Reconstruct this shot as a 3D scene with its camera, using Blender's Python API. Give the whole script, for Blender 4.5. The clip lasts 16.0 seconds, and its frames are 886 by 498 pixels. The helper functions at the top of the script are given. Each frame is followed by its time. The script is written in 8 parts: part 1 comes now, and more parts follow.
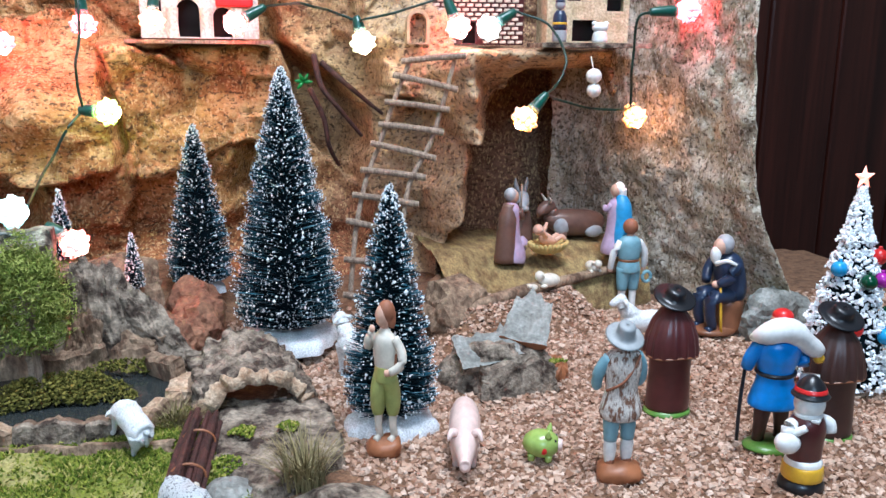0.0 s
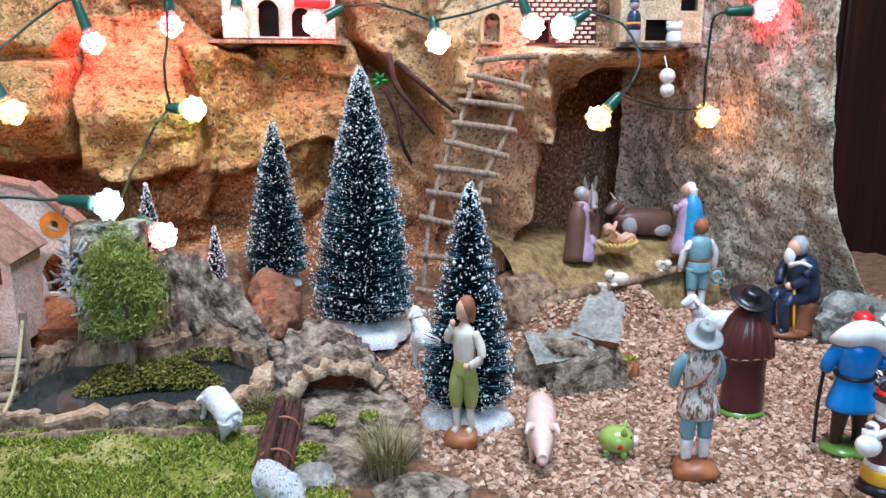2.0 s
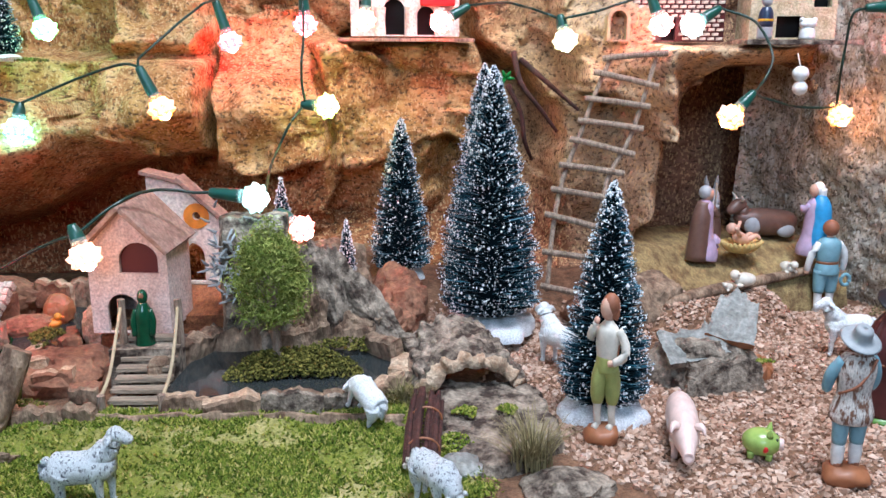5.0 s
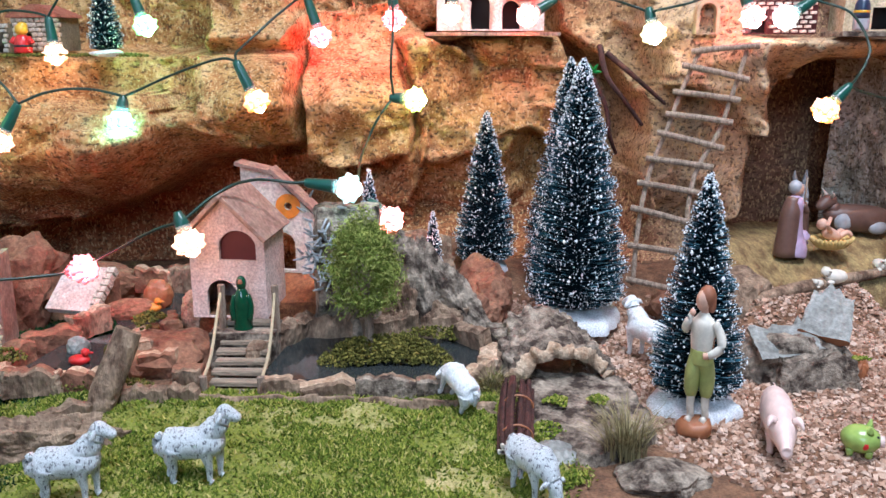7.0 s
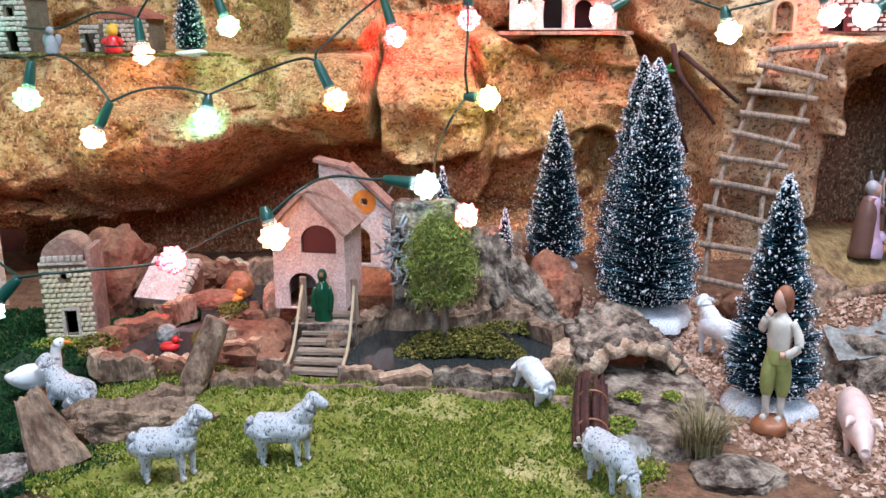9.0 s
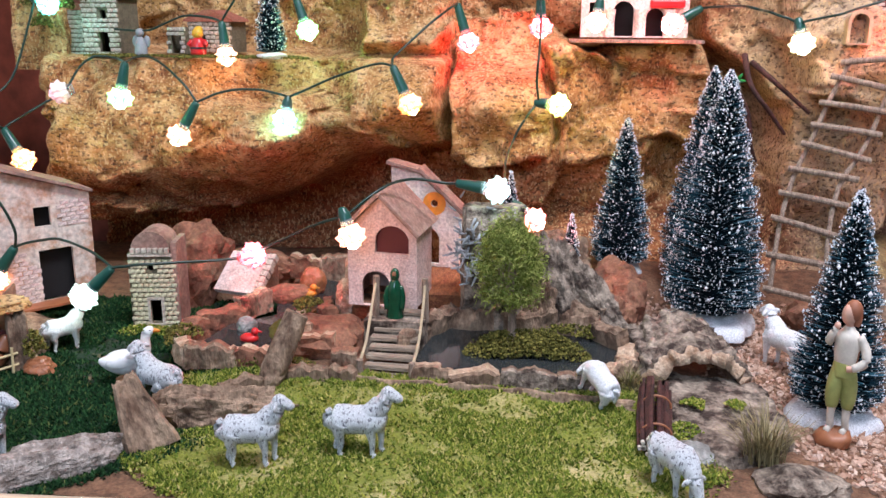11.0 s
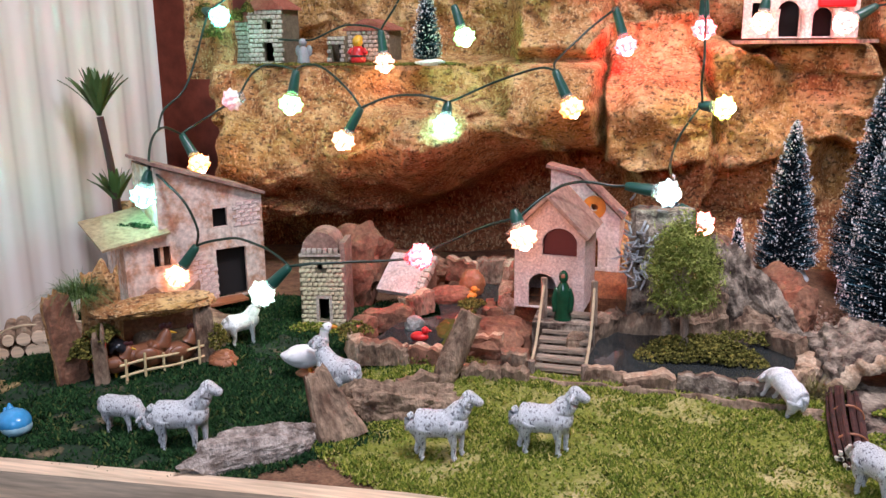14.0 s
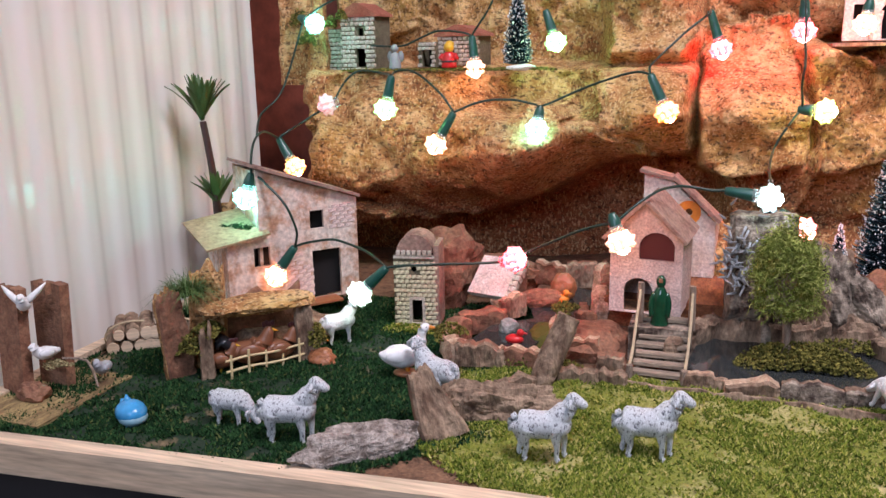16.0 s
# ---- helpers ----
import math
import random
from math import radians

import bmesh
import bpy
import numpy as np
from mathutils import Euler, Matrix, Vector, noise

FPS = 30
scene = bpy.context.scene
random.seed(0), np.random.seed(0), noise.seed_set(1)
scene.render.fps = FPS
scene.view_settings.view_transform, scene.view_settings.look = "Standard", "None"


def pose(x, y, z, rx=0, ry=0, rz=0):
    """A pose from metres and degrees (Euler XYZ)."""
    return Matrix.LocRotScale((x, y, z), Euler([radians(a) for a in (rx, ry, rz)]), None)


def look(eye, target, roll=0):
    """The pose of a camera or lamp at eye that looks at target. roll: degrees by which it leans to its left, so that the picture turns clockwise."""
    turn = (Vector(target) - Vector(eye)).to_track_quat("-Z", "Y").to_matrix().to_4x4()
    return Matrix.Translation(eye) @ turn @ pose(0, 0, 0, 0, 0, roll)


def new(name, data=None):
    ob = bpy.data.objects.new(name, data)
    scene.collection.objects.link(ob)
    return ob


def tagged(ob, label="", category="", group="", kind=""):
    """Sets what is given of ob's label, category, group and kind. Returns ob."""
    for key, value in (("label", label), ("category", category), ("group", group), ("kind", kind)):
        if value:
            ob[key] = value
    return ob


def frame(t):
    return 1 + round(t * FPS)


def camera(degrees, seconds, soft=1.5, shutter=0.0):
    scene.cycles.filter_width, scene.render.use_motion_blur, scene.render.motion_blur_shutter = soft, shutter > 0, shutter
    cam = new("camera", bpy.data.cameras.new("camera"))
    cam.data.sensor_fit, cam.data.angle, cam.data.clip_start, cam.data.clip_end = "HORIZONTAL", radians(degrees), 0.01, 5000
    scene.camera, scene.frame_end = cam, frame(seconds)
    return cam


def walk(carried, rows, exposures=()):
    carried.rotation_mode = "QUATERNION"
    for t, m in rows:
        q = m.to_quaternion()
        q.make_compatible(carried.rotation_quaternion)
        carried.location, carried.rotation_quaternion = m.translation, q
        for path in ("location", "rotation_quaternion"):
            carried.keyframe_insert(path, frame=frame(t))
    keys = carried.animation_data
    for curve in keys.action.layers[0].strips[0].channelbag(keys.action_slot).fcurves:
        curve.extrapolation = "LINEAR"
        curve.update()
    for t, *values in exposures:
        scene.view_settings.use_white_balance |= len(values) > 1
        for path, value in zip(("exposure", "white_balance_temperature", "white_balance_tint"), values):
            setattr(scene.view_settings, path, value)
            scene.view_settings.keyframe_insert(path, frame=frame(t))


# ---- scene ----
cam = camera(55.7, 16.0)
PATH = [
    (0, (0.0099, 0.0190, 0.3505), (0.4793, 1.9084, -0.1075), 0.40),
    (0.5, (0.0050, 0.0180, 0.3493), (0.4501, 1.9134, -0.1082), 0.60),
    (1, (-0.0011, 0.0130, 0.3501), (0.4151, 1.9145, -0.1095), 0.51),
    (1.5, (-0.0112, 0.0090, 0.3528), (0.3783, 1.9151, -0.1109), 0.52),
    (2, (-0.0182, 0.0080, 0.3545), (0.3302, 1.9213, -0.1124), 0.43),
    (2.5, (-0.0295, 0.0040, 0.3622), (0.3043, 1.9173, -0.1153), 0.33),
    (3, (-0.0393, 0.0050, 0.3568), (0.2643, 1.9250, -0.1139), 0.34),
    (3.5, (-0.0514, 0.0060, 0.3584), (0.2304, 1.9281, -0.1171), 0.54),
    (4, (-0.0635, 0.0000, 0.3610), (0.1864, 1.9258, -0.1175), 0.54),
    (4.5, (-0.0734, 0.0020, 0.3596), (0.1435, 1.9314, -0.1202), 0.35),
    (5, (-0.0824, 0.0040, 0.3583), (0.0885, 1.9382, -0.1211), 0.25),
    (5.2, (-0.0864, 0.0010, 0.3582), (0.0635, 1.9367, -0.1221), 0.16),
    (7.3, (-0.1173, -0.0110, 0.3541), (-0.1082, 1.9283, -0.1350), -0.04),
    (7.5, (-0.1194, -0.0160, 0.3580), (-0.1232, 1.9222, -0.1355), -0.04),
    (8, (-0.1265, -0.0210, 0.3618), (-0.1742, 1.9155, -0.1361), -0.04),
    (8.5, (-0.1315, -0.0220, 0.3596), (-0.2082, 1.9142, -0.1355), -0.14),
    (9, (-0.1365, -0.0280, 0.3604), (-0.2402, 1.9065, -0.1364), -0.24),
    (11.3, (-0.1610, -0.0580, 0.3756), (-0.4074, 1.8613, -0.1301), 0.15),
    (11.5, (-0.1737, -0.0540, 0.3651), (-0.4287, 1.8676, -0.1272), -0.16),
    (12, (-0.1867, -0.0600, 0.3667), (-0.4748, 1.8572, -0.1247), -0.26),
    (12.5, (-0.1957, -0.0580, 0.3644), (-0.5347, 1.8514, -0.1246), -0.47),
    (13, (-0.2046, -0.0620, 0.3620), (-0.5920, 1.8393, -0.1228), -0.68),
    (13.5, (-0.2157, -0.0700, 0.3647), (-0.6441, 1.8223, -0.1207), -0.59),
    (14, (-0.2278, -0.0800, 0.3682), (-0.6961, 1.8033, -0.1152), -0.60),
    (14.5, (-0.2368, -0.0840, 0.3679), (-0.7463, 1.7897, -0.1111), -0.62),
    (15, (-0.2429, -0.0870, 0.3697), (-0.7935, 1.7750, -0.1098), -0.83),
    (15.5, (-0.2537, -0.0950, 0.3653), (-0.8307, 1.7618, -0.1030), -0.74),
    (16, (-0.2598, -0.1000, 0.3681), (-0.8780, 1.7434, -0.1008), -1.05),
]
walk(cam, [(t, look(eye, target, roll)) for t, eye, target, roll in PATH],
     [(0, -0.05, 5700, 9), (5, -0.06, 5730, 12), (9, -0.07, 5850, 17), (12.5, -0.20, 6400, 26), (16, -0.31, 6500, 30)])

# ---- world and light ----
world = bpy.data.worlds.new("world")
scene.world = world
world.use_nodes = True
world.node_tree.nodes["Background"].inputs[0].default_value = (0.75, 0.85, 1.0, 1)
world.node_tree.nodes["Background"].inputs[1].default_value = 0.02


def area_lamp(name, eye, target, sx, sy, watts, colour):
    data = bpy.data.lights.new(name, "AREA")
    data.shape, data.size, data.size_y, data.energy, data.color = "RECTANGLE", sx, sy, watts, colour
    ob = new(name, data)
    ob.matrix_world = look(eye, target)
    return ob


# daylight from the room's window behind the walk, and the ceiling lamp over it
area_lamp("window_light", (-0.35, -2.1, 1.75), (0.45, 1.0, 0.1), 1.3, 1.1, 52, (0.62, 0.82, 1.0))
area_lamp("ceiling_light", (0.3, 0.3, 1.95), (0.15, 0.75, 0.0), 0.9, 0.5, 62, (0.93, 0.97, 1.0))


# ---- materials ----
def mat(name, base, rough=0.6, metal=0.0, spec=0.5):
    m = bpy.data.materials.new(name)
    m.use_nodes = True
    b = m.node_tree.nodes["Principled BSDF"]
    b.inputs["Base Color"].default_value = (*base, 1)
    b.inputs["Roughness"].default_value = rough
    b.inputs["Metallic"].default_value = metal
    b.inputs["Specular IOR Level"].default_value = spec
    return m


def node(m, kind, **values):
    n = m.node_tree.nodes.new(kind)
    for k, v in values.items():
        n.inputs[k.replace("_", " ")].default_value = v
    return n


def ramp(m, fac, stops):
    n = m.node_tree.nodes.new("ShaderNodeValToRGB")
    e = n.color_ramp.elements
    while len(e) < len(stops):
        e.new(0.5)
    for el, (p, c) in zip(e, stops):
        el.position, el.color = p, (*c, 1)
    m.node_tree.links.new(fac, n.inputs[0])
    return n.outputs[0]


def mix(m, fac, a, b, how="MIX"):
    n = m.node_tree.nodes.new("ShaderNodeMix")
    n.data_type, n.blend_type = "RGBA", how
    for i, v in ((0, fac), (6, a), (7, b)):
        if isinstance(v, (float, int)):
            n.inputs[i].default_value = v
        elif isinstance(v, tuple):
            n.inputs[i].default_value = (*v, 1)
        else:
            m.node_tree.links.new(v, n.inputs[i])
    return n.outputs[2]


def coords(m, stretch=(1, 1, 1)):
    c = m.node_tree.nodes.new("ShaderNodeTexCoord")
    mp = m.node_tree.nodes.new("ShaderNodeMapping")
    mp.inputs["Scale"].default_value = stretch
    m.node_tree.links.new(c.outputs["Object"], mp.inputs[0])
    return mp.outputs[0]


def noise_of(m, scale, detail=4, rough=0.6, stretch=(1, 1, 1)):
    n = node(m, "ShaderNodeTexNoise", Scale=scale, Detail=detail, Roughness=rough)
    m.node_tree.links.new(coords(m, stretch), n.inputs["Vector"])
    return n.outputs["Fac"]


def bump(m, height, distance, strength=1.0):
    n = node(m, "ShaderNodeBump", Distance=distance, Strength=strength)
    m.node_tree.links.new(height, n.inputs["Height"])
    m.node_tree.links.new(n.outputs[0], m.node_tree.nodes["Principled BSDF"].inputs["Normal"])


def paint_in(m, colour):
    m.node_tree.links.new(colour, m.node_tree.nodes["Principled BSDF"].inputs["Base Color"])


def speckled(name, a, b, scale, rough=0.7, relief=0.0006, stretch=(1, 1, 1), lo=0.35, hi=0.65, fine=None):
    """Two colours mixed by noise, with relief of the same grain and a finer grain over it."""
    m = mat(name, a, rough)
    n = noise_of(m, scale, 5, 0.65, stretch)
    c = ramp(m, n, [(lo, a), (hi, b)])
    f = noise_of(m, fine or scale * 5, 3, 0.6, stretch)
    g = ramp(m, f, [(0.3, (0.6, 0.6, 0.6)), (0.7, (1.2, 1.2, 1.2))])
    paint_in(m, mix(m, 1.0, c, g, "MULTIPLY"))
    if relief:
        bump(m, mix(m, 0.5, n, f), relief * 4)
    return m


def islands(m, stops):
    """A colour for each separate piece of a mesh."""
    g = m.node_tree.nodes.new("ShaderNodeNewGeometry")
    return ramp(m, g.outputs["Random Per Island"], stops)


def zone(m, axis, a, b, wobble=0.05):
    """0 to 1 along one axis between a and b, with an uneven border."""
    sep = m.node_tree.nodes.new("ShaderNodeSeparateXYZ")
    m.node_tree.links.new(coords(m), sep.inputs[0])
    add = node(m, "ShaderNodeMath")
    add.operation = "MULTIPLY_ADD"
    m.node_tree.links.new(noise_of(m, 14, 4, 0.6), add.inputs[0])
    add.inputs[1].default_value = 2 * wobble
    m.node_tree.links.new(sep.outputs[axis], add.inputs[2])
    r = node(m, "ShaderNodeMapRange")
    r.inputs[1].default_value, r.inputs[2].default_value = a + wobble, b + wobble
    m.node_tree.links.new(add.outputs[0], r.inputs[0])
    return r.outputs[0]


def rock_material(name, tan, brown, pale, moss, moss_amount, sheets=False):
    m = mat(name, tan, 0.85, 0, 0.25)
    big = noise_of(m, 5, 4, 0.6)
    mid = noise_of(m, 26, 5, 0.65)
    c = ramp(m, mid, [(0.32, brown), (0.5, tan), (0.68, pale)])
    c = mix(m, ramp(m, big, [(0.5 - moss_amount, (0, 0, 0)), (0.72 - moss_amount, (0.75,) * 3)]), c, mix(m, 0.75, c, moss))
    if sheets:
        # greyer sheets of cork round the cave, red-brown ones near the ground
        c = mix(m, zone(m, 0, 0.06, 0.24), c, mix(m, 0.72, c, (0.50, 0.39, 0.27)))
        low = node(m, "ShaderNodeMath")
        low.operation = "MULTIPLY"
        m.node_tree.links.new(zone(m, 2, 0.20, 0.10), low.inputs[0])
        m.node_tree.links.new(zone(m, 0, 0.30, 0.18), low.inputs[1])
        c = mix(m, low.outputs[0], c, mix(m, 0.8, c, (0.25, 0.075, 0.035)))
        # the cave recess's shade is put into the colour as a dark red-brown
        cave_shade = node(m, "ShaderNodeMath")
        cave_shade.operation = "MULTIPLY"
        m.node_tree.links.new(zone(m, 1, 1.13, 1.20, 0.02), cave_shade.inputs[0])
        m.node_tree.links.new(zone(m, 0, 0.30, 0.36, 0.02), cave_shade.inputs[1])
        c = mix(m, cave_shade.outputs[0], c, mix(m, 0.8, c, (0.20, 0.085, 0.05)))
    flaky = noise_of(m, 75, 6, 0.7, (0.6, 1, 1.2))
    c = mix(m, 1.0, c, ramp(m, flaky, [(0.34, (0.66, 0.56, 0.5)), (0.5, (1.0, 1.0, 1.0)), (0.66, (1.25, 1.25, 1.25))]), "MULTIPLY")
    chips = noise_of(m, 200, 3, 0.55, (0.6, 1, 1.1))
    c = mix(m, ramp(m, chips, [(0.39, (0.75,) * 3), (0.46, (0,) * 3)]), c, (0.055, 0.03, 0.017))
    lite = noise_of(m, 270, 3, 0.6, (1, 1, 0.6))
    c = mix(m, ramp(m, lite, [(0.54, (0,) * 3), (0.61, (0.75,) * 3)]), c, pale)
    paint_in(m, c)
    bump(m, mix(m, 0.45, mix(m, 0.5, chips, lite), flaky), 0.008, 1.0)
    return m


M = {}
M["cork"] = rock_material("cork_rock", (0.46, 0.225, 0.085), (0.26, 0.095, 0.035), (0.70, 0.46, 0.23), (0.44, 0.33, 0.08), 0.03)
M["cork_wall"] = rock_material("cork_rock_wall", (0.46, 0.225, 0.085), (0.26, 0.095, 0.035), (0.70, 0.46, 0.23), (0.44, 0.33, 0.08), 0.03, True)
M["cork_grey"] = rock_material("grey_cork_rock", (0.44, 0.38, 0.29), (0.25, 0.205, 0.15), (0.72, 0.67, 0.58), (0.46, 0.40, 0.22), 0.0)
M["bark"] = speckled("bark", (0.11, 0.06, 0.035), (0.42, 0.29, 0.19), 60, 0.9, 0.0012, (1, 1, 0.5))
M["bark_red"] = speckled("inner_bark", (0.18, 0.07, 0.04), (0.33, 0.16, 0.09), 45, 0.9, 0.0008)
M["bark_grey"] = speckled("grey_bark", (0.045, 0.027, 0.018), (0.41, 0.33, 0.25), 50, 0.92, 0.0014, lo=0.40, hi=0.62)
M["slate"] = speckled("grey_slate", (0.17, 0.17, 0.15), (0.36, 0.36, 0.33), 40, 0.7, 0.0007)
M["soil"] = speckled("soil", (0.12, 0.06, 0.032), (0.27, 0.14, 0.075), 70, 0.95, 0.001)
M["wood"] = speckled("pale_pine", (0.62, 0.44, 0.29), (0.72, 0.56, 0.40), 6, 0.5, 0.0, (0.4, 6, 6), 0.3, 0.7)
M["stick"] = speckled("twig", (0.17, 0.115, 0.08), (0.44, 0.33, 0.25), 60, 0.85, 0.0006, (4, 4, 0.6))
M["red_wood"] = speckled("brown_red_paint", (0.25, 0.055, 0.03), (0.31, 0.075, 0.04), 6, 0.6, 0)
M["dark_wood"] = speckled("dark_varnished_wood", (0.012, 0.003, 0.002), (0.034, 0.008, 0.005), 3, 0.28, 0, (9, 9, 0.3))
M["white_sheet"] = mat("white_ribbed_plastic", (0.74, 0.71, 0.66), 0.22)
M["room"] = speckled("room_plaster", (0.17, 0.16, 0.15), (0.21, 0.20, 0.18), 3, 0.9, 0)
M["dark"] = mat("dark_cloth", (0.012, 0.011, 0.014), 0.7)
M["pine"] = mat("dark_bristle", (0.008, 0.03, 0.03), 0.6, 0, 0.2)
paint_in(M["pine"], islands(M["pine"], [(0.0, (0.0012, 0.006, 0.010)), (0.5, (0.004, 0.027, 0.042)), (0.76, (0.018, 0.105, 0.16)), (0.91, (0.08, 0.28, 0.38)), (1.0, (0.40, 0.60, 0.70))]))
# near-black that stands for the shade between bristles
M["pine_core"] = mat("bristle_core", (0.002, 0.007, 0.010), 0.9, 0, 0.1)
M["snow"] = mat("white_flock", (0.88, 0.92, 0.95), 0.6)
M["snow_cloth"] = speckled("white_snow_felt", (0.72, 0.75, 0.78), (0.84, 0.86, 0.88), 120, 0.8, 0.0004)
M["gravel"] = mat("cork_granules", (0.4, 0.22, 0.13), 0.9, 0, 0.2)
paint_in(M["gravel"], mix(M["gravel"], 1.0, islands(M["gravel"], [(0.0, (0.27, 0.14, 0.085)), (0.35, (0.44, 0.27, 0.185)), (0.75, (0.58, 0.395, 0.29)), (1.0, (0.70, 0.52, 0.41))]), ramp(M["gravel"], noise_of(M["gravel"], 250, 3), [(0.3, (0.7,) * 3), (0.7, (1.1,) * 3)]), "MULTIPLY"))
for k, cols in (("turf", [(0.0, (0.05, 0.08, 0.010)), (0.4, (0.135, 0.18, 0.022)), (0.8, (0.28, 0.29, 0.045)), (1.0, (0.47, 0.39, 0.14))]),
                ("turf_dark", [(0.0, (0.004, 0.018, 0.006)), (0.5, (0.010, 0.042, 0.013)), (0.9, (0.026, 0.08, 0.024)), (1.0, (0.10, 0.12, 0.035))]),
                ("moss", [(0.0, (0.035, 0.035, 0.008)), (0.5, (0.11, 0.105, 0.022)), (1.0, (0.25, 0.21, 0.05))])):
    M[k] = mat(k, (0.2, 0.2, 0.03), 0.95, 0, 0.15)
    paint_in(M[k], islands(M[k], cols))
M["turf_base"] = speckled("turf_base", (0.20, 0.22, 0.03), (0.52, 0.43, 0.19), 16, 0.95, 0.0012, lo=0.47, hi=0.66, fine=300)
M["turf_dark_base"] = speckled("dark_turf_base", (0.007, 0.026, 0.009), (0.36, 0.24, 0.13), 15, 0.95, 0.0008, lo=0.56, hi=0.70)


def glossy(name, c, rough=0.35):
    m = mat(name, c, rough)
    n = noise_of(m, 90, 4)
    paint_in(m, mix(m, 1.0, c, ramp(m, n, [(0.3, (0.78,) * 3), (0.7, (1.12,) * 3)]), "MULTIPLY"))
    return m


for k, c, r in (("skin", (0.68, 0.40, 0.29), 0.5), ("hair", (0.30, 0.11, 0.055), 0.6), ("cream", (0.72, 0.66, 0.56), 0.5), ("white", (0.8, 0.8, 0.78), 0.4),
                ("olive", (0.34, 0.36, 0.11), 0.5), ("brown", (0.22, 0.085, 0.04), 0.4), ("maroon", (0.075, 0.018, 0.018), 0.32), ("darkbrown", (0.05, 0.022, 0.018), 0.4),
                ("black", (0.012, 0.013, 0.016), 0.3), ("blue", (0.015, 0.24, 0.72), 0.3), ("lightblue", (0.2, 0.38, 0.45), 0.5), ("navy", (0.02, 0.035, 0.075), 0.3),
                ("greenbase", (0.12, 0.26, 0.045), 0.3), ("terracotta", (0.35, 0.13, 0.055), 0.45), ("bottle", (0.005, 0.055, 0.025), 0.12), ("grey", (0.3, 0.32, 0.33), 0.5),
                ("yellow", (0.7, 0.4, 0.03), 0.3), ("red", (0.6, 0.02, 0.02), 0.3), ("pinkpig", (0.78, 0.58, 0.52), 0.4), ("robeblue", (0.04, 0.3, 0.6), 0.4),
                ("lilac", (0.5, 0.37, 0.52), 0.5), ("limepig", (0.3, 0.42, 0.1), 0.25), ("toyblue", (0.03, 0.3, 0.6), 0.25), ("greyhair", (0.4, 0.4, 0.42), 0.5),
                ("straw", (0.6, 0.42, 0.15), 0.7), ("wicker", (0.63, 0.5, 0.26), 0.6), ("oxbrown", (0.16, 0.085, 0.065), 0.4), ("rope", (0.48, 0.38, 0.24), 0.8),
                ("orange", (0.7, 0.24, 0.025), 0.5), ("purple", (0.35, 0.02, 0.3), 0.15), ("goldstar", (0.9, 0.4, 0.12), 0.3)):
    M[k] = glossy(k, c, r)
M["fleece"] = speckled("painted_fleece", (0.12, 0.13, 0.16), (0.86, 0.90, 0.92), 480, 0.5, 0.0007, (1.0, 1, 0.4), 0.38, 0.455)
M["fleece_white"] = speckled("white_fleece", (0.55, 0.59, 0.62), (0.86, 0.88, 0.88), 190, 0.6, 0.0005, (1, 1, 1), 0.32, 0.45)
M["vest"] = speckled("fur_vest", (0.2, 0.09, 0.05), (0.72, 0.66, 0.6), 190, 0.7, 0.0006, (1, 1, 0.4), 0.42, 0.5)
M["pink_wall"] = speckled("pink_wash_plaster", (0.62, 0.45, 0.40), (0.76, 0.63, 0.58), 70, 0.85, 0.0006)
M["white_wall"] = speckled("whitewash", (0.66, 0.6, 0.5), (0.78, 0.74, 0.68), 50, 0.85, 0.0006)
M["orange_wall"] = speckled("patchy_plaster", (0.52, 0.27, 0.16), (0.72, 0.60, 0.52), 28, 0.85, 0.0006, lo=0.4, hi=0.56)
M["roof"] = speckled("brown_roof_board", (0.22, 0.12, 0.09), (0.4, 0.26, 0.2), 40, 0.8, 0.0005)
# near-black paint that stands for the shade inside model buildings
M["hole"] = mat("black_for_shade", (0.006, 0.004, 0.004), 0.9)
M["shutter"] = mat("dim_red_interior", (0.09, 0.012, 0.012), 0.7)
M["tower_stone"] = speckled("yellow_stone_paint", (0.42, 0.36, 0.2), (0.7, 0.64, 0.45), 60, 0.8, 0.0008)
M["mortar"] = speckled("dark_mortar", (0.13, 0.11, 0.07), (0.22, 0.19, 0.12), 90, 0.9, 0.0005)
M["white_stone"] = speckled("white_stone_paint", (0.42, 0.35, 0.27), (0.66, 0.6, 0.51), 70, 0.8, 0.0008)
M["cable"] = mat("dark_green_cable", (0.006, 0.03, 0.02), 0.35)
M["socket"] = mat("green_socket", (0.008, 0.075, 0.055), 0.3)
M["water"] = mat("still_water", (0.03, 0.035, 0.035), 0.06)
M["straw_mat"] = speckled("straw_floor", (0.15, 0.085, 0.035), (0.40, 0.29, 0.12), 90, 0.9, 0.001, (1, 0.3, 1))
M["hay"] = mat("dry_grass", (0.4, 0.33, 0.16), 0.8)
paint_in(M["hay"], islands(M["hay"], [(0, (0.11, 0.085, 0.03)), (1, (0.38, 0.31, 0.15))]))
M["leaf"] = mat("green_leaves", (0.05, 0.12, 0.02), 0.5)
paint_in(M["leaf"], islands(M["leaf"], [(0, (0.02, 0.06, 0.012)), (1, (0.12, 0.2, 0.05))]))
M["treefoam"] = mat("tree_foam", (0.2, 0.26, 0.05), 0.95, 0, 0.15)
paint_in(M["treefoam"], islands(M["treefoam"], [(0, (0.09, 0.13, 0.02)), (0.6, (0.24, 0.29, 0.06)), (1, (0.42, 0.44, 0.13))]))


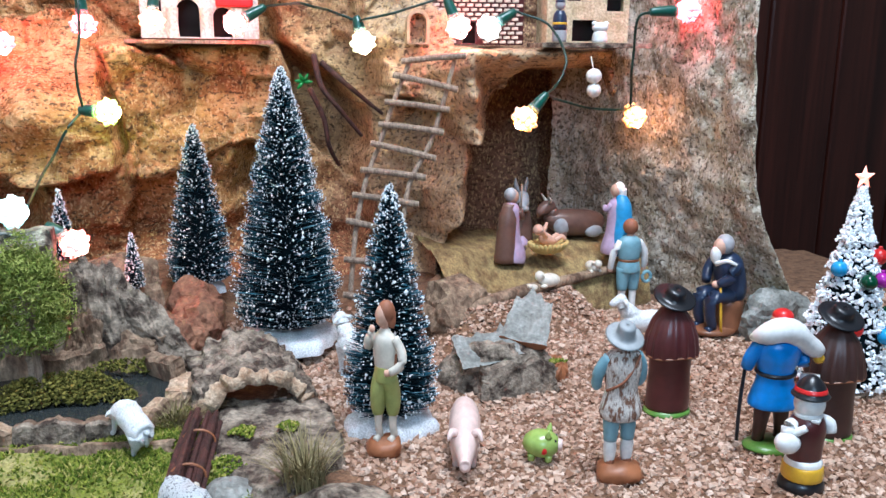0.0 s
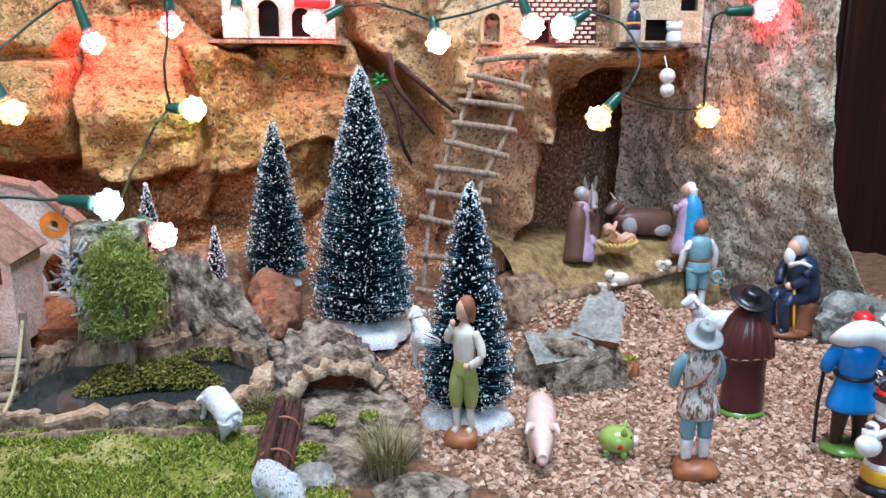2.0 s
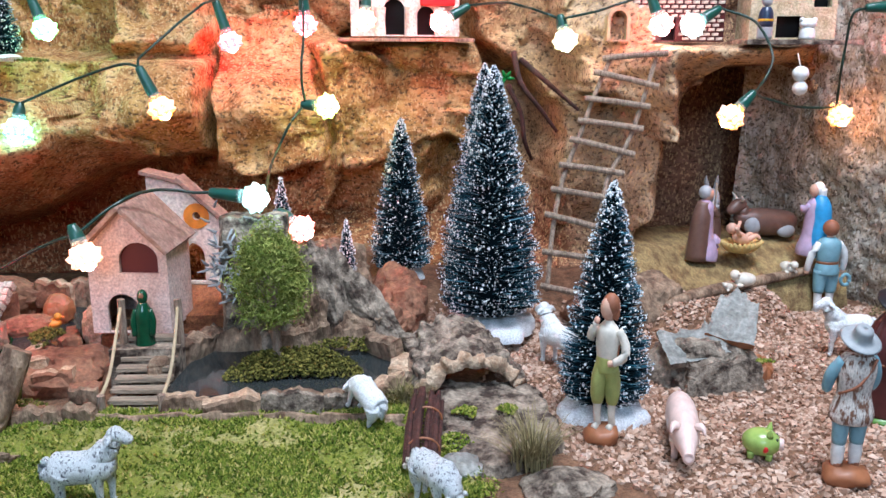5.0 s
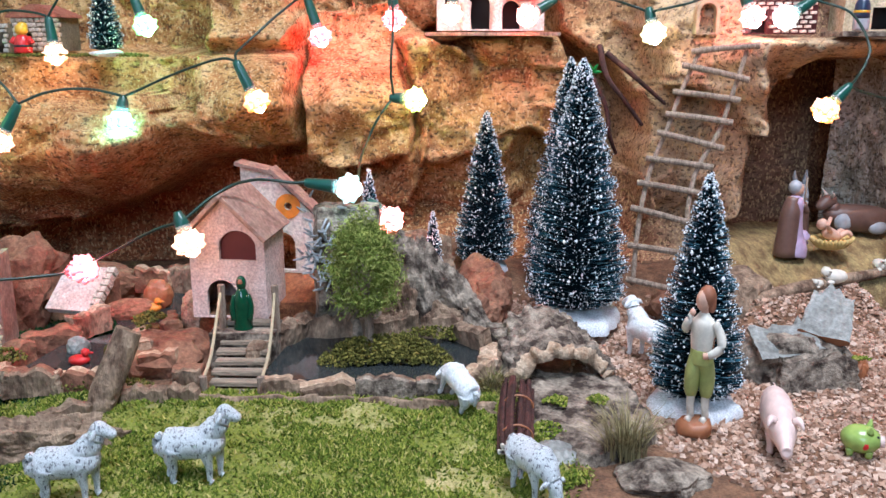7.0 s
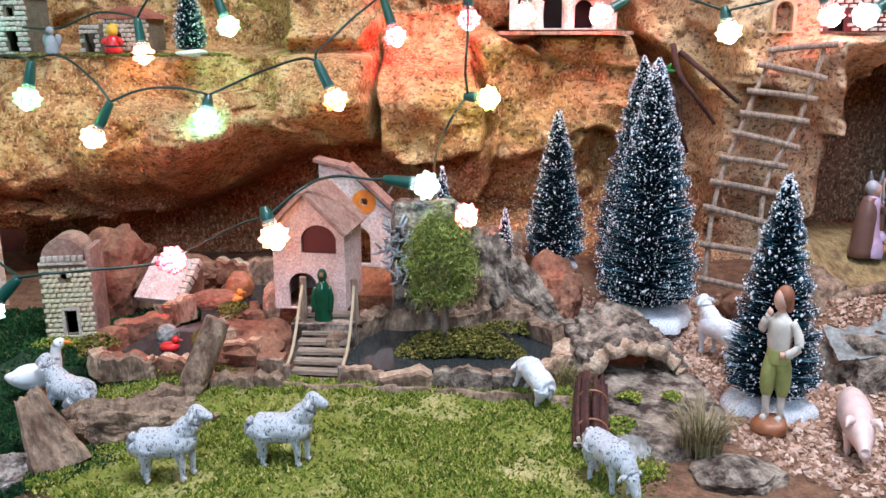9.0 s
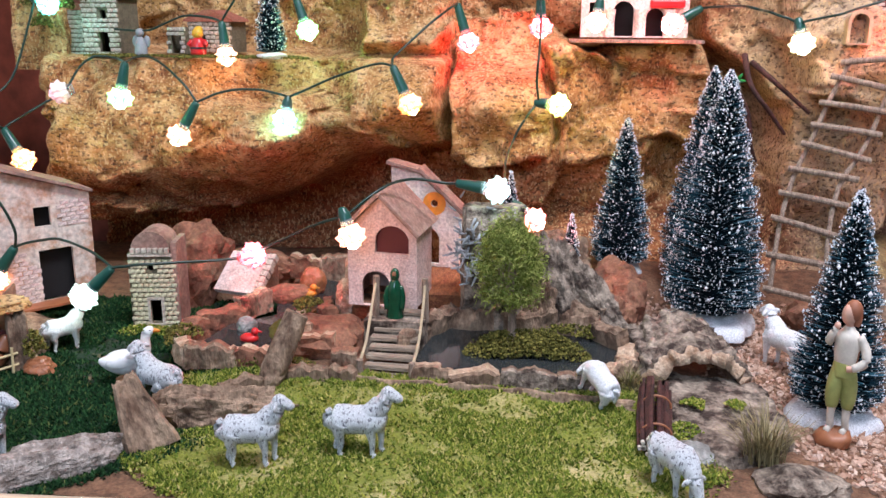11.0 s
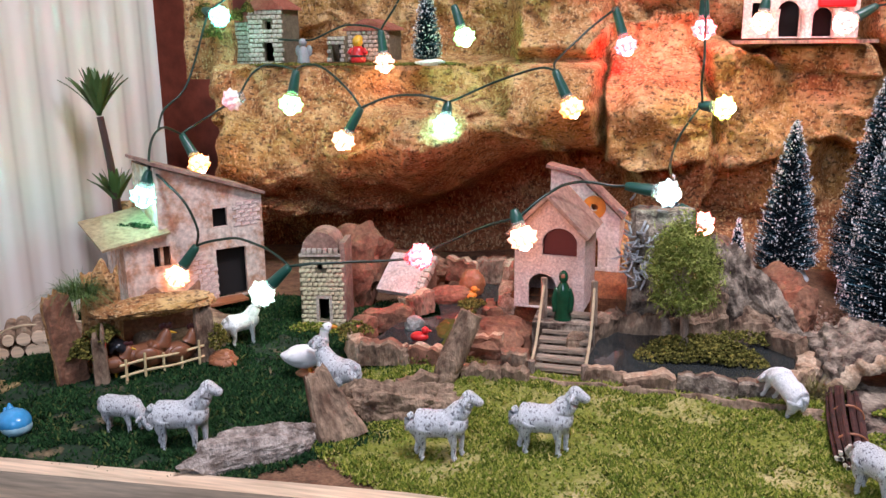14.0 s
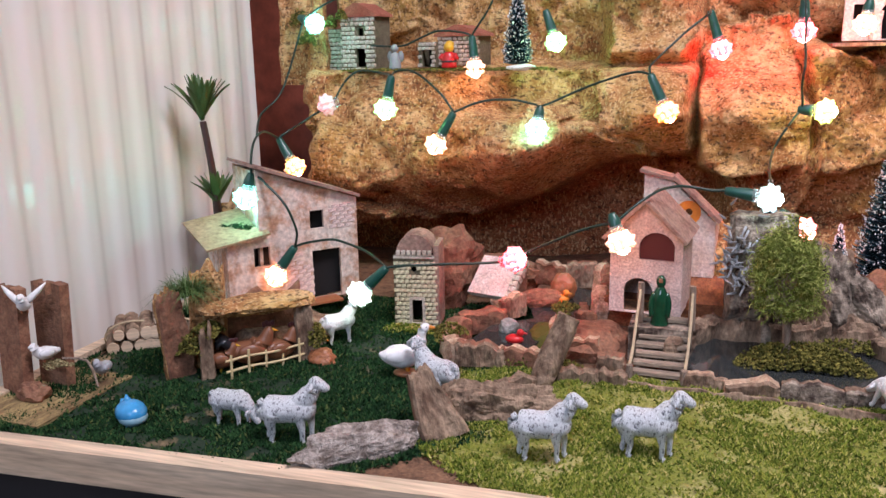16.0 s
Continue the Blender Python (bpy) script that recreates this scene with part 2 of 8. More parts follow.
def glowing(name, c, strength):
    m = mat(name, (0.8, 0.8, 0.8), 0.2)
    b = m.node_tree.nodes["Principled BSDF"]
    b.inputs["Emission Color"].default_value = (*c, 1)
    b.inputs["Emission Strength"].default_value = strength
    return m


GLOW = {"green": (0.16, 1.0, 0.22), "orange": (1.0, 0.30, 0.03), "teal": (0.12, 0.9, 0.7), "red": (1.0, 0.035, 0.045), "lime": (0.65, 1.0, 0.12), "ice": (0.55, 1.0, 0.95),
        "rose": (1.0, 0.16, 0.12), "warm": (1.0, 0.42, 0.2), "yellow": (1.0, 0.9, 0.45), "white": (0.85, 1.0, 0.9), "mint": (0.6, 1.0, 0.75), "pink": (1.0, 0.3, 0.36)}
# moulded blossoms: brightest over the filament, dimmer at the petals' tips
for k, c in GLOW.items():
    # the unlit pink blossom gets a faint added glow in place of plain colour
    hot = 1.6 if k == "pink" else 230.0 if k in ("red", "rose") else 130.0 if k in ("green", "teal", "lime") else 34.0 if k in ("mint", "ice", "white") else 62.0
    M["hot_" + k] = glowing("lit_middle_" + k, c, hot)
    M["petal_" + k] = glowing("lit_flower_" + k, c, 0.10 * hot)
    M["tip_" + k] = glowing("lit_petal_tip_" + k, c, min(1.5, 0.3 * hot))
    M["core_" + k] = glowing("lit_core_" + k, tuple(0.5 + 0.5 * v for v in c), 2.0 if k == "pink" else 60.0)
M["clear"] = mat("clear_plastic", (0.9, 0.95, 0.95), 0.1)
M["clear"].node_tree.nodes["Principled BSDF"].inputs["Transmission Weight"].default_value = 0.85
M["star_glow"] = glowing("star_glow", (1.0, 0.22, 0.10), 2.2)
M["roof_tile"] = speckled("brick_red_roof", (0.3, 0.08, 0.045), (0.42, 0.15, 0.09), 80, 0.8, 0.0006)
M["greenleaf"] = glossy("glossy_green_leaf", (0.01, 0.18, 0.03), 0.25)
M["bark_pale"] = speckled("pale_split_bark", (0.36, 0.21, 0.12), (0.70, 0.53, 0.37), 80, 0.9, 0.001)
M["bark_pale_grey"] = speckled("pale_grey_bark", (0.16, 0.12, 0.095), (0.52, 0.45, 0.39), 70, 0.92, 0.0018, lo=0.36, hi=0.6)
M["red_straw"] = speckled("red_brown_straw", (0.2, 0.06, 0.025), (0.42, 0.16, 0.06), 120, 0.95, 0.0015, (1, 0.3, 1))
M["tan_board"] = speckled("tan_board", (0.33, 0.22, 0.12), (0.45, 0.32, 0.19), 30, 0.8, 0.0004)
M["plank"] = speckled("weathered_plank", (0.2, 0.15, 0.105), (0.42, 0.33, 0.24), 50, 0.9, 0.0008, (0.4, 3, 3))
M["twig_dark"] = speckled("dark_red_twig", (0.03, 0.010, 0.008), (0.10, 0.032, 0.024), 90, 0.8, 0.0008)


# ---- mesh helpers ----
def mesh_of(name, bm, mats, smooth=True):
    me = bpy.data.meshes.new(name)
    bm.normal_update()
    bm.to_mesh(me)
    bm.free()
    for m in (mats if isinstance(mats, (list, tuple)) else [mats]):
        me.materials.append(M[m])
    if smooth:
        me.shade_smooth()
    return me


def part(name, bm, material, parent=None, label="", smooth=False):
    ob = new(name, mesh_of(name, bm, material, smooth))
    ob.parent = parent
    return tagged(ob, label)


def thing(name, at, rz=0.0, label="", category="", group="", rx=0.0, ry=0.0):
    ob = new(name)
    ob.empty_display_size = 0.01
    ob.matrix_world = pose(*at, rx, ry, rz)
    return tagged(ob, label, category, group)


def raw(name, verts, faces, material, smooth=False):
    me = bpy.data.meshes.new(name)
    me.from_pydata(verts, [], faces)
    me.materials.append(M[material])
    if smooth:
        me.shade_smooth()
    return me


def box(bm, at, size, rot=(0, 0, 0), bevel=0.0, mi=0):
    b = bmesh.ops.create_cube(bm, size=1, matrix=pose(*at, *rot) @ Matrix.Diagonal((*size, 1)))
    vs = b["verts"]
    fs = {f for v in vs for f in v.link_faces}
    for f in fs:
        f.material_index = mi
    if bevel:
        bmesh.ops.bevel(bm, geom=list({e for v in vs for e in v.link_edges}), offset=bevel, segments=2, affect="EDGES", profile=0.5)


def tube(bm, pts, mi=0, seg=10, sub=3, flat=1.0, axis=(1, 0, 0)):
    """A tube through (x, y, z, radius) rows, rounded between them; flat widens it along axis."""
    P = [np.array(p, float) for p in pts]
    rows = []
    for i in range(len(P) - 1):
        a, b, c, d = P[max(i - 1, 0)], P[i], P[i + 1], P[min(i + 2, len(P) - 1)]
        for k in range(sub):
            t = k / sub
            q = 0.5 * (2 * b + (c - a) * t + (2 * a - 5 * b + 4 * c - d) * t * t + (3 * b - a - 3 * c + d) * t ** 3)
            q[3] = max(q[3], 0.0002)
            rows.append(q)
    rows.append(P[-1])
    rings, up = [], Vector((0.13, 0.21, 0.97))
    ax = Vector(axis).normalized()
    for i, r in enumerate(rows):
        d = Vector(rows[min(i + 1, len(rows) - 1)][:3] - rows[max(i - 1, 0)][:3])
        d = d.normalized() if d.length > 1e-9 else Vector((0, 0, 1))
        u = d.cross(up if abs(d.dot(up)) < 0.9 else Vector((1, 0.1, 0))).normalized()
        w = d.cross(u)
        ring = []
        for k in range(seg):
            a = 2 * math.pi * k / seg
            o = (u * math.cos(a) + w * math.sin(a)) * r[3]
            if flat != 1.0:
                o += ax * (o.dot(ax) * (flat - 1))
            ring.append(bm.verts.new(Vector(r[:3]) + o))
        rings.append(ring)
    for a, b in zip(rings, rings[1:]):
        for k in range(seg):
            f = bm.faces.new((a[k], a[(k + 1) % seg], b[(k + 1) % seg], b[k]))
            f.material_index = mi
    for ring in (rings[0][::-1], rings[-1]):
        bm.faces.new(ring).material_index = mi


def ball(bm, at, r, mi=0, scale=(1, 1, 1), seg=12):
    b = bmesh.ops.create_uvsphere(bm, u_segments=seg, v_segments=max(6, seg * 2 // 3), radius=r, matrix=Matrix.Translation(at) @ Matrix.Diagonal((*scale, 1)))
    for f in {f for v in b["verts"] for f in v.link_faces}:
        f.material_index = mi


def lump(bm, at, size, seed, rough=0.25, cuts=3, mi=0, rot=(0, 0, 0)):
    """An uneven stone or clump."""
    b = bmesh.ops.create_icosphere(bm, subdivisions=cuts, radius=1)
    off = Vector((seed * 7.3, seed * 3.1, seed * 1.7))
    m = pose(*at, *rot) @ Matrix.Diagonal((*size, 1))
    rng = np.random.default_rng(seed)
    planes = [(Vector(rng.normal(0, 1, 3)).normalized(), rng.uniform(0.68, 0.98)) for _ in range(16)] if rough >= 0.2 else []
    for v in b["verts"]:
        n = noise.fractal(v.co * (2.2 if planes else 1.3) + off, 0.8, 2.1, 4)
        r = 1.0
        for p, h in planes:
            e = v.co.dot(p)
            if e * r > h:
                r = h / e
        if planes:
            r *= 1.12 + 0.55 * rough * n + 0.12 * rough * noise.fractal(v.co * 9 + off, 0.7, 2.0, 3)
        else:
            r = 1 + rough * n - rough * 0.6 * noise.voronoi(v.co * 1.2 + off)[0][0]
        v.co = m @ (v.co * r)
    for f in {f for v in b["verts"] for f in v.link_faces}:
        f.material_index = mi


def slab(bm, outline, z0, z1, mi=0, rough=0.0, seed=1, bevel=0.0):
    """A flat piece with the given outline (x, y)."""
    lo = [bm.verts.new((x, y, z0)) for x, y in outline]
    hi = [bm.verts.new((x, y, z1 + rough * noise.noise((x * 40, y * 40, seed)))) for x, y in outline]
    fs = [bm.faces.new(lo[::-1]), bm.faces.new(hi)]
    n = len(lo)
    for i in range(n):
        fs.append(bm.faces.new((lo[i], lo[(i + 1) % n], hi[(i + 1) % n], hi[i])))
    for f in fs:
        f.material_index = mi


def S(a, b, v):
    t = min(max((v - a) / (b - a), 0.0), 1.0)
    return t * t * (3 - 2 * t)


def window(v, a, b, soft):
    return S(a - soft, a + soft, v) * (1 - S(b - soft, b + soft, v))


def setting(name, me, label, category="wall"):
    return tagged(new(name, me), label, category, "", "structure")


# ---- the room ----
def plain_box(name, at, size, material, label, category="wall"):
    bm = bmesh.new()
    box(bm, at, size)
    return setting(name, mesh_of(name, bm, material, False), label, category)


plain_box("floor", (0, -0.6, -0.85), (4.6, 5.2, 0.1), "dark", "dark floor far below the table", "floor")
plain_box("ceiling", (0, -0.6, 2.25), (4.6, 5.2, 0.1), "room", "plain pale ceiling", "ceiling")
plain_box("wall_south", (0, -3.05, 0.7), (4.4, 0.1, 3.0), "room", "plain pale plaster wall behind the walk")
plain_box("wall_east", (2.05, -0.8, 0.7), (0.1, 4.4, 3.0), "room", "plain pale plaster side wall")
plain_box("wall_west_far", (-2.25, -0.8, 0.7), (0.1, 4.4, 3.0), "room", "plain pale plaster side wall")
plain_box("wall_north", (-0.3, 1.45, 0.7), (1.9, 0.1, 3.0), "red_wood", "brown-red painted wall behind the rockwork")
plain_box("wall_north_west", (-1.73, 1.45, 0.7), (0.94, 0.1, 3.0), "room", "plain wall beyond the white panel")


def dark_panelling():
    """Varnished boards with narrow grooves."""
    bm = bmesh.new()
    x = 0.66
    while x < 2.0:
        box(bm, (x + 0.075, 1.42, 0.7), (0.148, 0.04, 3.0), bevel=0.006)
        x += 0.15
    return setting("wall_north_east", mesh_of("wall_north_east", bm, "dark_wood", False), "dark red-brown varnished wooden panelling")


dark_panelling()


def ribbed_sheet():
    """White plastic sheet with rounded ribs."""
    ys = np.arange(0.0, 1.20, 0.004)
    vs, fs = [], []
    for i, y in enumerate(ys):
        p = (y % 0.062) / 0.062
        x = -1.035 + 0.0045 * (S(0.0, 0.3, p) - S(0.5, 0.8, p))
        vs += [(x, y, -0.8), (x, y, 1.6), (x - 0.004, y, -0.8), (x - 0.004, y, 1.6)]
        if i:
            a, b = 4 * (i - 1), 4 * i
            fs += [(a, b, b + 1, a + 1), (a + 2, a + 3, b + 3, b + 2)]
    return setting("wall_west", raw("wall_west", vs, fs, "white_sheet", True), "white ribbed plastic sheet beside the table")


ribbed_sheet()


def table():
    t = thing("table", (0, 0, 0), 0, "wooden table board with a pale pine edge and dark skirt", "table")
    bm = bmesh.new()
    slab(bm, [(-1.0, 0.475), (-0.41, 0.512), (1.05, 0.512), (1.05, 1.36), (-1.0, 1.36)], -0.03, -0.012)
    part("board", bm, "soil", t)
    for name, z0, z1 in (("front_edge", -0.024, 0.008), ("side_edge", -0.032, 0.008)):
        bm = bmesh.new()
        if name == "front_edge":
            slab(bm, [(-1.012, 0.455), (-0.41, 0.492), (1.05, 0.492), (1.05, 0.514), (-0.41, 0.514), (-1.012, 0.477)], z0, z1)
        else:
            slab(bm, [(-1.012, 0.4785), (-0.994, 0.480), (-0.994, 1.36), (-1.012, 1.36)], z0, z1 - 0.001)
        part(name, bm, "wood", t, "pale pine edging strip")
    bm = bmesh.new()
    slab(bm, [(-0.98, 0.52), (1.0, 0.54), (1.0, 1.3), (-0.98, 1.3)], -0.8, -0.031)
    part("skirt", bm, "dark", t, "dark cloth skirt")


table()


# ---- ground ----
def ground_height(x, y):
    z = 0.0035 * noise.fractal(Vector((x * 9, y * 9, 3.0)), 0.9, 2.0, 3)
    z += 0.03 * S(0.98, 1.2, y) * window(x, -0.3, 0.36, 0.06)
    z += 0.02 * S(0.8, 1.0, y) * window(x, -0.42, -0.05, 0.05)
    z += 0.042 * S(-0.075, -0.004, y - 0.972 - 0.38 * (x - 0.28)) * window(x, 0.25, 0.46, 0.03) * (1 - S(1.10, 1.14, y))
    z += 0.01 * S(0.62, 0.76, y) * window(x, -0.5, -0.02, 0.05)
    return z


def sheet(name, x0, x1, y0, y1, step, material, label, lift=0.0, edge=None, kind="structure"):
    xs, ys = np.arange(x0, x1 + step / 2, step), np.arange(y0, y1 + step / 2, step)
    vs, fs, nx = [], [], len(xs)
    for y in ys:
        for x in xs:
            e = edge(x, y) if edge else 1.0
            vs.append((x, y, ground_height(x, y) + lift * e - (0.012 * (1 - e) if edge else 0)))
    for j in range(len(ys) - 1):
        for i in range(nx - 1):
            a = j * nx + i
            fs.append((a, a + 1, a + nx + 1, a + nx))
    return tagged(new(name, raw(name, vs, fs, material, True)), label, "ground", "", kind)


def front_y(x):
    return 0.516 - 0.04 * S(-0.4, -1.0, x) if x < -0.4 else 0.516


def lawn_area(x, y):
    return window(x, -0.53 + 0.1 * S(0.6, 0.5, y), 0.0 + 0.03 * noise.noise((y * 20, 1, 2)), 0.015) * window(y, 0.518, 0.775, 0.006)


def dark_area(x, y):
    return window(x, -0.99, -0.46 - 0.09 * S(0.62, 0.5, y), 0.01) * window(y, 0.502 if x > -0.6 else 0.49, 1.02, 0.006)


sheet("ground", -0.99, 1.0, 0.516, 1.34, 0.02, "soil", "brown earth under the model landscape")
sheet("ground_lawn", -0.56, 0.04, 0.51, 0.80, 0.006, "turf_base", "yellow-green moss lawn with bare tan patches", 0.003, lawn_area)
sheet("ground_dark_lawn", -0.99, -0.44, 0.48, 1.03, 0.006, "turf_dark_base", "dark green moss lawn", 0.002, dark_area)


def scatter(name, count, where, x0, x1, y0, y1, size, material, label, category, flat=0.6, seed=1, lift=0.0, tall=0.0):
    """Many small uneven pieces as one mesh."""
    rng = np.random.default_rng(seed)
    cube = np.array([(-1, -1, -1), (1, -1, -1), (1, 1, -1), (-1, 1, -1), (-1, -1, 1), (1, -1, 1), (1, 1, 1), (-1, 1, 1)], float) * 0.6
    cf = [(0, 3, 2, 1), (4, 5, 6, 7), (0, 1, 5, 4), (1, 2, 6, 5), (2, 3, 7, 6), (3, 0, 4, 7)]
    vs, fs, n = [], [], 0
    while n < count:
        x, y = rng.uniform(x0, x1), rng.uniform(y0, y1)
        k = rng.random(16)
        if where(x, y) < k[0]:
            continue
        s = size * (0.55 + 0.9 * k[1] * k[2])
        p = (cube + rng.normal(0, 0.22, (8, 3))) * s
        p[:, 2] *= flat
        e = Euler((k[3] * 1.2 - 0.6, k[4] * 1.2 - 0.6, k[5] * 6.28)).to_matrix()
        p = p @ np.array(e).T + (x, y, ground_height(x, y) + lift + s * flat * 0.4 + tall * k[6])
        b = len(vs)
        vs.extend(map(tuple, p))
        fs.extend(tuple(b + i for i in f) for f in cf)
        n += 1
    return tagged(new(name, raw(name, vs, fs, material)), label, category, "", "stuff")


def fibres(name, count, where, x0, x1, y0, y1, size, material, label, seed, cushion):
    """Moss as many small leaning three-sided spikes that stand in low cushions."""
    rng = np.random.default_rng(seed)
    vs, fs, n = [], [], 0
    while n < count:
        x, y = rng.uniform(x0, x1), rng.uniform(y0, y1)
        k = rng.random(8)
        if where(x, y) < k[0]:
            continue
        c = 0.5 + 0.5 * noise.fractal(Vector((x * 34, y * 34, seed)), 0.9, 2.0, 3)
        z = ground_height(x, y) + 0.001 + cushion * max(0.0, c) * k[1]
        s = size * (0.6 + 0.9 * k[2])
        a = k[3] * 6.283
        dx, dy = s * (k[4] * 2 - 1) * 1.1, s * (k[5] * 2 - 1) * 1.1
        b = len(vs)
        for q in (a, a + 2.1, a + 4.2):
            vs.append((x + 0.55 * s * math.cos(q), y + 0.55 * s * math.sin(q), z))
        vs.append((x + dx, y + dy, z + s * (0.5 + k[6])))
        fs += [(b, b + 1, b + 3), (b + 1, b + 2, b + 3), (b + 2, b, b + 3)]
        n += 1
    return tagged(new(name, raw(name, vs, fs, material)), label, "moss", "", "stuff")


def patchy(x, y, f=16.0, cut=0.02):
    return 1.0 if noise.fractal(Vector((x * f, y * f, 5.0)), 0.9, 2.0, 3) > cut - 0.25 else 0.12


def gravel_area(x, y):
    return S(0.0, 0.05, x - 0.03 - 0.12 * S(0.75, 0.55, y) + 0.1 * S(0.85, 1.0, y) + 0.02 * noise.noise((x * 9, y * 9, 0))) * (1 - S(1.03, 1.1, y)) * (1 if y > 0.515 else 0)


scatter("gravel", 34000, gravel_area, -0.1, 0.95, 0.515, 1.1, 0.0035, "gravel", "loose tan and pinkish cork granules", "gravel", 0.7, 1)
fibres("lawn_moss", 95000, lambda x, y: lawn_area(x, y) * patchy(x, y, 16, 0.20), -0.54, 0.03, 0.515, 0.79, 0.0022, "turf", "yellow-green moss tufts", 2, 0.007)
fibres("dark_lawn_moss", 80000, lambda x, y: dark_area(x, y) * patchy(x, y, 13, 0.02), -0.99, -0.45, 0.49, 1.03, 0.0026, "turf_dark", "dark green moss tufts", 3, 0.005)


# ---- rockwork ----
def rock_depth(x, z):
    k = 1 - S(0.28, 0.33, z)
    x, z = x + 0.016 * noise.noise((z * 13, x * 5, 0.3)) + 0.006 * noise.noise((z * 37, x * 11, 1.3)), z + k * (0.012 * noise.noise((x * 13, z * 5, 7.7)) + 0.005 * noise.noise((x * 41, z * 9, 2.7)))
    y = 1.285
    # the great boulder under the upper ledge, undercut along a slant
    low = 0.083 + 0.122 * S(-0.68, -0.33, x) + 0.014 * noise.noise((x * 14, 0, 1))
    a = window(z, low, 0.335, 0.009) * S(-0.99, -0.88, x) * (1 - S(-0.315, -0.292, x))
    great = a * (0.175 + 0.05 * (1 - S(-0.78, -0.6, x)) + 0.03 * S(-0.45, -0.34, x) - 0.07 * S(0.22, 0.335, z))
    great *= 0.5 + 0.5 * S(low - 0.01, low + 0.085, z)
    great = max(great, 0.10 * window(x, -0.45, -0.305, 0.018) * S(0.31, 0.36, z))
    # the hollowed upright sheet beside it, coming forward towards its foot
    right = -0.135 - 0.03 * S(0.25, 0.36, z)
    foot = 0.178 + 0.25 * max(0.0, abs(x + 0.235) - 0.02)
    upright = window(x, -0.298, right, 0.008) * S(foot - 0.006, foot + 0.006, z) * (0.032 + 0.122 * S(0.37, 0.26, z))
    # the boulder under the small lit house and the sheet's edge that runs across it
    rim = 0.41 - 0.93 * S(-0.165, -0.06, x) * 0.09 - 0.016 * S(-0.06, 0.07, x)
    house = window(x, right, 0.082, 0.012) * window(z, 0.172 + 0.04 * S(-0.1, 0.03, x), 0.362, 0.010) * (0.118 - 0.03 * S(-0.1, 0.05, x))
    house += 0.020 * window(x, right, 0.085, 0.010) * S(rim - 0.004, rim + 0.004, z) * (1 - S(0.355, 0.366, z))
    # crumpled sheets below them, and the foot of the hill
    crumpled = 0.082 * window(x, -0.27, 0.03, 0.03) * window(z, 0.09, 0.25, 0.03)
    hill = (0.07 * (1 - S(0.08, 0.16, z)) + 0.06 * (1 - S(0.02, 0.08, z))) * window(x, -0.3, 0.36, 0.05)
    # the slanting sheet over the ladder, the column beside the cave, and the cave's roof
    slant = 0.253 + 0.80 * max(0.0, 0.222 - x)
    shoulder = 0.100 * window(x, 0.082, 0.33, 0.012) * S(slant - 0.006, slant + 0.008, z)
    edge = 0.303 + 0.040 * S(0.075, 0.13, z) + 0.018 * S(0.19, 0.24, z) + 0.045 * S(0.25, 0.32, z)
    column = (0.095 + 0.095 * S(0.262, 0.325, x)) * window(x, 0.198, edge, 0.008) * (1 - S(0.345, 0.365, z))
    roof = 0.205 * window(x, 0.335, 0.70, 0.02) * window(z, 0.308 + 0.018 * window(x, 0.40, 0.545, 0.02) - 0.045 * S(0.54, 0.57, x), 0.358, 0.005)
    y -= max(great, upright, house, crumpled, hill, shoulder, column, roof)
    # clefts between them
    y += 0.05 * window(x, 0.09, 0.185, 0.015) * window(z, 0.06, slant - 0.015, 0.015)
    y += 0.05 * window(x, -0.9, -0.28, 0.03) * (1 - S(low - 0.02, low, z))
    y += 0.078 * window(x, 0.34, 0.53, 0.025) * window(z, 0.04, 0.33, 0.02)
    # the outer end turns back to the wall
    y += 0.16 * (1 - S(-0.965, -0.90 - 0.03 * S(0.2, 0.35, z), x))
    return y


def rock_wall():
    step = 0.0034
    xs, zs = np.arange(-0.97, 0.66, step), np.arange(-0.012, 0.52, step)
    vs, fs, nx = [], [], len(xs)
    for z in zs:
        for x in xs:
            p = Vector((x, 0.3, z))
            y = rock_depth(x, z)
            n = noise.fractal(p * 7, 0.9, 2.1, 3)
            w = Vector((x + 0.02 * n, 0.5, z + 0.02 * n))
            # broken plates with creases between them, and smaller chipped faces on those
            for f, lean, side in ((4.6, 0.66, 1), (10.0, 0.58, 1), (23.0, 0.42, -1)):
                q = w * f + Vector((3, f, 2))
                d, c = noise.voronoi(q)
                best = 9.0
                for c0, d0 in zip(c, d):
                    o, k = q - c0, noise.noise_vector(c0 * 3.7)
                    best = min(best, side * 1.5 * (k.x * o.x + (k.z - 0.12) * o.z) + 0.55 * d0 * d0)
                y += side * lean / f * (best + (0.22 if side > 0 else 0.0))
            y -= 0.008 * n + 0.0042 * noise.fractal(p * 45, 0.8, 2.0, 4)
            vs.append((x + 0.006 * noise.noise(p * 30), y, z + 0.006 * noise.noise(p * 30 + Vector((9, 9, 9)))))
    for j in range(len(zs) - 1):
        for i in range(nx - 1):
            a = j * nx + i
            fs.append((a, a + 1, a + nx + 1, a + nx))
    # closed behind
    b = len(vs)
    vs += [(-0.96, 1.39, -0.012), (0.66, 1.39, -0.012), (0.66, 1.39, 0.52), (-0.96, 1.39, 0.52)]
    fs += [(b + 1, b, b + 3, b + 2)]
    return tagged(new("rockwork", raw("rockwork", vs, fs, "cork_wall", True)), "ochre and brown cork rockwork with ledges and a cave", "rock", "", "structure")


rock_wall()


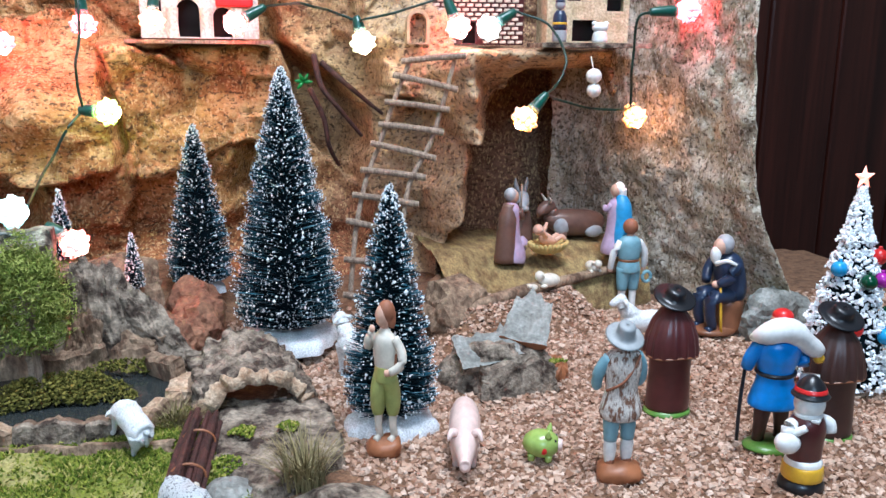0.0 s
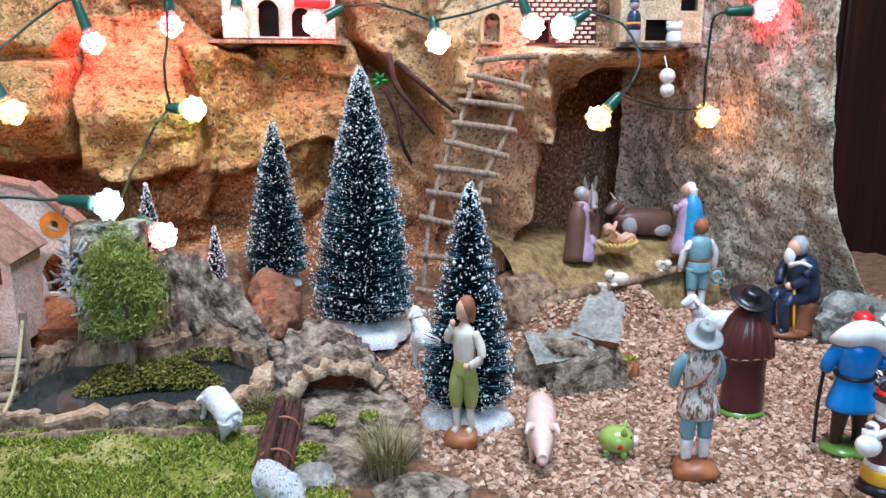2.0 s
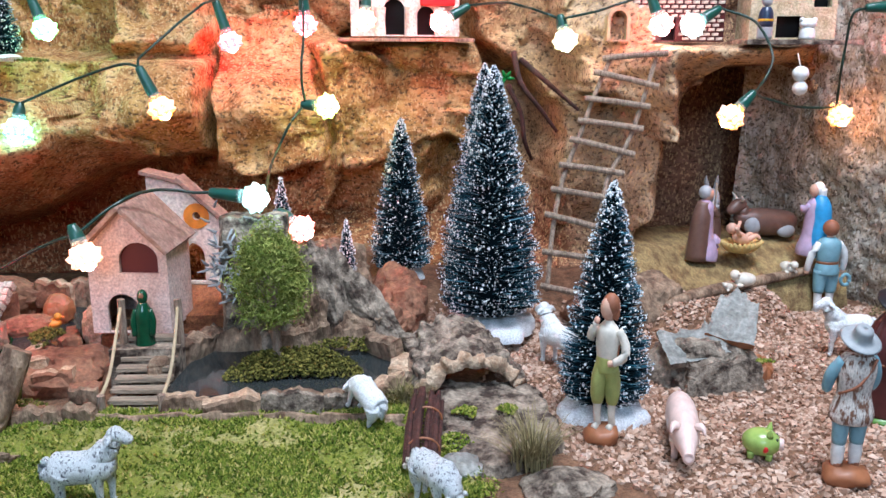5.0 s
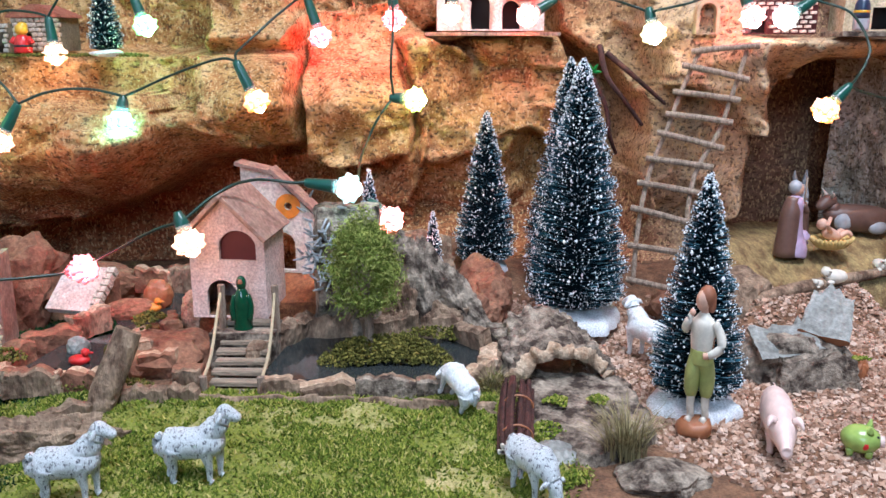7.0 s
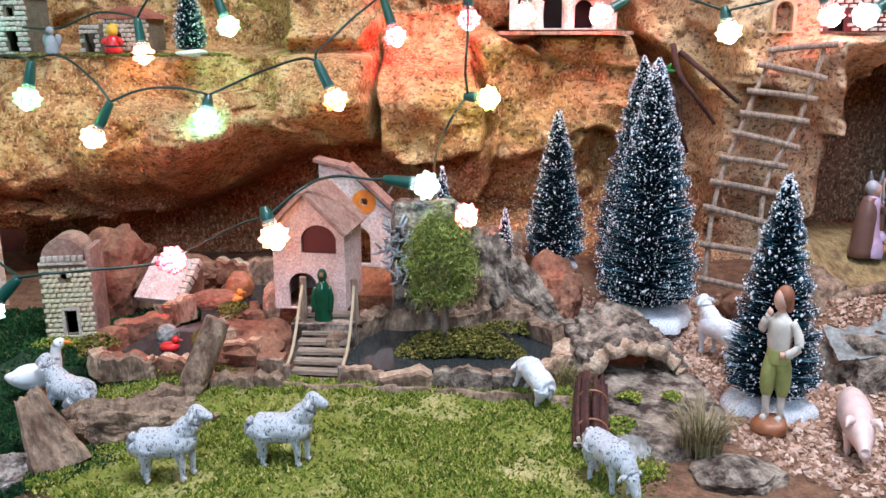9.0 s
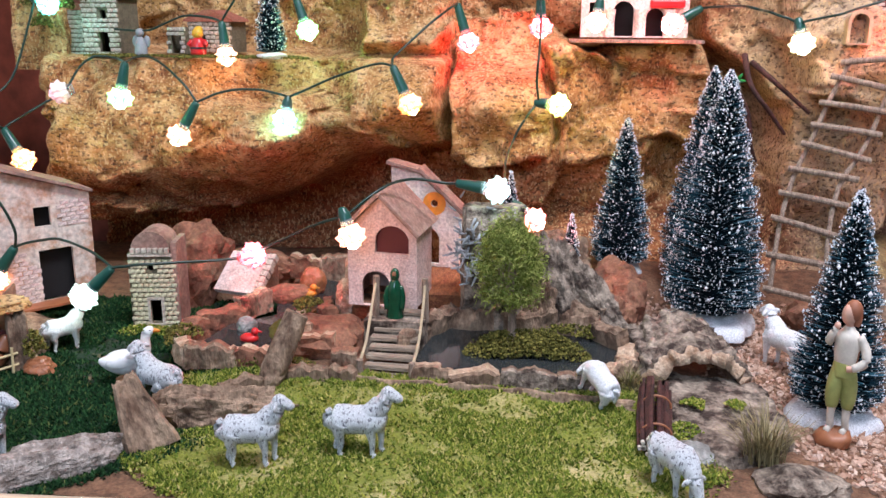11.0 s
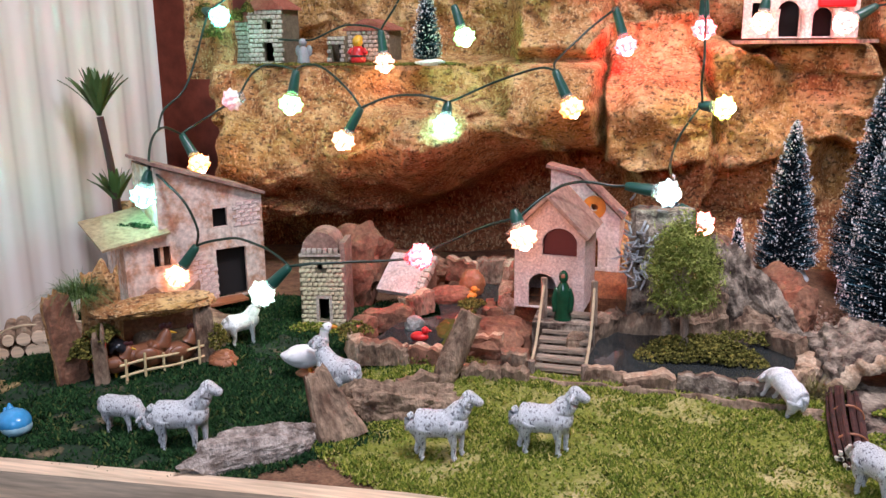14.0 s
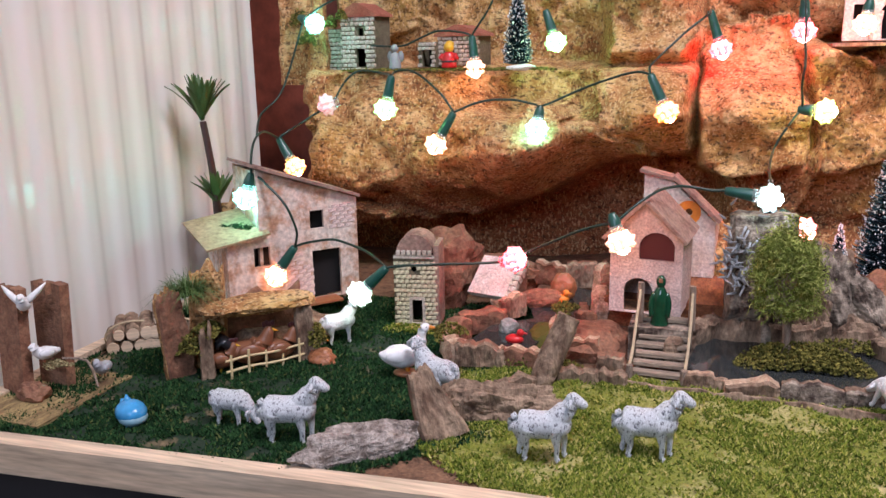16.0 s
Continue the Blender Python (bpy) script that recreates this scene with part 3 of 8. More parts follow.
def rock_pillar():
    """The grey upright slab of cork beside the cave."""
    us, zs = np.linspace(0, 1, 120), np.arange(-0.012, 0.54, 0.0045)
    vs, fs, nx = [], [], len(us) + 1
    for z in zs:
        out = 0.055 * (1 - S(0.0, 0.2, z)) + 0.02 * (1 - S(0.1, 0.45, z))
        for k in range(nx):
            u = us[min(k, len(us) - 1)]
            # from the cave's side forward to the outer edge, then back
            if u < 0.8:
                s = u / 0.8
                x, y = 0.50 + 0.105 * s ** 0.55 + out * s, 1.29 - 0.38 * s - 0.35 * out * s
            else:
                s = (u - 0.8) / 0.2
                x, y = 0.605 + out + 0.02 * math.sin(s * 1.57) + 0.05 * s * s, 0.91 - 0.35 * out + 0.4 * s * s
            p = Vector((x, y, z))
            r = 0.010 * noise.fractal(p * 9, 0.8, 2.1, 4) + 0.004 * noise.fractal(p * 60, 0.8, 2.0, 3)
            d = noise.voronoi(p * 13)[0]
            r += 0.012 * (d[1] - d[0] - 0.2)
            vs.append((x - r * 0.75, y - r * 0.6, z))
    for j in range(len(zs) - 1):
        for i in range(nx - 1):
            a = j * nx + i
            fs.append((a, a + 1, a + nx + 1, a + nx))
    return tagged(new("rock_pillar", raw("rock_pillar", vs, fs, "cork_grey", True)), "tall grey cork slab beside the cave", "rock", "", "structure")


rock_pillar()


# ---- snowy bottle-brush trees ----
def brush_tree(name, base, height, radius, seed, snow=1.0, cloth=0.0, lean=(0, 0), label="", white=False, power=0.74):
    rng = np.random.default_rng(seed)
    t = thing(name, base, 0, label, "tree", "snowy trees", lean[1], lean[0])
    foot = cloth * 0.42 if cloth else 0.004
    n = int(7500 * (height / 0.29) * (radius / 0.06)) + 1200
    h = rng.random(n) ** 1.35
    a = rng.random(n) * 2 * math.pi
    swirl = 0.93 + 0.07 * np.sin(h * 55 + 2 * a)
    prof = (1 - h) ** power * (0.80 + 0.2 * np.minimum(1, h / 0.12)) + 0.02
    r = radius * prof * swirl * rng.uniform(0.86, 1.06, n)
    z = foot + height * (0.02 + 0.97 * h)
    tip = np.stack([r * np.cos(a), r * np.sin(a), z + 0.10 * r + rng.normal(0, 0.0012, n)], 1)
    root = np.stack([0.30 * r * np.cos(a), 0.30 * r * np.sin(a), z - 0.12 * r], 1)
    side = np.stack([-np.sin(a), np.cos(a), rng.normal(0, 0.6, n)], 1) * 0.0006
    vs = np.concatenate([root - side, root + side, tip + side * 0.6, tip - side * 0.6], 1).reshape(-1, 3)
    fs = [(4 * i, 4 * i + 1, 4 * i + 2, 4 * i + 3) for i in range(n)]
    ob = new("crown", raw("crown", vs.tolist(), fs, "snow" if white else "pine"))
    ob.parent = t
    # added dark cone blocks the view through and imitates shade among the bristles
    bm = bmesh.new()
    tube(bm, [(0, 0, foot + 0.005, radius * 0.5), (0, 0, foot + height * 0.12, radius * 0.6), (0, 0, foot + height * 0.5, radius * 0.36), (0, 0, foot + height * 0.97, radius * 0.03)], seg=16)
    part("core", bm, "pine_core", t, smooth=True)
    bm = bmesh.new()
    tube(bm, [(0, 0, 0.0, 0.0035), (0, 0, foot + 0.02, 0.003)], seg=8)
    part("trunk", bm, "stick", t)
    # flakes of flock on the tips
    m = int(n * 0.52 * snow)
    pick = rng.permutation(n)[:m]
    vs, fs = [], []
    octa = np.array([(1, 0, 0), (0, 1, 0), (-1, 0, 0), (0, -1, 0), (0, 0, 1), (0, 0, -1)], float)
    of = [(0, 1, 4), (1, 2, 4), (2, 3, 4), (3, 0, 4), (1, 0, 5), (2, 1, 5), (3, 2, 5), (0, 3, 5)]
    for i in pick:
        s = rng.uniform(0.00025, 0.0009) * (1.9 if rng.random() < 0.12 else 1)
        p = octa * s * rng.uniform(0.5, 1.5, 3) * (1, 1, rng.uniform(0.8, 1.9)) + tip[i]
        b = len(vs)
        vs.extend(map(tuple, p))
        fs.extend(tuple(b + k for k in f) for f in of)
    ob = new("flock", raw("flock", vs, fs, "snow"))
    ob.parent = t
    tagged(ob, "white flock snow")
    if cloth:
        bm = bmesh.new()
        rings = []
        for j, (q, hh) in enumerate(((1.0, 0.0), (1.0, 0.14), (0.92, 0.28), (0.72, 0.38), (0.4, 0.44), (0.08, 0.46))):
            ring = []
            for k in range(36):
                an = 2 * math.pi * k / 36
                w = 1 + 0.07 * math.sin(5 * an + seed) + 0.05 * math.sin(11 * an) * q
                ring.append(bm.verts.new((cloth * q * w * math.cos(an), cloth * q * w * math.sin(an), cloth * hh * (1 + 0.12 * math.sin(7 * an)))))
            rings.append(ring)
        for p, q in zip(rings, rings[1:]):
            for k in range(36):
                bm.faces.new((p[k], p[(k + 1) % 36], q[(k + 1) % 36], q[k]))
        bm.faces.new(rings[-1])
        part("snow_base", bm, "snow_cloth", t, "crumpled white snow base", True)
    return t


brush_tree("bottle_brush_tree", (0.062, 0.98, 0.012), 0.300, 0.070, 1, 1.0, 0.054, (0, 0), "tall dark green bottle-brush tree with white flock on a snow base")
brush_tree("bottle_brush_tree", (0.072, 1.13, 0.03), 0.286, 0.064, 2, 0.8, 0.04, (0, 0), "tall dark green bottle-brush tree standing behind another")
brush_tree("bottle_brush_tree", (-0.041, 1.113, 0.045), 0.206, 0.048, 3, 0.75, 0.03, (0, 0), "medium dark green bottle-brush tree with heavy white flock")
brush_tree("bottle_brush_tree", (0.142, 0.752, 0.0), 0.219, 0.051, 4, 0.8, 0.043, (0, 0), "dark green bottle-brush tree behind the boy figurine")
brush_tree("bottle_brush_tree", (-0.196, 1.08, 0.10), 0.085, 0.018, 5, 0.9, 0, (0, 0), "small flocked bottle-brush tree in a rock cleft")
brush_tree("bottle_brush_tree", (-0.113, 1.03, 0.072), 0.068, 0.014, 6, 0.7, 0, (0, 0), "tiny flocked bottle-brush tree among bark")
brush_tree("bottle_brush_tree", (-0.572, 1.215, 0.335), 0.125, 0.027, 7, 0.7, 0, (0, 0), "small dark bottle-brush tree on the upper ledge")


def flocked_tree():
    """White Christmas tree with baubles and a star."""
    t = thing("christmas_tree", (0.640, 0.750, 0.0), 0, "small white-flocked Christmas tree with coloured baubles and star", "tree")
    rng = np.random.default_rng(21)
    H, R = 0.205, 0.062
    vs, fs = [], []
    octa = np.array([(1, 0, 0), (0, 1, 0), (-1, 0, 0), (0, -1, 0), (0, 0, 1), (0, 0, -1)], float)
    of = [(0, 1, 4), (1, 2, 4), (2, 3, 4), (3, 0, 4), (1, 0, 5), (2, 1, 5), (3, 2, 5), (0, 3, 5)]
    for i in range(3600):
        h = rng.random() ** 1.4
        a = rng.random() * 6.283
        tier = 0.78 + 0.22 * (1 - (h * 7) % 1.0)
        r = R * ((1 - h) * 0.95 + 0.05) * tier * rng.uniform(0.55, 1.0) ** 0.5
        p = octa * rng.uniform(0.0012, 0.0035, 3) @ np.array(Euler(rng.uniform(0, 6, 3)).to_matrix()) + (r * math.cos(a), r * math.sin(a), 0.012 + H * h)
        b = len(vs)
        vs.extend(map(tuple, p))
        fs.extend(tuple(b + k for k in f) for f in of)
    ob = new("flocked_crown", raw("flocked_crown", vs, fs, "snow"))
    ob.parent = t
    # the white crown's inner shade is likewise an added dark cone
    bm = bmesh.new()
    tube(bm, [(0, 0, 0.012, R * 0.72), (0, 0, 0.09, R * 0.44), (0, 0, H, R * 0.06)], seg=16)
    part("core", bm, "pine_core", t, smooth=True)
    bm = bmesh.new()
    tube(bm, [(0, 0, 0, 0.022), (0, 0, 0.008, 0.020), (0, 0, 0.012, 0.008), (0, 0, 0.03, 0.006)], seg=16)
    part("stand", bm, "snow_cloth", t, "white stand")
    for a, h, m in ((200, 0.60, "toyblue"), (262, 0.55, "bottle"), (300, 0.55, "purple"), (240, 0.32, "red"), (320, 0.66, "red"), (285, 0.28, "toyblue"), (215, 0.18, "purple"), (340, 0.35, "bottle")):
        q = math.radians(a)
        r = R * ((1 - h) * 0.95 + 0.05) * 1.0
        bm = bmesh.new()
        ball(bm, (r * math.cos(q), r * math.sin(q), 0.01 + H * h), 0.0085, seg=16)
        tube(bm, [(r * math.cos(q), r * math.sin(q), 0.017 + H * h, 0.002), (r * math.cos(q), r * math.sin(q), 0.021 + H * h, 0.002)], seg=8, sub=1)
        part("bauble", bm, m, t, "", True)
    bm = bmesh.new()
    pts = [((0.013 if k % 2 == 0 else 0.0055) * math.sin(math.pi * k / 5), (0.013 if k % 2 == 0 else 0.0055) * math.cos(math.pi * k / 5)) for k in range(10)]
    front, back = bm.verts.new((0, -0.004, 0)), bm.verts.new((0, 0.004, 0))
    ring = [bm.verts.new((x, 0, z)) for x, z in pts]
    for k in range(10):
        bm.faces.new((front, ring[k], ring[(k + 1) % 10]))
        bm.faces.new((back, ring[(k + 1) % 10], ring[k]))
    bmesh.ops.translate(bm, vec=(0, 0, H + 0.022), verts=bm.verts)
    part("star", bm, "star_glow", t, "glowing orange-red star")


flocked_tree()


# ---- string lights ----
def flower_mesh(colour):
    """A globe-shaped blossom with nine ribs of petals."""
    bm = bmesh.new()
    rings = []
    for j in range(1, 14):
        f = math.pi * j / 14
        ring = []
        for k in range(54):
            a = 2 * math.pi * k / 54
            w = 1 + (0.34 * abs(math.cos(4.5 * a)) - 0.17) * math.sin(f) ** 2 + 0.15 * math.cos(9 * f)
            ring.append(bm.verts.new((0.0142 * w * math.sin(f) * math.cos(a), 0.0142 * w * math.sin(f) * math.sin(a), -0.0125 * w * math.cos(f))))
        rings.append(ring)
    for p, q in zip(rings, rings[1:]):
        for k in range(54):
            bm.faces.new((p[k], p[(k + 1) % 54], q[(k + 1) % 54], q[k]))
    bm.faces.new(rings[-1])
    bm.faces.new(rings[0][::-1])
    for f in bm.faces:
        r = f.calc_center_median().length
        f.material_index = 0 if r < 0.0128 else 1 if r < 0.0150 else 2
    return mesh_of("flower", bm, ["hot_" + colour, "petal_" + colour, "tip_" + colour])


FLOWERS = {}


def bulb(colour, at, back):
    a, b = Vector(at), Vector(back)
    d = (a - b).normalized()
    t = new("string_light")
    t.empty_display_size = 0.01
    t.matrix_world = look(at, tuple(a + d)) @ pose(0, 0, 0, 180, 0, 0)
    tone = {"pink": "unlit pink", "ice": "bluish-white", "warm": "warm white", "white": "white", "teal": "teal", "mint": "pale green"}.get(colour, colour)
    tagged(t, tone + " flower-shaped string light in a dark green socket", "string light", "string lights")
    n = (a - b).length
    if colour not in FLOWERS:
        FLOWERS[colour] = flower_mesh(colour)
    f = new("flower", FLOWERS[colour])
    f.parent = t
    bm = bmesh.new()
    ball(bm, (0, 0, 0.011), 0.0048, scale=(1, 1, 0.8))
    part("bulb_tip", bm, "core_" + colour, t, smooth=True)
    bm = bmesh.new()
    tube(bm, [(0, 0, -0.010, 0.0080), (0, 0, -0.019, 0.0077)], seg=16, sub=2)
    part("collar", bm, "clear", t, "clear plastic collar", True)
    if n > 0.022:
        bm = bmesh.new()
        tube(bm, [(0, 0, -0.016, 0.0074), (0, 0, -0.024, 0.0072), (0, 0, min(-n + 0.004, -0.03), 0.0055), (0, 0, min(-n, -0.034), 0.004)], seg=14, sub=2)
        part("socket", bm, "socket", t, "dark green plastic socket", True)


def cable(*pts):
    t = thing("light_cable", pts[0], 0, "dark green plastic cable of the string lights", "cable", "light cables")
    bm = bmesh.new()
    o = np.array(pts[0])
    tube(bm, [(*(np.array(p) - o), 0.0017) for p in pts], seg=8, sub=4)
    part("wire", bm, "cable", t, smooth=True)


bulb("green", (-0.507, 1.19, 0.372), (-0.524, 1.194, 0.419))
bulb("orange", (-0.331, 1.05, 0.279), (-0.355, 1.054, 0.328))
bulb("teal", (-0.511, 1.077, 0.252), (-0.508, 1.085, 0.283))
bulb("red", (-0.269, 1.203, 0.357), (-0.287, 1.207, 0.412))
bulb("red", (-0.164, 1.159, 0.379), (-0.166, 1.163, 0.425))
bulb("lime", (-0.135, 1.098, 0.278), (-0.163, 1.1, 0.28))
bulb("ice", (-0.205, 0.905, 0.195), (-0.254, 0.909, 0.201))
bulb("rose", (-0.162, 0.965, 0.147), (-0.19, 0.969, 0.169))
bulb("warm", (-0.361, 0.825, 0.153), (-0.369, 0.829, 0.174))
bulb("yellow", (0.174, 1.11, 0.361), (0.168, 1.114, 0.387))
bulb("rose", (0.297, 1.1, 0.381), (0.281, 1.104, 0.419))
bulb("white", (0.331, 1.08, 0.38), (0.368, 1.084, 0.402))
bulb("orange", (0.35, 0.985, 0.272), (0.379, 0.989, 0.302))
bulb("orange", (0.541, 1.077, 0.265), (0.538, 1.083, 0.276))
bulb("warm", (-0.086, 1.19, 0.387), (-0.082, 1.194, 0.421))
bulb("rose", (0.017, 1.18, 0.384), (0.057, 1.189, 0.407))
bulb("red", (0.576, 1.017, 0.404), (0.525, 1.021, 0.401))
bulb("green", (-0.712, 1.006, 0.284), (-0.703, 1.01, 0.33))
bulb("warm", (-0.652, 1.045, 0.231), (-0.625, 1.049, 0.277))
bulb("pink", (-0.829, 1.06, 0.286), (-0.82, 1.064, 0.289))
bulb("orange", (-0.863, 1.012, 0.197), (-0.89, 1.016, 0.239))
bulb("teal", (-0.848, 0.845, 0.180), (-0.840, 0.850, 0.212))
bulb("warm", (-0.82, 0.86, 0.073), (-0.79, 0.864, 0.114))
bulb("mint", (-0.675, 0.81, 0.073), (-0.639, 0.814, 0.108))
bulb("red", (-0.496, 0.885, 0.11), (-0.512, 0.889, 0.105))
bulb("warm", (-0.634, 1.19, 0.334), (-0.64, 1.194, 0.384))
bulb("teal", (-0.887, 1.15, 0.407), (-0.909, 1.154, 0.415))
cable((0.057, 1.189, 0.407), (0.069, 1.175, 0.408), (0.084, 1.138, 0.408), (0.096, 1.097, 0.407), (0.110, 1.087, 0.403), (0.133, 1.128, 0.401), (0.145, 1.120, 0.396), (0.154, 1.116, 0.393), (0.163, 1.115, 0.389), (0.168, 1.114, 0.387))
cable((0.168, 1.114, 0.387), (0.177, 1.102, 0.390), (0.196, 1.106, 0.394), (0.213, 1.096, 0.398), (0.239, 1.108, 0.406), (0.264, 1.106, 0.414), (0.281, 1.104, 0.419))
cable((0.368, 1.084, 0.402), (0.379, 1.081, 0.398), (0.395, 1.076, 0.393), (0.408, 1.070, 0.386), (0.416, 1.064, 0.375), (0.422, 1.057, 0.362), (0.425, 1.050, 0.349), (0.425, 1.044, 0.339), (0.421, 1.040, 0.330), (0.416, 1.035, 0.322), (0.409, 1.031, 0.313), (0.401, 1.022, 0.308), (0.390, 1.004, 0.305), (0.379, 0.989, 0.302))
cable((0.379, 0.989, 0.302), (0.394, 1.012, 0.297), (0.412, 1.034, 0.292), (0.437, 1.048, 0.286), (0.463, 1.060, 0.280), (0.489, 1.067, 0.277), (0.514, 1.071, 0.276), (0.538, 1.083, 0.276))
cable((0.538, 1.083, 0.276), (0.531, 1.071, 0.282), (0.528, 1.066, 0.293), (0.525, 1.060, 0.307), (0.514, 1.040, 0.328), (0.515, 1.039, 0.351), (0.511, 1.030, 0.370), (0.509, 1.025, 0.382), (0.509, 1.022, 0.390), (0.511, 1.020, 0.396), (0.516, 1.020, 0.399), (0.524, 1.022, 0.400), (0.525, 1.021, 0.401))
cable((-0.166, 1.163, 0.425), (-0.165, 1.139, 0.409), (-0.164, 1.131, 0.388), (-0.164, 1.125, 0.368), (-0.164, 1.104, 0.350), (-0.165, 1.086, 0.335), (-0.166, 1.091, 0.320), (-0.166, 1.094, 0.305), (-0.164, 1.094, 0.292), (-0.163, 1.1, 0.28))
cable((-0.163, 1.1, 0.28), (-0.170, 1.096, 0.273), (-0.179, 1.084, 0.261), (-0.188, 1.081, 0.246), (-0.195, 1.077, 0.231), (-0.200, 1.049, 0.219), (-0.202, 1.020, 0.209), (-0.201, 0.987, 0.202), (-0.199, 0.954, 0.198), (-0.197, 0.930, 0.196))
cable((-0.254, 0.909, 0.201), (-0.269, 0.908, 0.201), (-0.287, 0.906, 0.204), (-0.303, 0.900, 0.206), (-0.314, 0.889, 0.206), (-0.324, 0.874, 0.205), (-0.333, 0.860, 0.201), (-0.346, 0.848, 0.193), (-0.359, 0.837, 0.182), (-0.369, 0.829, 0.174))
cable((-0.369, 0.829, 0.174), (-0.378, 0.834, 0.171), (-0.392, 0.842, 0.166), (-0.408, 0.850, 0.159), (-0.426, 0.860, 0.150), (-0.445, 0.871, 0.139), (-0.464, 0.880, 0.129), (-0.482, 0.885, 0.120), (-0.499, 0.887, 0.114), (-0.512, 0.889, 0.105))
cable((-0.512, 0.889, 0.105), (-0.528, 0.879, 0.105), (-0.550, 0.864, 0.106), (-0.570, 0.850, 0.108), (-0.587, 0.838, 0.109), (-0.601, 0.828, 0.110), (-0.614, 0.820, 0.111), (-0.624, 0.816, 0.110), (-0.633, 0.815, 0.109), (-0.639, 0.814, 0.108))
cable((-0.639, 0.814, 0.108), (-0.647, 0.818, 0.112), (-0.659, 0.823, 0.118), (-0.674, 0.830, 0.123), (-0.691, 0.838, 0.126), (-0.711, 0.848, 0.128), (-0.730, 0.855, 0.129), (-0.752, 0.860, 0.125), (-0.774, 0.862, 0.120), (-0.79, 0.864, 0.114))
cable((-0.79, 0.864, 0.114), (-0.781, 0.855, 0.134), (-0.783, 0.850, 0.153), (-0.790, 0.848, 0.170), (-0.801, 0.848, 0.184), (-0.813, 0.848, 0.195), (-0.827, 0.850, 0.206), (-0.840, 0.850, 0.212))
cable((-0.840, 0.850, 0.212), (-0.845, 0.860, 0.226), (-0.854, 0.880, 0.241), (-0.860, 0.900, 0.252), (-0.870, 0.930, 0.256), (-0.880, 0.960, 0.255), (-0.887, 0.990, 0.248), (-0.89, 1.016, 0.239))
cable((-0.911, 0.990, 0.247), (-0.925, 1.015, 0.252), (-0.943, 1.050, 0.260), (-0.955, 1.080, 0.269), (-0.955, 1.101, 0.278), (-0.948, 1.117, 0.289), (-0.940, 1.130, 0.308), (-0.930, 1.141, 0.343), (-0.918, 1.149, 0.385), (-0.909, 1.154, 0.415))
cable((-0.89, 1.016, 0.239), (-0.884, 1.022, 0.245), (-0.875, 1.031, 0.252), (-0.857, 1.031, 0.262), (-0.848, 1.048, 0.271), (-0.831, 1.056, 0.281), (-0.82, 1.064, 0.289))
cable((-0.82, 1.064, 0.289), (-0.816, 1.064, 0.296), (-0.812, 1.067, 0.305), (-0.807, 1.070, 0.314), (-0.802, 1.076, 0.323), (-0.795, 1.082, 0.330), (-0.785, 1.085, 0.335), (-0.767, 1.082, 0.335), (-0.746, 1.075, 0.332), (-0.703, 1.01, 0.33))
cable((-0.703, 1.01, 0.33), (-0.723, 1.071, 0.333), (-0.711, 1.071, 0.336), (-0.697, 1.070, 0.335), (-0.682, 1.066, 0.329), (-0.665, 1.060, 0.318), (-0.651, 1.055, 0.307), (-0.640, 1.052, 0.297), (-0.631, 1.050, 0.285), (-0.625, 1.049, 0.277))
cable((-0.625, 1.049, 0.277), (-0.614, 1.052, 0.282), (-0.600, 1.056, 0.288), (-0.585, 1.060, 0.292), (-0.570, 1.064, 0.294), (-0.554, 1.067, 0.294), (-0.539, 1.070, 0.293), (-0.526, 1.072, 0.290), (-0.513, 1.073, 0.287), (-0.508, 1.085, 0.283))
cable((-0.508, 1.085, 0.283), (-0.489, 1.076, 0.290), (-0.467, 1.079, 0.300), (-0.446, 1.080, 0.309), (-0.427, 1.078, 0.316), (-0.409, 1.074, 0.322), (-0.393, 1.070, 0.327), (-0.380, 1.066, 0.330), (-0.368, 1.061, 0.331), (-0.355, 1.054, 0.328))
cable((-0.355, 1.054, 0.328), (-0.357, 1.066, 0.337), (-0.351, 1.078, 0.345), (-0.343, 1.090, 0.354), (-0.331, 1.101, 0.366), (-0.317, 1.112, 0.380), (-0.304, 1.120, 0.391), (-0.294, 1.125, 0.399), (-0.286, 1.127, 0.405), (-0.287, 1.207, 0.412))
cable((-0.808, 1.190, 0.372), (-0.793, 1.190, 0.371), (-0.773, 1.190, 0.370), (-0.752, 1.190, 0.371), (-0.734, 1.191, 0.378), (-0.715, 1.191, 0.386), (-0.697, 1.192, 0.392), (-0.676, 1.193, 0.392), (-0.654, 1.193, 0.389), (-0.64, 1.194, 0.384))
cable((-0.64, 1.194, 0.384), (-0.634, 1.193, 0.393), (-0.626, 1.191, 0.403), (-0.619, 1.190, 0.412), (-0.613, 1.190, 0.421), (-0.608, 1.190, 0.430), (-0.605, 1.190, 0.436))
cable((-0.909, 1.154, 0.415), (-0.897, 1.153, 0.422), (-0.880, 1.151, 0.431), (-0.863, 1.150, 0.439), (-0.846, 1.150, 0.445), (-0.829, 1.150, 0.450), (-0.816, 1.150, 0.454))


# ---- animals and figurines: each one painted mesh ----
def figurine(name, at, rz, build, mats, label, category, group="", scale=1.0):
    bm = bmesh.new()
    build(bm)
    ob = new(name, mesh_of(name, bm, mats))
    ob.matrix_world = pose(*at, 0, 0, rz) @ Matrix.Scale(scale, 4)
    return tagged(ob, label, category, group)


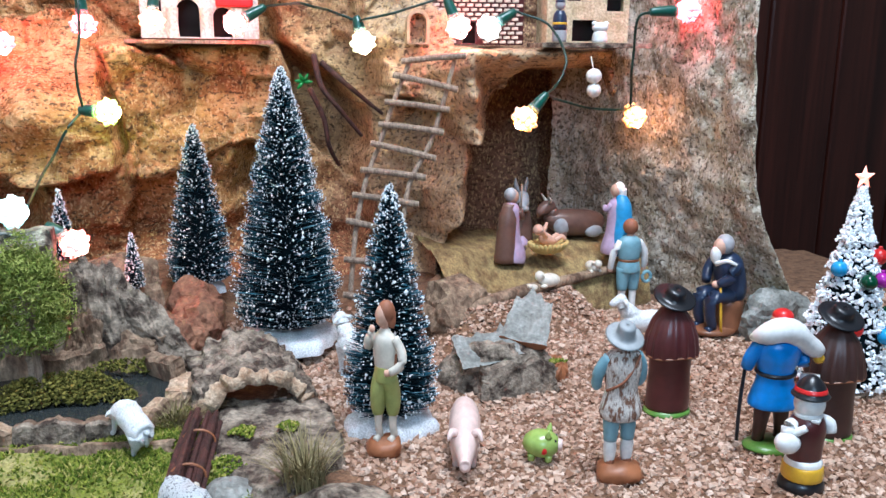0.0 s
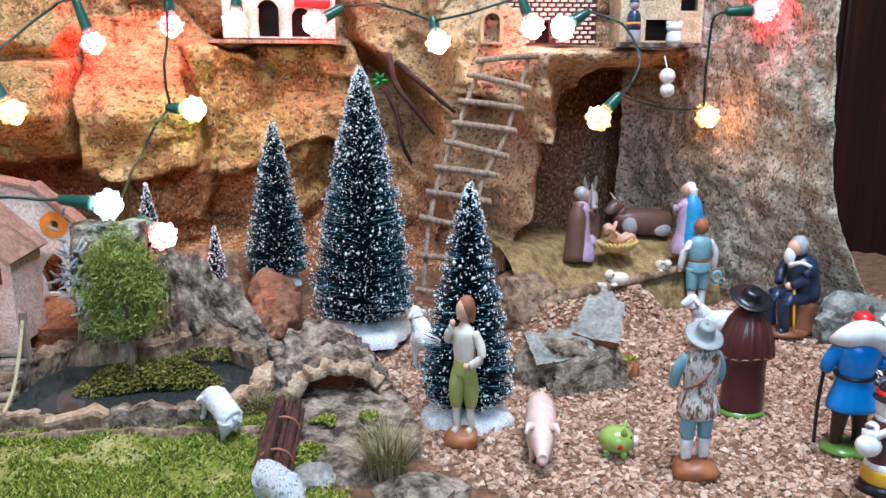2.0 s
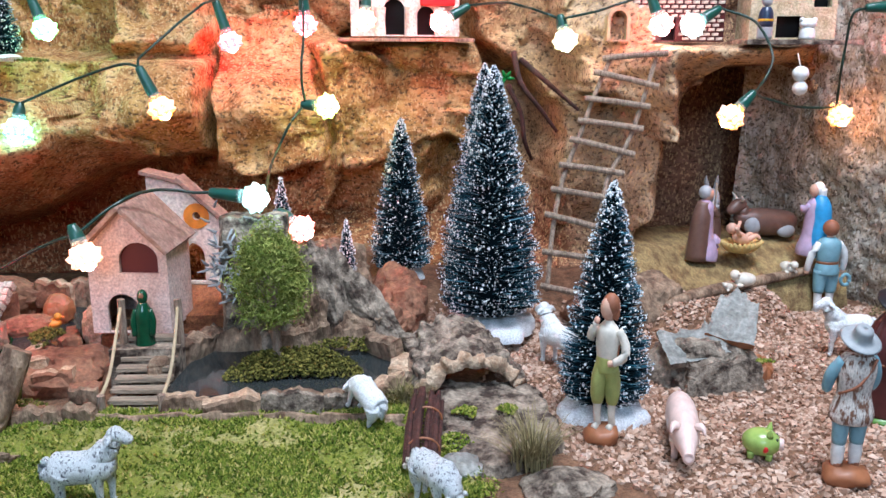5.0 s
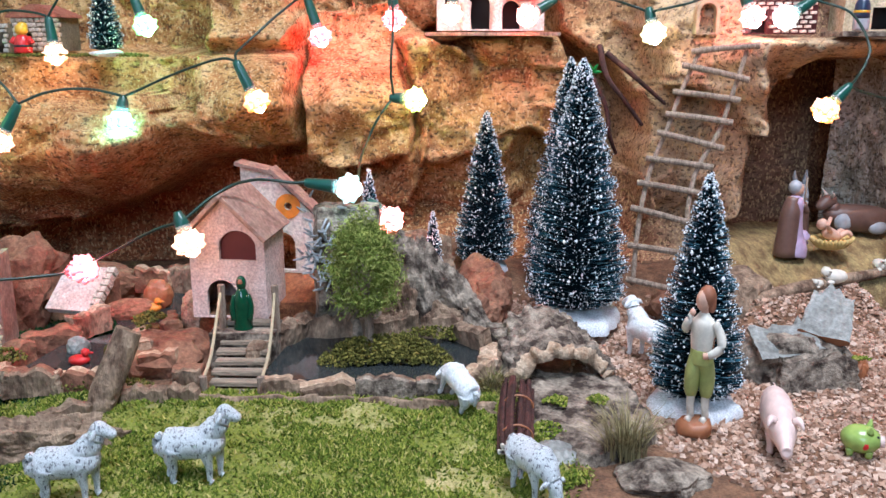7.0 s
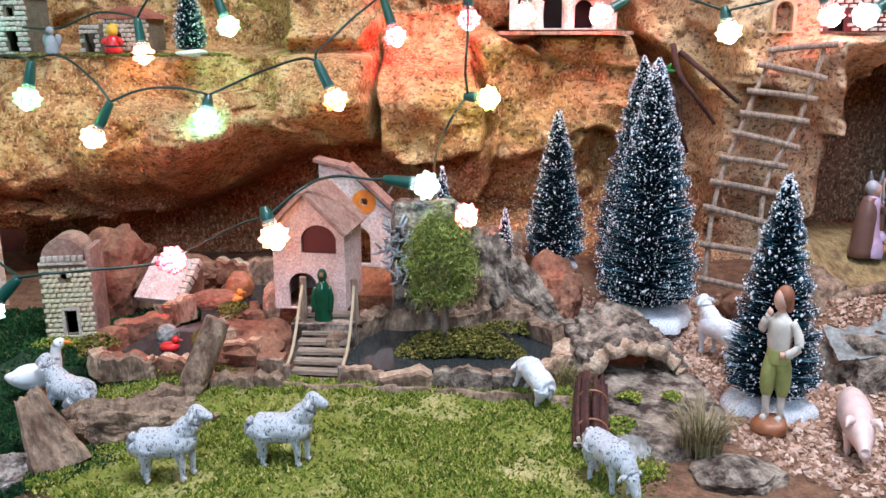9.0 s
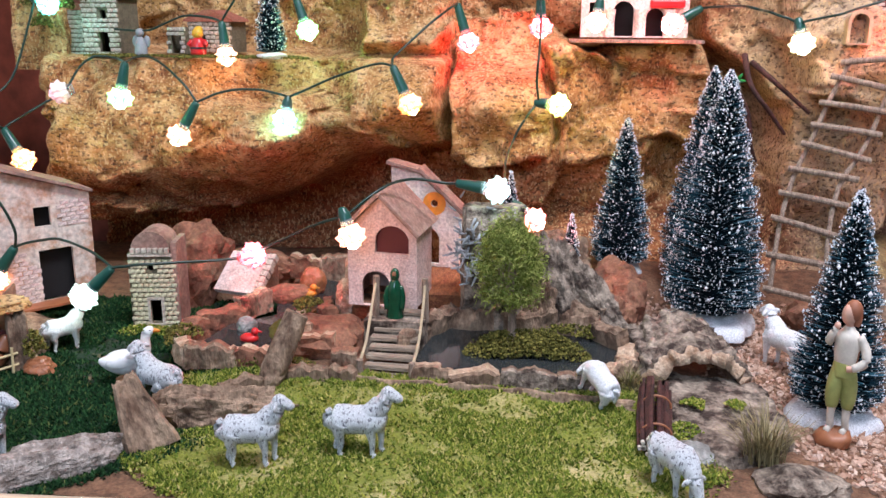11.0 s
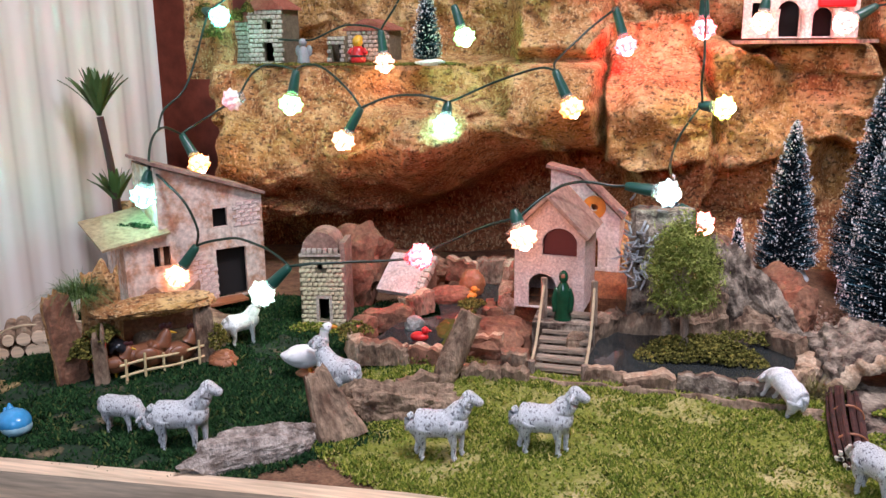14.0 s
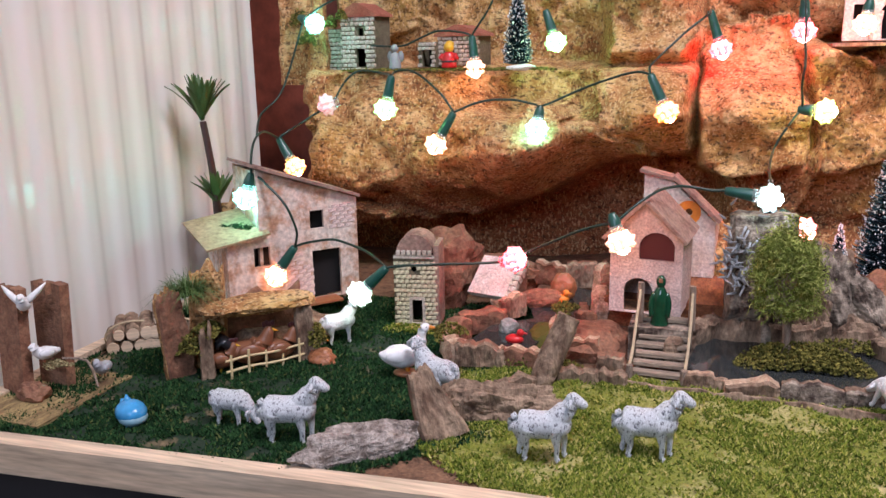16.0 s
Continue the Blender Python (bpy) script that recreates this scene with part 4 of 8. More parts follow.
def sheep_shape(head="up", lying=False):
    """A stocky sheep about 6 cm long with a ridged fleece, that looks along +x."""
    def build(bm):
        d = -0.017 if lying else 0.0
        tube(bm, [(-0.0285, 0, 0.037 + d, 0.003), (-0.0265, 0, 0.0355 + d, 0.0105), (-0.018, 0, 0.0345 + d, 0.0138), (-0.004, 0, 0.0345 + d, 0.0132), (0.008, 0, 0.035 + d, 0.0138), (0.017, 0, 0.037 + d, 0.0128), (0.023, 0, 0.040 + d, 0.008), (0.0245, 0, 0.041 + d, 0.002)], seg=20, sub=5)
        if head == "up":
            tube(bm, [(0.008, 0, 0.038 + d, 0.0115), (0.017, 0, 0.046 + d, 0.0105), (0.0235, 0, 0.054 + d, 0.0084), (0.0265, 0, 0.060 + d, 0.0070)], seg=16, sub=4)
            face = [(0.0215, 0, 0.0625 + d, 0.003), (0.0265, 0, 0.0625 + d, 0.0070), (0.0325, 0, 0.060 + d, 0.0056), (0.0385, 0, 0.0565 + d, 0.0042), (0.0405, 0, 0.0550 + d, 0.0018)]
            ears = (0.0255, 0.0630 + d)
        else:
            tube(bm, [(0.008, 0, 0.036 + d, 0.012), (0.021, 0, 0.032 + d, 0.0100), (0.0285, 0, 0.024 + d, 0.0074)], seg=16, sub=4)
            face = [(0.0275, 0, 0.027 + d, 0.003), (0.030, 0, 0.0225 + d, 0.0068), (0.0345, 0, 0.014 + d, 0.0052), (0.0385, 0, 0.007 + d, 0.0036), (0.0392, 0, 0.0055 + d, 0.0014)]
            ears = (0.030, 0.0255 + d)
        # locks of wool
        for v in bm.verts:
            k = noise.fractal(Vector((v.co.x * 190, v.co.y * 190, v.co.z * 110)), 0.8, 2.0, 2)
            v.co += Vector((v.co.x * 0.1, v.co.y, (v.co.z - 0.035 - d) * 0.8)).normalized() * 0.0011 * k
        tube(bm, face, seg=14)
        for s in (-1, 1):
            tube(bm, [(ears[0], s * 0.005, ears[1], 0.0018), (ears[0] - 0.001, s * 0.010, ears[1] - 0.002, 0.0026), (ears[0] - 0.002, s * 0.0135, ears[1] - 0.0055, 0.0009)], seg=8, sub=2)
            ball(bm, (ears[0] + 0.0075, s * 0.0042, ears[1] - 0.0015), 0.0009, 1, seg=6)
            if lying:
                tube(bm, [(0.012, s * 0.008, 0.011, 0.005), (0.024, s * 0.009, 0.004, 0.0032), (0.012, s * 0.010, 0.003, 0.0024)], seg=8)
                tube(bm, [(-0.016, s * 0.009, 0.011, 0.008), (-0.006, s * 0.012, 0.004, 0.004), (-0.018, s * 0.012, 0.003, 0.0026)], seg=8)
            else:
                sw = 0.0032 * s
                tube(bm, [(0.014 + sw, s * 0.0065, 0.034, 0.0080), (0.0155 + sw, s * 0.0070, 0.022, 0.0046), (0.0165 + sw, s * 0.0068, 0.0135, 0.0030), (0.0162 + sw, s * 0.0066, 0.003, 0.0024), (0.0180 + sw, s * 0.0066, 0.0, 0.0029)], seg=10)
                tube(bm, [(-0.018 - sw, s * 0.0065, 0.034, 0.0098), (-0.0215 - sw, s * 0.0072, 0.0225, 0.0058), (-0.0195 - sw, s * 0.0068, 0.0130, 0.0031), (-0.0215 - sw, s * 0.0066, 0.003, 0.0024), (-0.0195 - sw, s * 0.0066, 0.0, 0.0029)], seg=10)
        tube(bm, [(-0.0265, 0, 0.043 + d, 0.0034), (-0.0315, 0, 0.038 + d, 0.0034), (-0.0330, 0, 0.026 + d, 0.0016)], seg=8)
    return build


def sheep(at, rz, head="up", paint="fleece", lying=False, label="", scale=1.0, rise=0.0):
    ob = figurine("sheep_figurine", at, rz, sheep_shape(head, lying), [paint, "black"], label, "sheep figurine", "flock of sheep", scale)
    ob.matrix_world = pose(*at, 0, -rise, rz) @ Matrix.Scale(scale, 4)


sheep((-0.398, 0.588, 0.004), 8, label="standing white sheep figurine with black speckles on the lawn", scale=0.93)
sheep((-0.308, 0.617, 0.004), 2, label="standing white sheep figurine with black speckles on the lawn", scale=0.95)
sheep((-0.036, 0.592, 0.004), -58, "down", label="grazing white sheep figurine with grey speckles", scale=0.9)
sheep((-0.094, 0.742, 0.014), 124, "down", "fleece_white", label="white sheep figurine drinking over the pond wall", scale=0.82, rise=24)
sheep((-0.637, 0.556, 0.002), 14, label="standing white sheep figurine with black speckles on the dark lawn", scale=0.96)
sheep((-0.712, 0.573, 0.002), 0, "down", label="grazing speckled sheep figurine on the dark lawn", scale=0.76)
sheep((-0.709, 0.819, 0.004), 50, "up", "fleece_white", label="pale sheep figurine beside the brick house", scale=0.8)
sheep((-0.545, 0.716, 0.008), 160, "up", label="lying speckled sheep figurine behind the bark wall", lying=True, scale=0.95)
sheep((0.128, 0.885, 0.002), 120, "up", "fleece_white", label="white sheep figurine behind the front tree", scale=0.98)
sheep((0.475, 0.895, 0.002), 172, "up", "fleece_white", label="white sheep figurine on the cork granules", scale=1.0)


def pig_shape(bm):
    tube(bm, [(-0.040, 0, 0.024, 0.003), (-0.037, 0, 0.025, 0.012), (-0.02, 0, 0.025, 0.0165), (0.004, 0, 0.025, 0.0165), (0.022, 0, 0.024, 0.014), (0.034, 0, 0.021, 0.0095), (0.044, 0, 0.018, 0.006), (0.0465, 0, 0.0175, 0.0055), (0.047, 0, 0.0175, 0.002)], seg=16)
    for s in (-1, 1):
        tube(bm, [(0.024, s * 0.008, 0.034, 0.003), (0.027, s * 0.014, 0.036, 0.0035), (0.033, s * 0.017, 0.032, 0.001)], seg=8)
        for x in (-0.026, 0.014):
            tube(bm, [(x, s * 0.009, 0.018, 0.007), (x, s * 0.009, 0.008, 0.0038), (x, s * 0.009, 0.0, 0.0036)], seg=10)
    tube(bm, [(-0.039, 0, 0.031, 0.0012), (-0.044, 0.002, 0.034, 0.001), (-0.043, 0.0, 0.037, 0.0006)], seg=6)


figurine("pig_figurine", (0.194, 0.676, 0.001), -105, pig_shape, ["pinkpig"], "pale pink pig figurine on the cork granules", "pig figurine", "", 1.0).scale = (1.16, 0.84, 1.05)


def green_pig_shape(bm):
    ball(bm, (0, 0, 0.013), 0.0145, 0, (1.15, 1, 0.85), 18)
    tube(bm, [(0.010, 0, 0.013, 0.006), (0.017, 0, 0.013, 0.0055), (0.0185, 0, 0.013, 0.005)], 1, 12)
    for s in (-1, 1):
        tube(bm, [(0.006, s * 0.007, 0.022, 0.0035), (0.007, s * 0.009, 0.029, 0.0006)], 0, 8)
        for x in (-0.008, 0.007):
            tube(bm, [(x, s * 0.008, 0.006, 0.0035), (x, s * 0.008, 0.0, 0.003)], 0, 8)
        ball(bm, (0.003, s * 0.0125, 0.012), 0.0038, 2, (1, 0.5, 1), 8)
        ball(bm, (0.0125, s * 0.006, 0.019), 0.0013, 3, seg=6)


figurine("pig_ornament", (0.258, 0.655, 0.004), -25, green_pig_shape, ["limepig", "pinkpig", "red", "black"], "small green pig ornament with red spots", "pig ornament")


def blue_toy_shape(bm):
    ball(bm, (0, 0, 0.015), 0.018, 0, (1.2, 0.95, 0.75), 18)
    ball(bm, (0.004, 0, 0.010), 0.0165, 1, (1.15, 0.98, 0.6), 18)
    for s in (-1, 1):
        for x in (-0.010, 0.009):
            tube(bm, [(x, s * 0.008, 0.006, 0.004), (x, s * 0.008, 0.0, 0.0035)], 0, 8)
        ball(bm, (0.017, s * 0.007, 0.018), 0.0014, 2, seg=6)
    tube(bm, [(-0.008, 0, 0.026, 0.005), (-0.010, 0, 0.033, 0.001)], 0, 8)
    tube(bm, [(-0.018, 0, 0.017, 0.006), (-0.026, 0, 0.022, 0.002)], 0, 8)


figurine("toy_animal", (-0.812, 0.545, 0.002), -30, blue_toy_shape, ["toyblue", "lightblue", "black"], "small rounded blue toy animal on the dark lawn", "toy", "", 0.88)


def boulder_base(bm, r, mi, h=0.010, seed=1):
    lump(bm, (0, 0, h * 0.3), (r, r * 0.85, h), seed, 0.2, 3, mi)


def boy_shape(bm):
    """Barefaced youth with one hand on the hip; faces -y."""
    boulder_base(bm, 0.021, 5, 0.012, 2)
    for s, y in ((-1, -0.004), (1, 0.004)):
        tube(bm, [(s * 0.007, y - 0.006, 0.013, 0.0035), (s * 0.007, y + 0.002, 0.015, 0.0042), (s * 0.007, y, 0.026, 0.0042), (s * 0.0068, y, 0.038, 0.005)], 0, 10)
        tube(bm, [(s * 0.007, y, 0.036, 0.006), (s * 0.0072, y, 0.044, 0.0082), (s * 0.0065, y, 0.058, 0.0088), (s * 0.005, 0, 0.070, 0.009)], 1, 12)
    tube(bm, [(0, 0, 0.066, 0.011), (0, 0, 0.074, 0.0105), (0, 0, 0.080, 0.0098)], 1, 14, flat=1.25)
    tube(bm, [(0, 0, 0.078, 0.0095), (0, 0, 0.092, 0.0108), (0, 0, 0.104, 0.0105), (0, 0, 0.110, 0.006), (0, 0, 0.113, 0.004)], 0, 14, flat=1.3)
    tube(bm, [(0, 0.001, 0.079, 0.0102), (0, 0.001, 0.092, 0.0114), (0, 0.001, 0.103, 0.0108)], 2, 14, flat=1.22)
    tube(bm, [(0.013, 0, 0.106, 0.0045), (0.021, 0.002, 0.094, 0.005), (0.023, -0.002, 0.084, 0.0046), (0.014, -0.010, 0.078, 0.0035)], 0, 10)
    tube(bm, [(0.014, -0.010, 0.078, 0.003), (0.009, -0.012, 0.077, 0.003)], 3, 8)
    tube(bm, [(-0.013, 0, 0.106, 0.0045), (-0.018, -0.006, 0.096, 0.0046), (-0.013, -0.013, 0.104, 0.004), (-0.008, -0.013, 0.112, 0.003)], 0, 10)
    ball(bm, (-0.007, -0.013, 0.114), 0.0034, 3)
    tube(bm, [(0, 0, 0.110, 0.004), (0, 0, 0.117, 0.004)], 3, 10)
    ball(bm, (-0.001, -0.002, 0.124), 0.0088, 3, (0.9, 1, 1.15))
    ball(bm, (0.001, 0.0015, 0.127), 0.0098, 4, (1, 1.0, 1.05))
    tube(bm, [(0.004, 0.005, 0.126, 0.006), (0.005, 0.005, 0.117, 0.005), (0.005, 0.004, 0.113, 0.003)], 4, 8)


figurine("boy_figurine", (0.127, 0.696, 0.003), -48, boy_shape, ["cream", "olive", "terracotta", "skin", "hair", "terracotta"], "painted boy figurine in green breeches and white shirt", "figurine", "painted figurines", 1.0).scale = (0.80, 0.80, 1.03)


def hat(bm, z, mi, r=0.02, tilt=0.0):
    before = set(bm.verts)
    tube(bm, [(0, 0, z, r * 0.2), (0, 0, z + 0.0004, r), (0, 0, z + 0.0022, r * 0.96), (0, 0, z + 0.003, r * 0.55), (0, 0, z + 0.010, r * 0.48), (0, 0, z + 0.0125, r * 0.38), (0, 0, z + 0.0128, 0.001)], mi, 22, 2)
    m = pose(0, 0, z, tilt) @ pose(0, 0, -z)
    for v in set(bm.verts) - before:
        v.co = m @ v.co


def shepherd_shape(bm):
    """Shepherd in a shaggy waistcoat, seen mostly from behind; faces +y."""
    boulder_base(bm, 0.023, 5, 0.011, 5)
    for s in (-1, 1):
        tube(bm, [(s * 0.0085, 0.007, 0.010, 0.004), (s * 0.0085, 0.0, 0.012, 0.0048), (s * 0.0085, -0.001, 0.018, 0.004)], 4, 10)
        tube(bm, [(s * 0.0085, 0, 0.014, 0.0045), (s * 0.0085, 0, 0.024, 0.0062), (s * 0.0085, 0, 0.034, 0.0058)], 2, 10)
        tube(bm, [(s * 0.0085, 0, 0.033, 0.0062), (s * 0.0083, 0, 0.046, 0.0075), (s * 0.007, 0, 0.062, 0.009)], 1, 12)
        tube(bm, [(s * 0.014, 0, 0.102, 0.005), (s * 0.021, 0.004, 0.090, 0.0055), (s * 0.0215, 0.008, 0.078, 0.0048), (s * 0.016, 0.016, 0.075, 0.004)], 1, 10)
        ball(bm, (s * 0.015, 0.018, 0.075), 0.0035, 3)
    tube(bm, [(0, 0, 0.052, 0.015), (0, 0, 0.058, 0.0165), (0, 0, 0.072, 0.013), (0, 0, 0.079, 0.0125), (0, 0, 0.093, 0.0145), (0, 0, 0.104, 0.0125), (0, 0, 0.109, 0.006)], 0, 18, flat=1.22)
    tube(bm, [(-0.017, -0.004, 0.076, 0.0012), (-0.004, -0.0142, 0.086, 0.0013), (0.012, -0.010, 0.105, 0.0012)], 4, 6)
    ball(bm, (0, 0, 0.116), 0.0085, 4)
    hat(bm, 0.117, 6, 0.017, 24)


figurine("shepherd_figurine", (0.309, 0.610, 0.002), 0, shepherd_shape, ["vest", "lightblue", "white", "skin", "hair", "terracotta", "grey"], "shepherd figurine in a shaggy waistcoat and grey hat", "figurine", "painted figurines").scale = (0.9, 0.9, 1.06)


def cloaked_shape(bm):
    """Man in a long dark coat with a pleated cape and a broad hat."""
    lump(bm, (0, -0.002, 0.003), (0.027, 0.022, 0.006), 3, 0.12, 3, 3)
    tube(bm, [(0, 0, 0.006, 0.0205), (0, 0, 0.02, 0.0205), (0, 0, 0.05, 0.0195), (0, 0, 0.08, 0.021), (0, 0, 0.095, 0.018)], 0, 24, flat=1.15)
    rings = []
    for z, r, w in ((0.068, 0.0262, 0.05), (0.074, 0.0262, 0.05), (0.088, 0.0245, 0.035), (0.104, 0.0195, 0.02), (0.115, 0.0125, 0.0), (0.120, 0.007, 0.0)):
        rings.append([bm.verts.new((1.12 * r * (1 + w * math.sin(16 * a)) * math.cos(a), r * (1 + w * math.sin(16 * a)) * math.sin(a), z + 0.0015 * math.sin(3 * a))) for a in [2 * math.pi * k / 80 for k in range(80)]])
    for p, q in zip(rings, rings[1:]):
        for k in range(80):
            bm.faces.new((p[k], p[(k + 1) % 80], q[(k + 1) % 80], q[k])).material_index = 1
    tube(bm, [(0.029 * math.cos(a), 0.026 * math.sin(a), 0.068 + 0.0015 * math.sin(3 * a), 0.0011) for a in [2 * math.pi * k / 24 for k in range(25)]], 4, 6, 1)
    ball(bm, (0, 0, 0.126), 0.0105, 5, (1, 1, 1.1))
    hat(bm, 0.128, 2, 0.0215, 26)


figurine("cloaked_figurine", (0.416, 0.722, 0.002), 0, cloaked_shape, ["maroon", "maroon", "black", "greenbase", "brown", "skin"], "cloaked man figurine in maroon with a black brimmed hat", "figurine", "painted figurines", 0.92)
figurine("cloaked_figurine", (0.538, 0.640, 0.0), 0, cloaked_shape, ["darkbrown", "darkbrown", "black", "greenbase", "brown", "skin"], "cloaked man figurine in dark brown with a black hat", "figurine", "painted figurines", 0.92)


def lamb_carrier_shape(bm):
    """Man in a bright blue tunic who carries a white lamb over his shoulders."""
    lump(bm, (0.004, 0, 0.003), (0.031, 0.023, 0.008), 4, 0.1, 3, 3)
    for s in (-1, 1):
        tube(bm, [(s * 0.012 + 0.002, 0.004, 0.007, 0.006), (s * 0.012, 0, 0.02, 0.0062), (s * 0.010, 0, 0.045, 0.0085), (s * 0.008, 0, 0.06, 0.010)], 1, 12)
    tube(bm, [(0, 0, 0.047, 0.0205), (0, 0, 0.052, 0.0205), (0, 0, 0.070, 0.016), (0, 0, 0.082, 0.0145), (0, 0, 0.098, 0.0185), (0, 0, 0.112, 0.017), (0, 0, 0.12, 0.008)], 0, 24, flat=1.2)
    tube(bm, [(0.0186 * math.cos(a), 0.0158 * math.sin(a), 0.081 + 0.001 * math.sin(a), 0.0021) for a in [2 * math.pi * k / 24 for k in range(25)]], 4, 8, 1)
    tube(bm, [(-0.018, 0, 0.112, 0.007), (-0.025, 0.004, 0.097, 0.007), (-0.025, 0.01, 0.084, 0.006)], 0, 12)
    tube(bm, [(0.018, 0, 0.110, 0.007), (0.029, 0.002, 0.096, 0.007), (0.027, -0.004, 0.086, 0.006)], 0, 12)
    tube(bm, [(-0.027, 0.004, 0.116, 0.003), (-0.022, -0.008, 0.122, 0.010), (-0.008, -0.012, 0.127, 0.012), (0.006, -0.012, 0.124, 0.012), (0.020, -0.011, 0.114, 0.010), (0.034, -0.009, 0.104, 0.009), (0.043, -0.004, 0.100, 0.006), (0.046, -0.003, 0.097, 0.002)], 2, 14)
    ball(bm, (0.040, -0.009, 0.094), 0.0055, 7, (1, 1, 1))
    tube(bm, [(0.033, -0.008, 0.078, 0.009), (0.032, -0.010, 0.068, 0.010), (0.031, -0.010, 0.06, 0.006)], 2, 12)
    ball(bm, (0.004, 0.004, 0.131), 0.010, 6)
    ball(bm, (0.005, 0.004, 0.135), 0.0102, 5, (1, 1, 0.75))
    tube(bm, [(-0.026, 0.010, 0.092, 0.0018), (-0.032, 0.006, 0.05, 0.0018), (-0.036, 0.0, 0.012, 0.0018)], 4, 8)


figurine("lamb_carrier_figurine", (0.468, 0.630, 0.001), 0, lamb_carrier_shape, ["blue", "darkbrown", "white", "greenbase", "black", "red", "skin", "yellow"], "figurine in a bright blue tunic carrying a white lamb", "figurine", "painted figurines", 0.92)


def snowman_shape(bm):
    tube(bm, [(0, 0, 0.0, 0.0165), (0, 0, 0.003, 0.018), (0, 0, 0.008, 0.0165), (0, 0, 0.011, 0.0135)], 0, 22, flat=1.1)
    tube(bm, [(0, 0, 0.010, 0.0165), (0, 0, 0.013, 0.0172), (0, 0, 0.021, 0.0165), (0, 0, 0.0235, 0.0145)], 1, 22)
    tube(bm, [(0, 0, 0.0225, 0.0155), (0, 0, 0.026, 0.0150), (0, 0, 0.028, 0.0135)], 3, 22)
    tube(bm, [(0, 0, 0.027, 0.013), (0, 0, 0.04, 0.0135), (0, 0, 0.055, 0.0142), (0, 0, 0.064, 0.0115), (0, 0, 0.067, 0.006)], 2, 22, flat=1.08)
    tube(bm, [(0.0095 * math.cos(a), 0.009 * math.sin(a), 0.0665, 0.0026) for a in [2 * math.pi * k / 16 for k in range(17)]], 3, 8, 1)
    ball(bm, (0, 0, 0.076), 0.0125, 3, seg=18)
    tube(bm, [(0, 0, 0.082, 0.014), (0, 0, 0.0835, 0.0155), (0, 0, 0.086, 0.0135), (0, 0, 0.093, 0.0105), (0, 0, 0.099, 0.005), (0, 0, 0.1005, 0.001)], 0, 20)
    tube(bm, [(0, 0, 0.087, 0.0134), (0, 0, 0.0905, 0.0120)], 4, 20)
    for s in (-1, 1):
        tube(bm, [(s * 0.013, 0, 0.060, 0.005), (s * 0.019, -0.002, 0.056, 0.0062), (s * 0.020, -0.004, 0.049, 0.005)], 3, 12)
    ball(bm, (-0.021, -0.005, 0.045), 0.0105, 3, (1.05, 0.9, 0.9), 14)
    tube(bm, [(-0.02, -0.004, 0.05, 0.004), (-0.01, -0.012, 0.06, 0.003)], 3, 8)
    tube(bm, [(-0.009, 0, 0.0655, 0.0016), (0.0, -0.013, 0.064, 0.0016), (0.009, 0, 0.0655, 0.0016)], 5, 6)


figurine("snowman_figurine", (0.452, 0.562, 0.001), 0, snowman_shape, ["black", "yellow", "maroon", "white", "red", "white"], "glossy white snowman figurine in maroon with a black hat", "figurine", "painted figurines", 0.98)


def pail_boy_shape(bm):
    """Boy from behind in grey-blue, with a pail."""
    for s in (-1, 1):
        tube(bm, [(s * 0.0072, 0.004, 0.001, 0.0035), (s * 0.0072, 0, 0.003, 0.004), (s * 0.0072, 0, 0.014, 0.0045), (s * 0.0072, 0, 0.026, 0.005)], 1, 10)
        tube(bm, [(s * 0.0072, 0, 0.025, 0.006), (s * 0.007, 0, 0.038, 0.0078), (s * 0.006, 0, 0.053, 0.0092)], 0, 12)
        tube(bm, [(s * 0.012, 0, 0.086, 0.0042), (s * 0.0195, 0, 0.074, 0.0044), (s * 0.022, 0.002, 0.06, 0.004), (s * 0.022, 0.004, 0.052, 0.0034)], 1, 10)
        ball(bm, (s * 0.022, 0.004, 0.050), 0.0033, 3)
    tube(bm, [(0, 0, 0.048, 0.012), (0, 0, 0.056, 0.0118), (0, 0, 0.062, 0.0105)], 0, 16, flat=1.2)
    tube(bm, [(0, 0, 0.0615, 0.0109), (0, 0, 0.0645, 0.0108)], 4, 16, flat=1.2)
    tube(bm, [(0, 0, 0.063, 0.0102), (0, 0, 0.078, 0.0118), (0, 0, 0.088, 0.0105), (0, 0, 0.093, 0.005)], 2, 16, flat=1.25)
    tube(bm, [(0, 0, 0.09, 0.004), (0, 0, 0.098, 0.004)], 3, 10)
    ball(bm, (0, 0, 0.104), 0.0092, 5, (1, 1, 1.1))
    tube(bm, [(0.025 + 0.0055 * math.cos(a), 0.0, 0.040 + 0.0065 * math.sin(a), 0.0022) for a in [2 * math.pi * k / 18 for k in range(19)]], 2, 8, 1)


figurine("pail_boy_figurine", (0.530, 1.048, 0.002), 0, pail_boy_shape, ["lightblue", "white", "lightblue", "skin", "brown", "hair"], "boy figurine in grey-blue clothes holding a pail", "figurine", "painted figurines", 1.13)


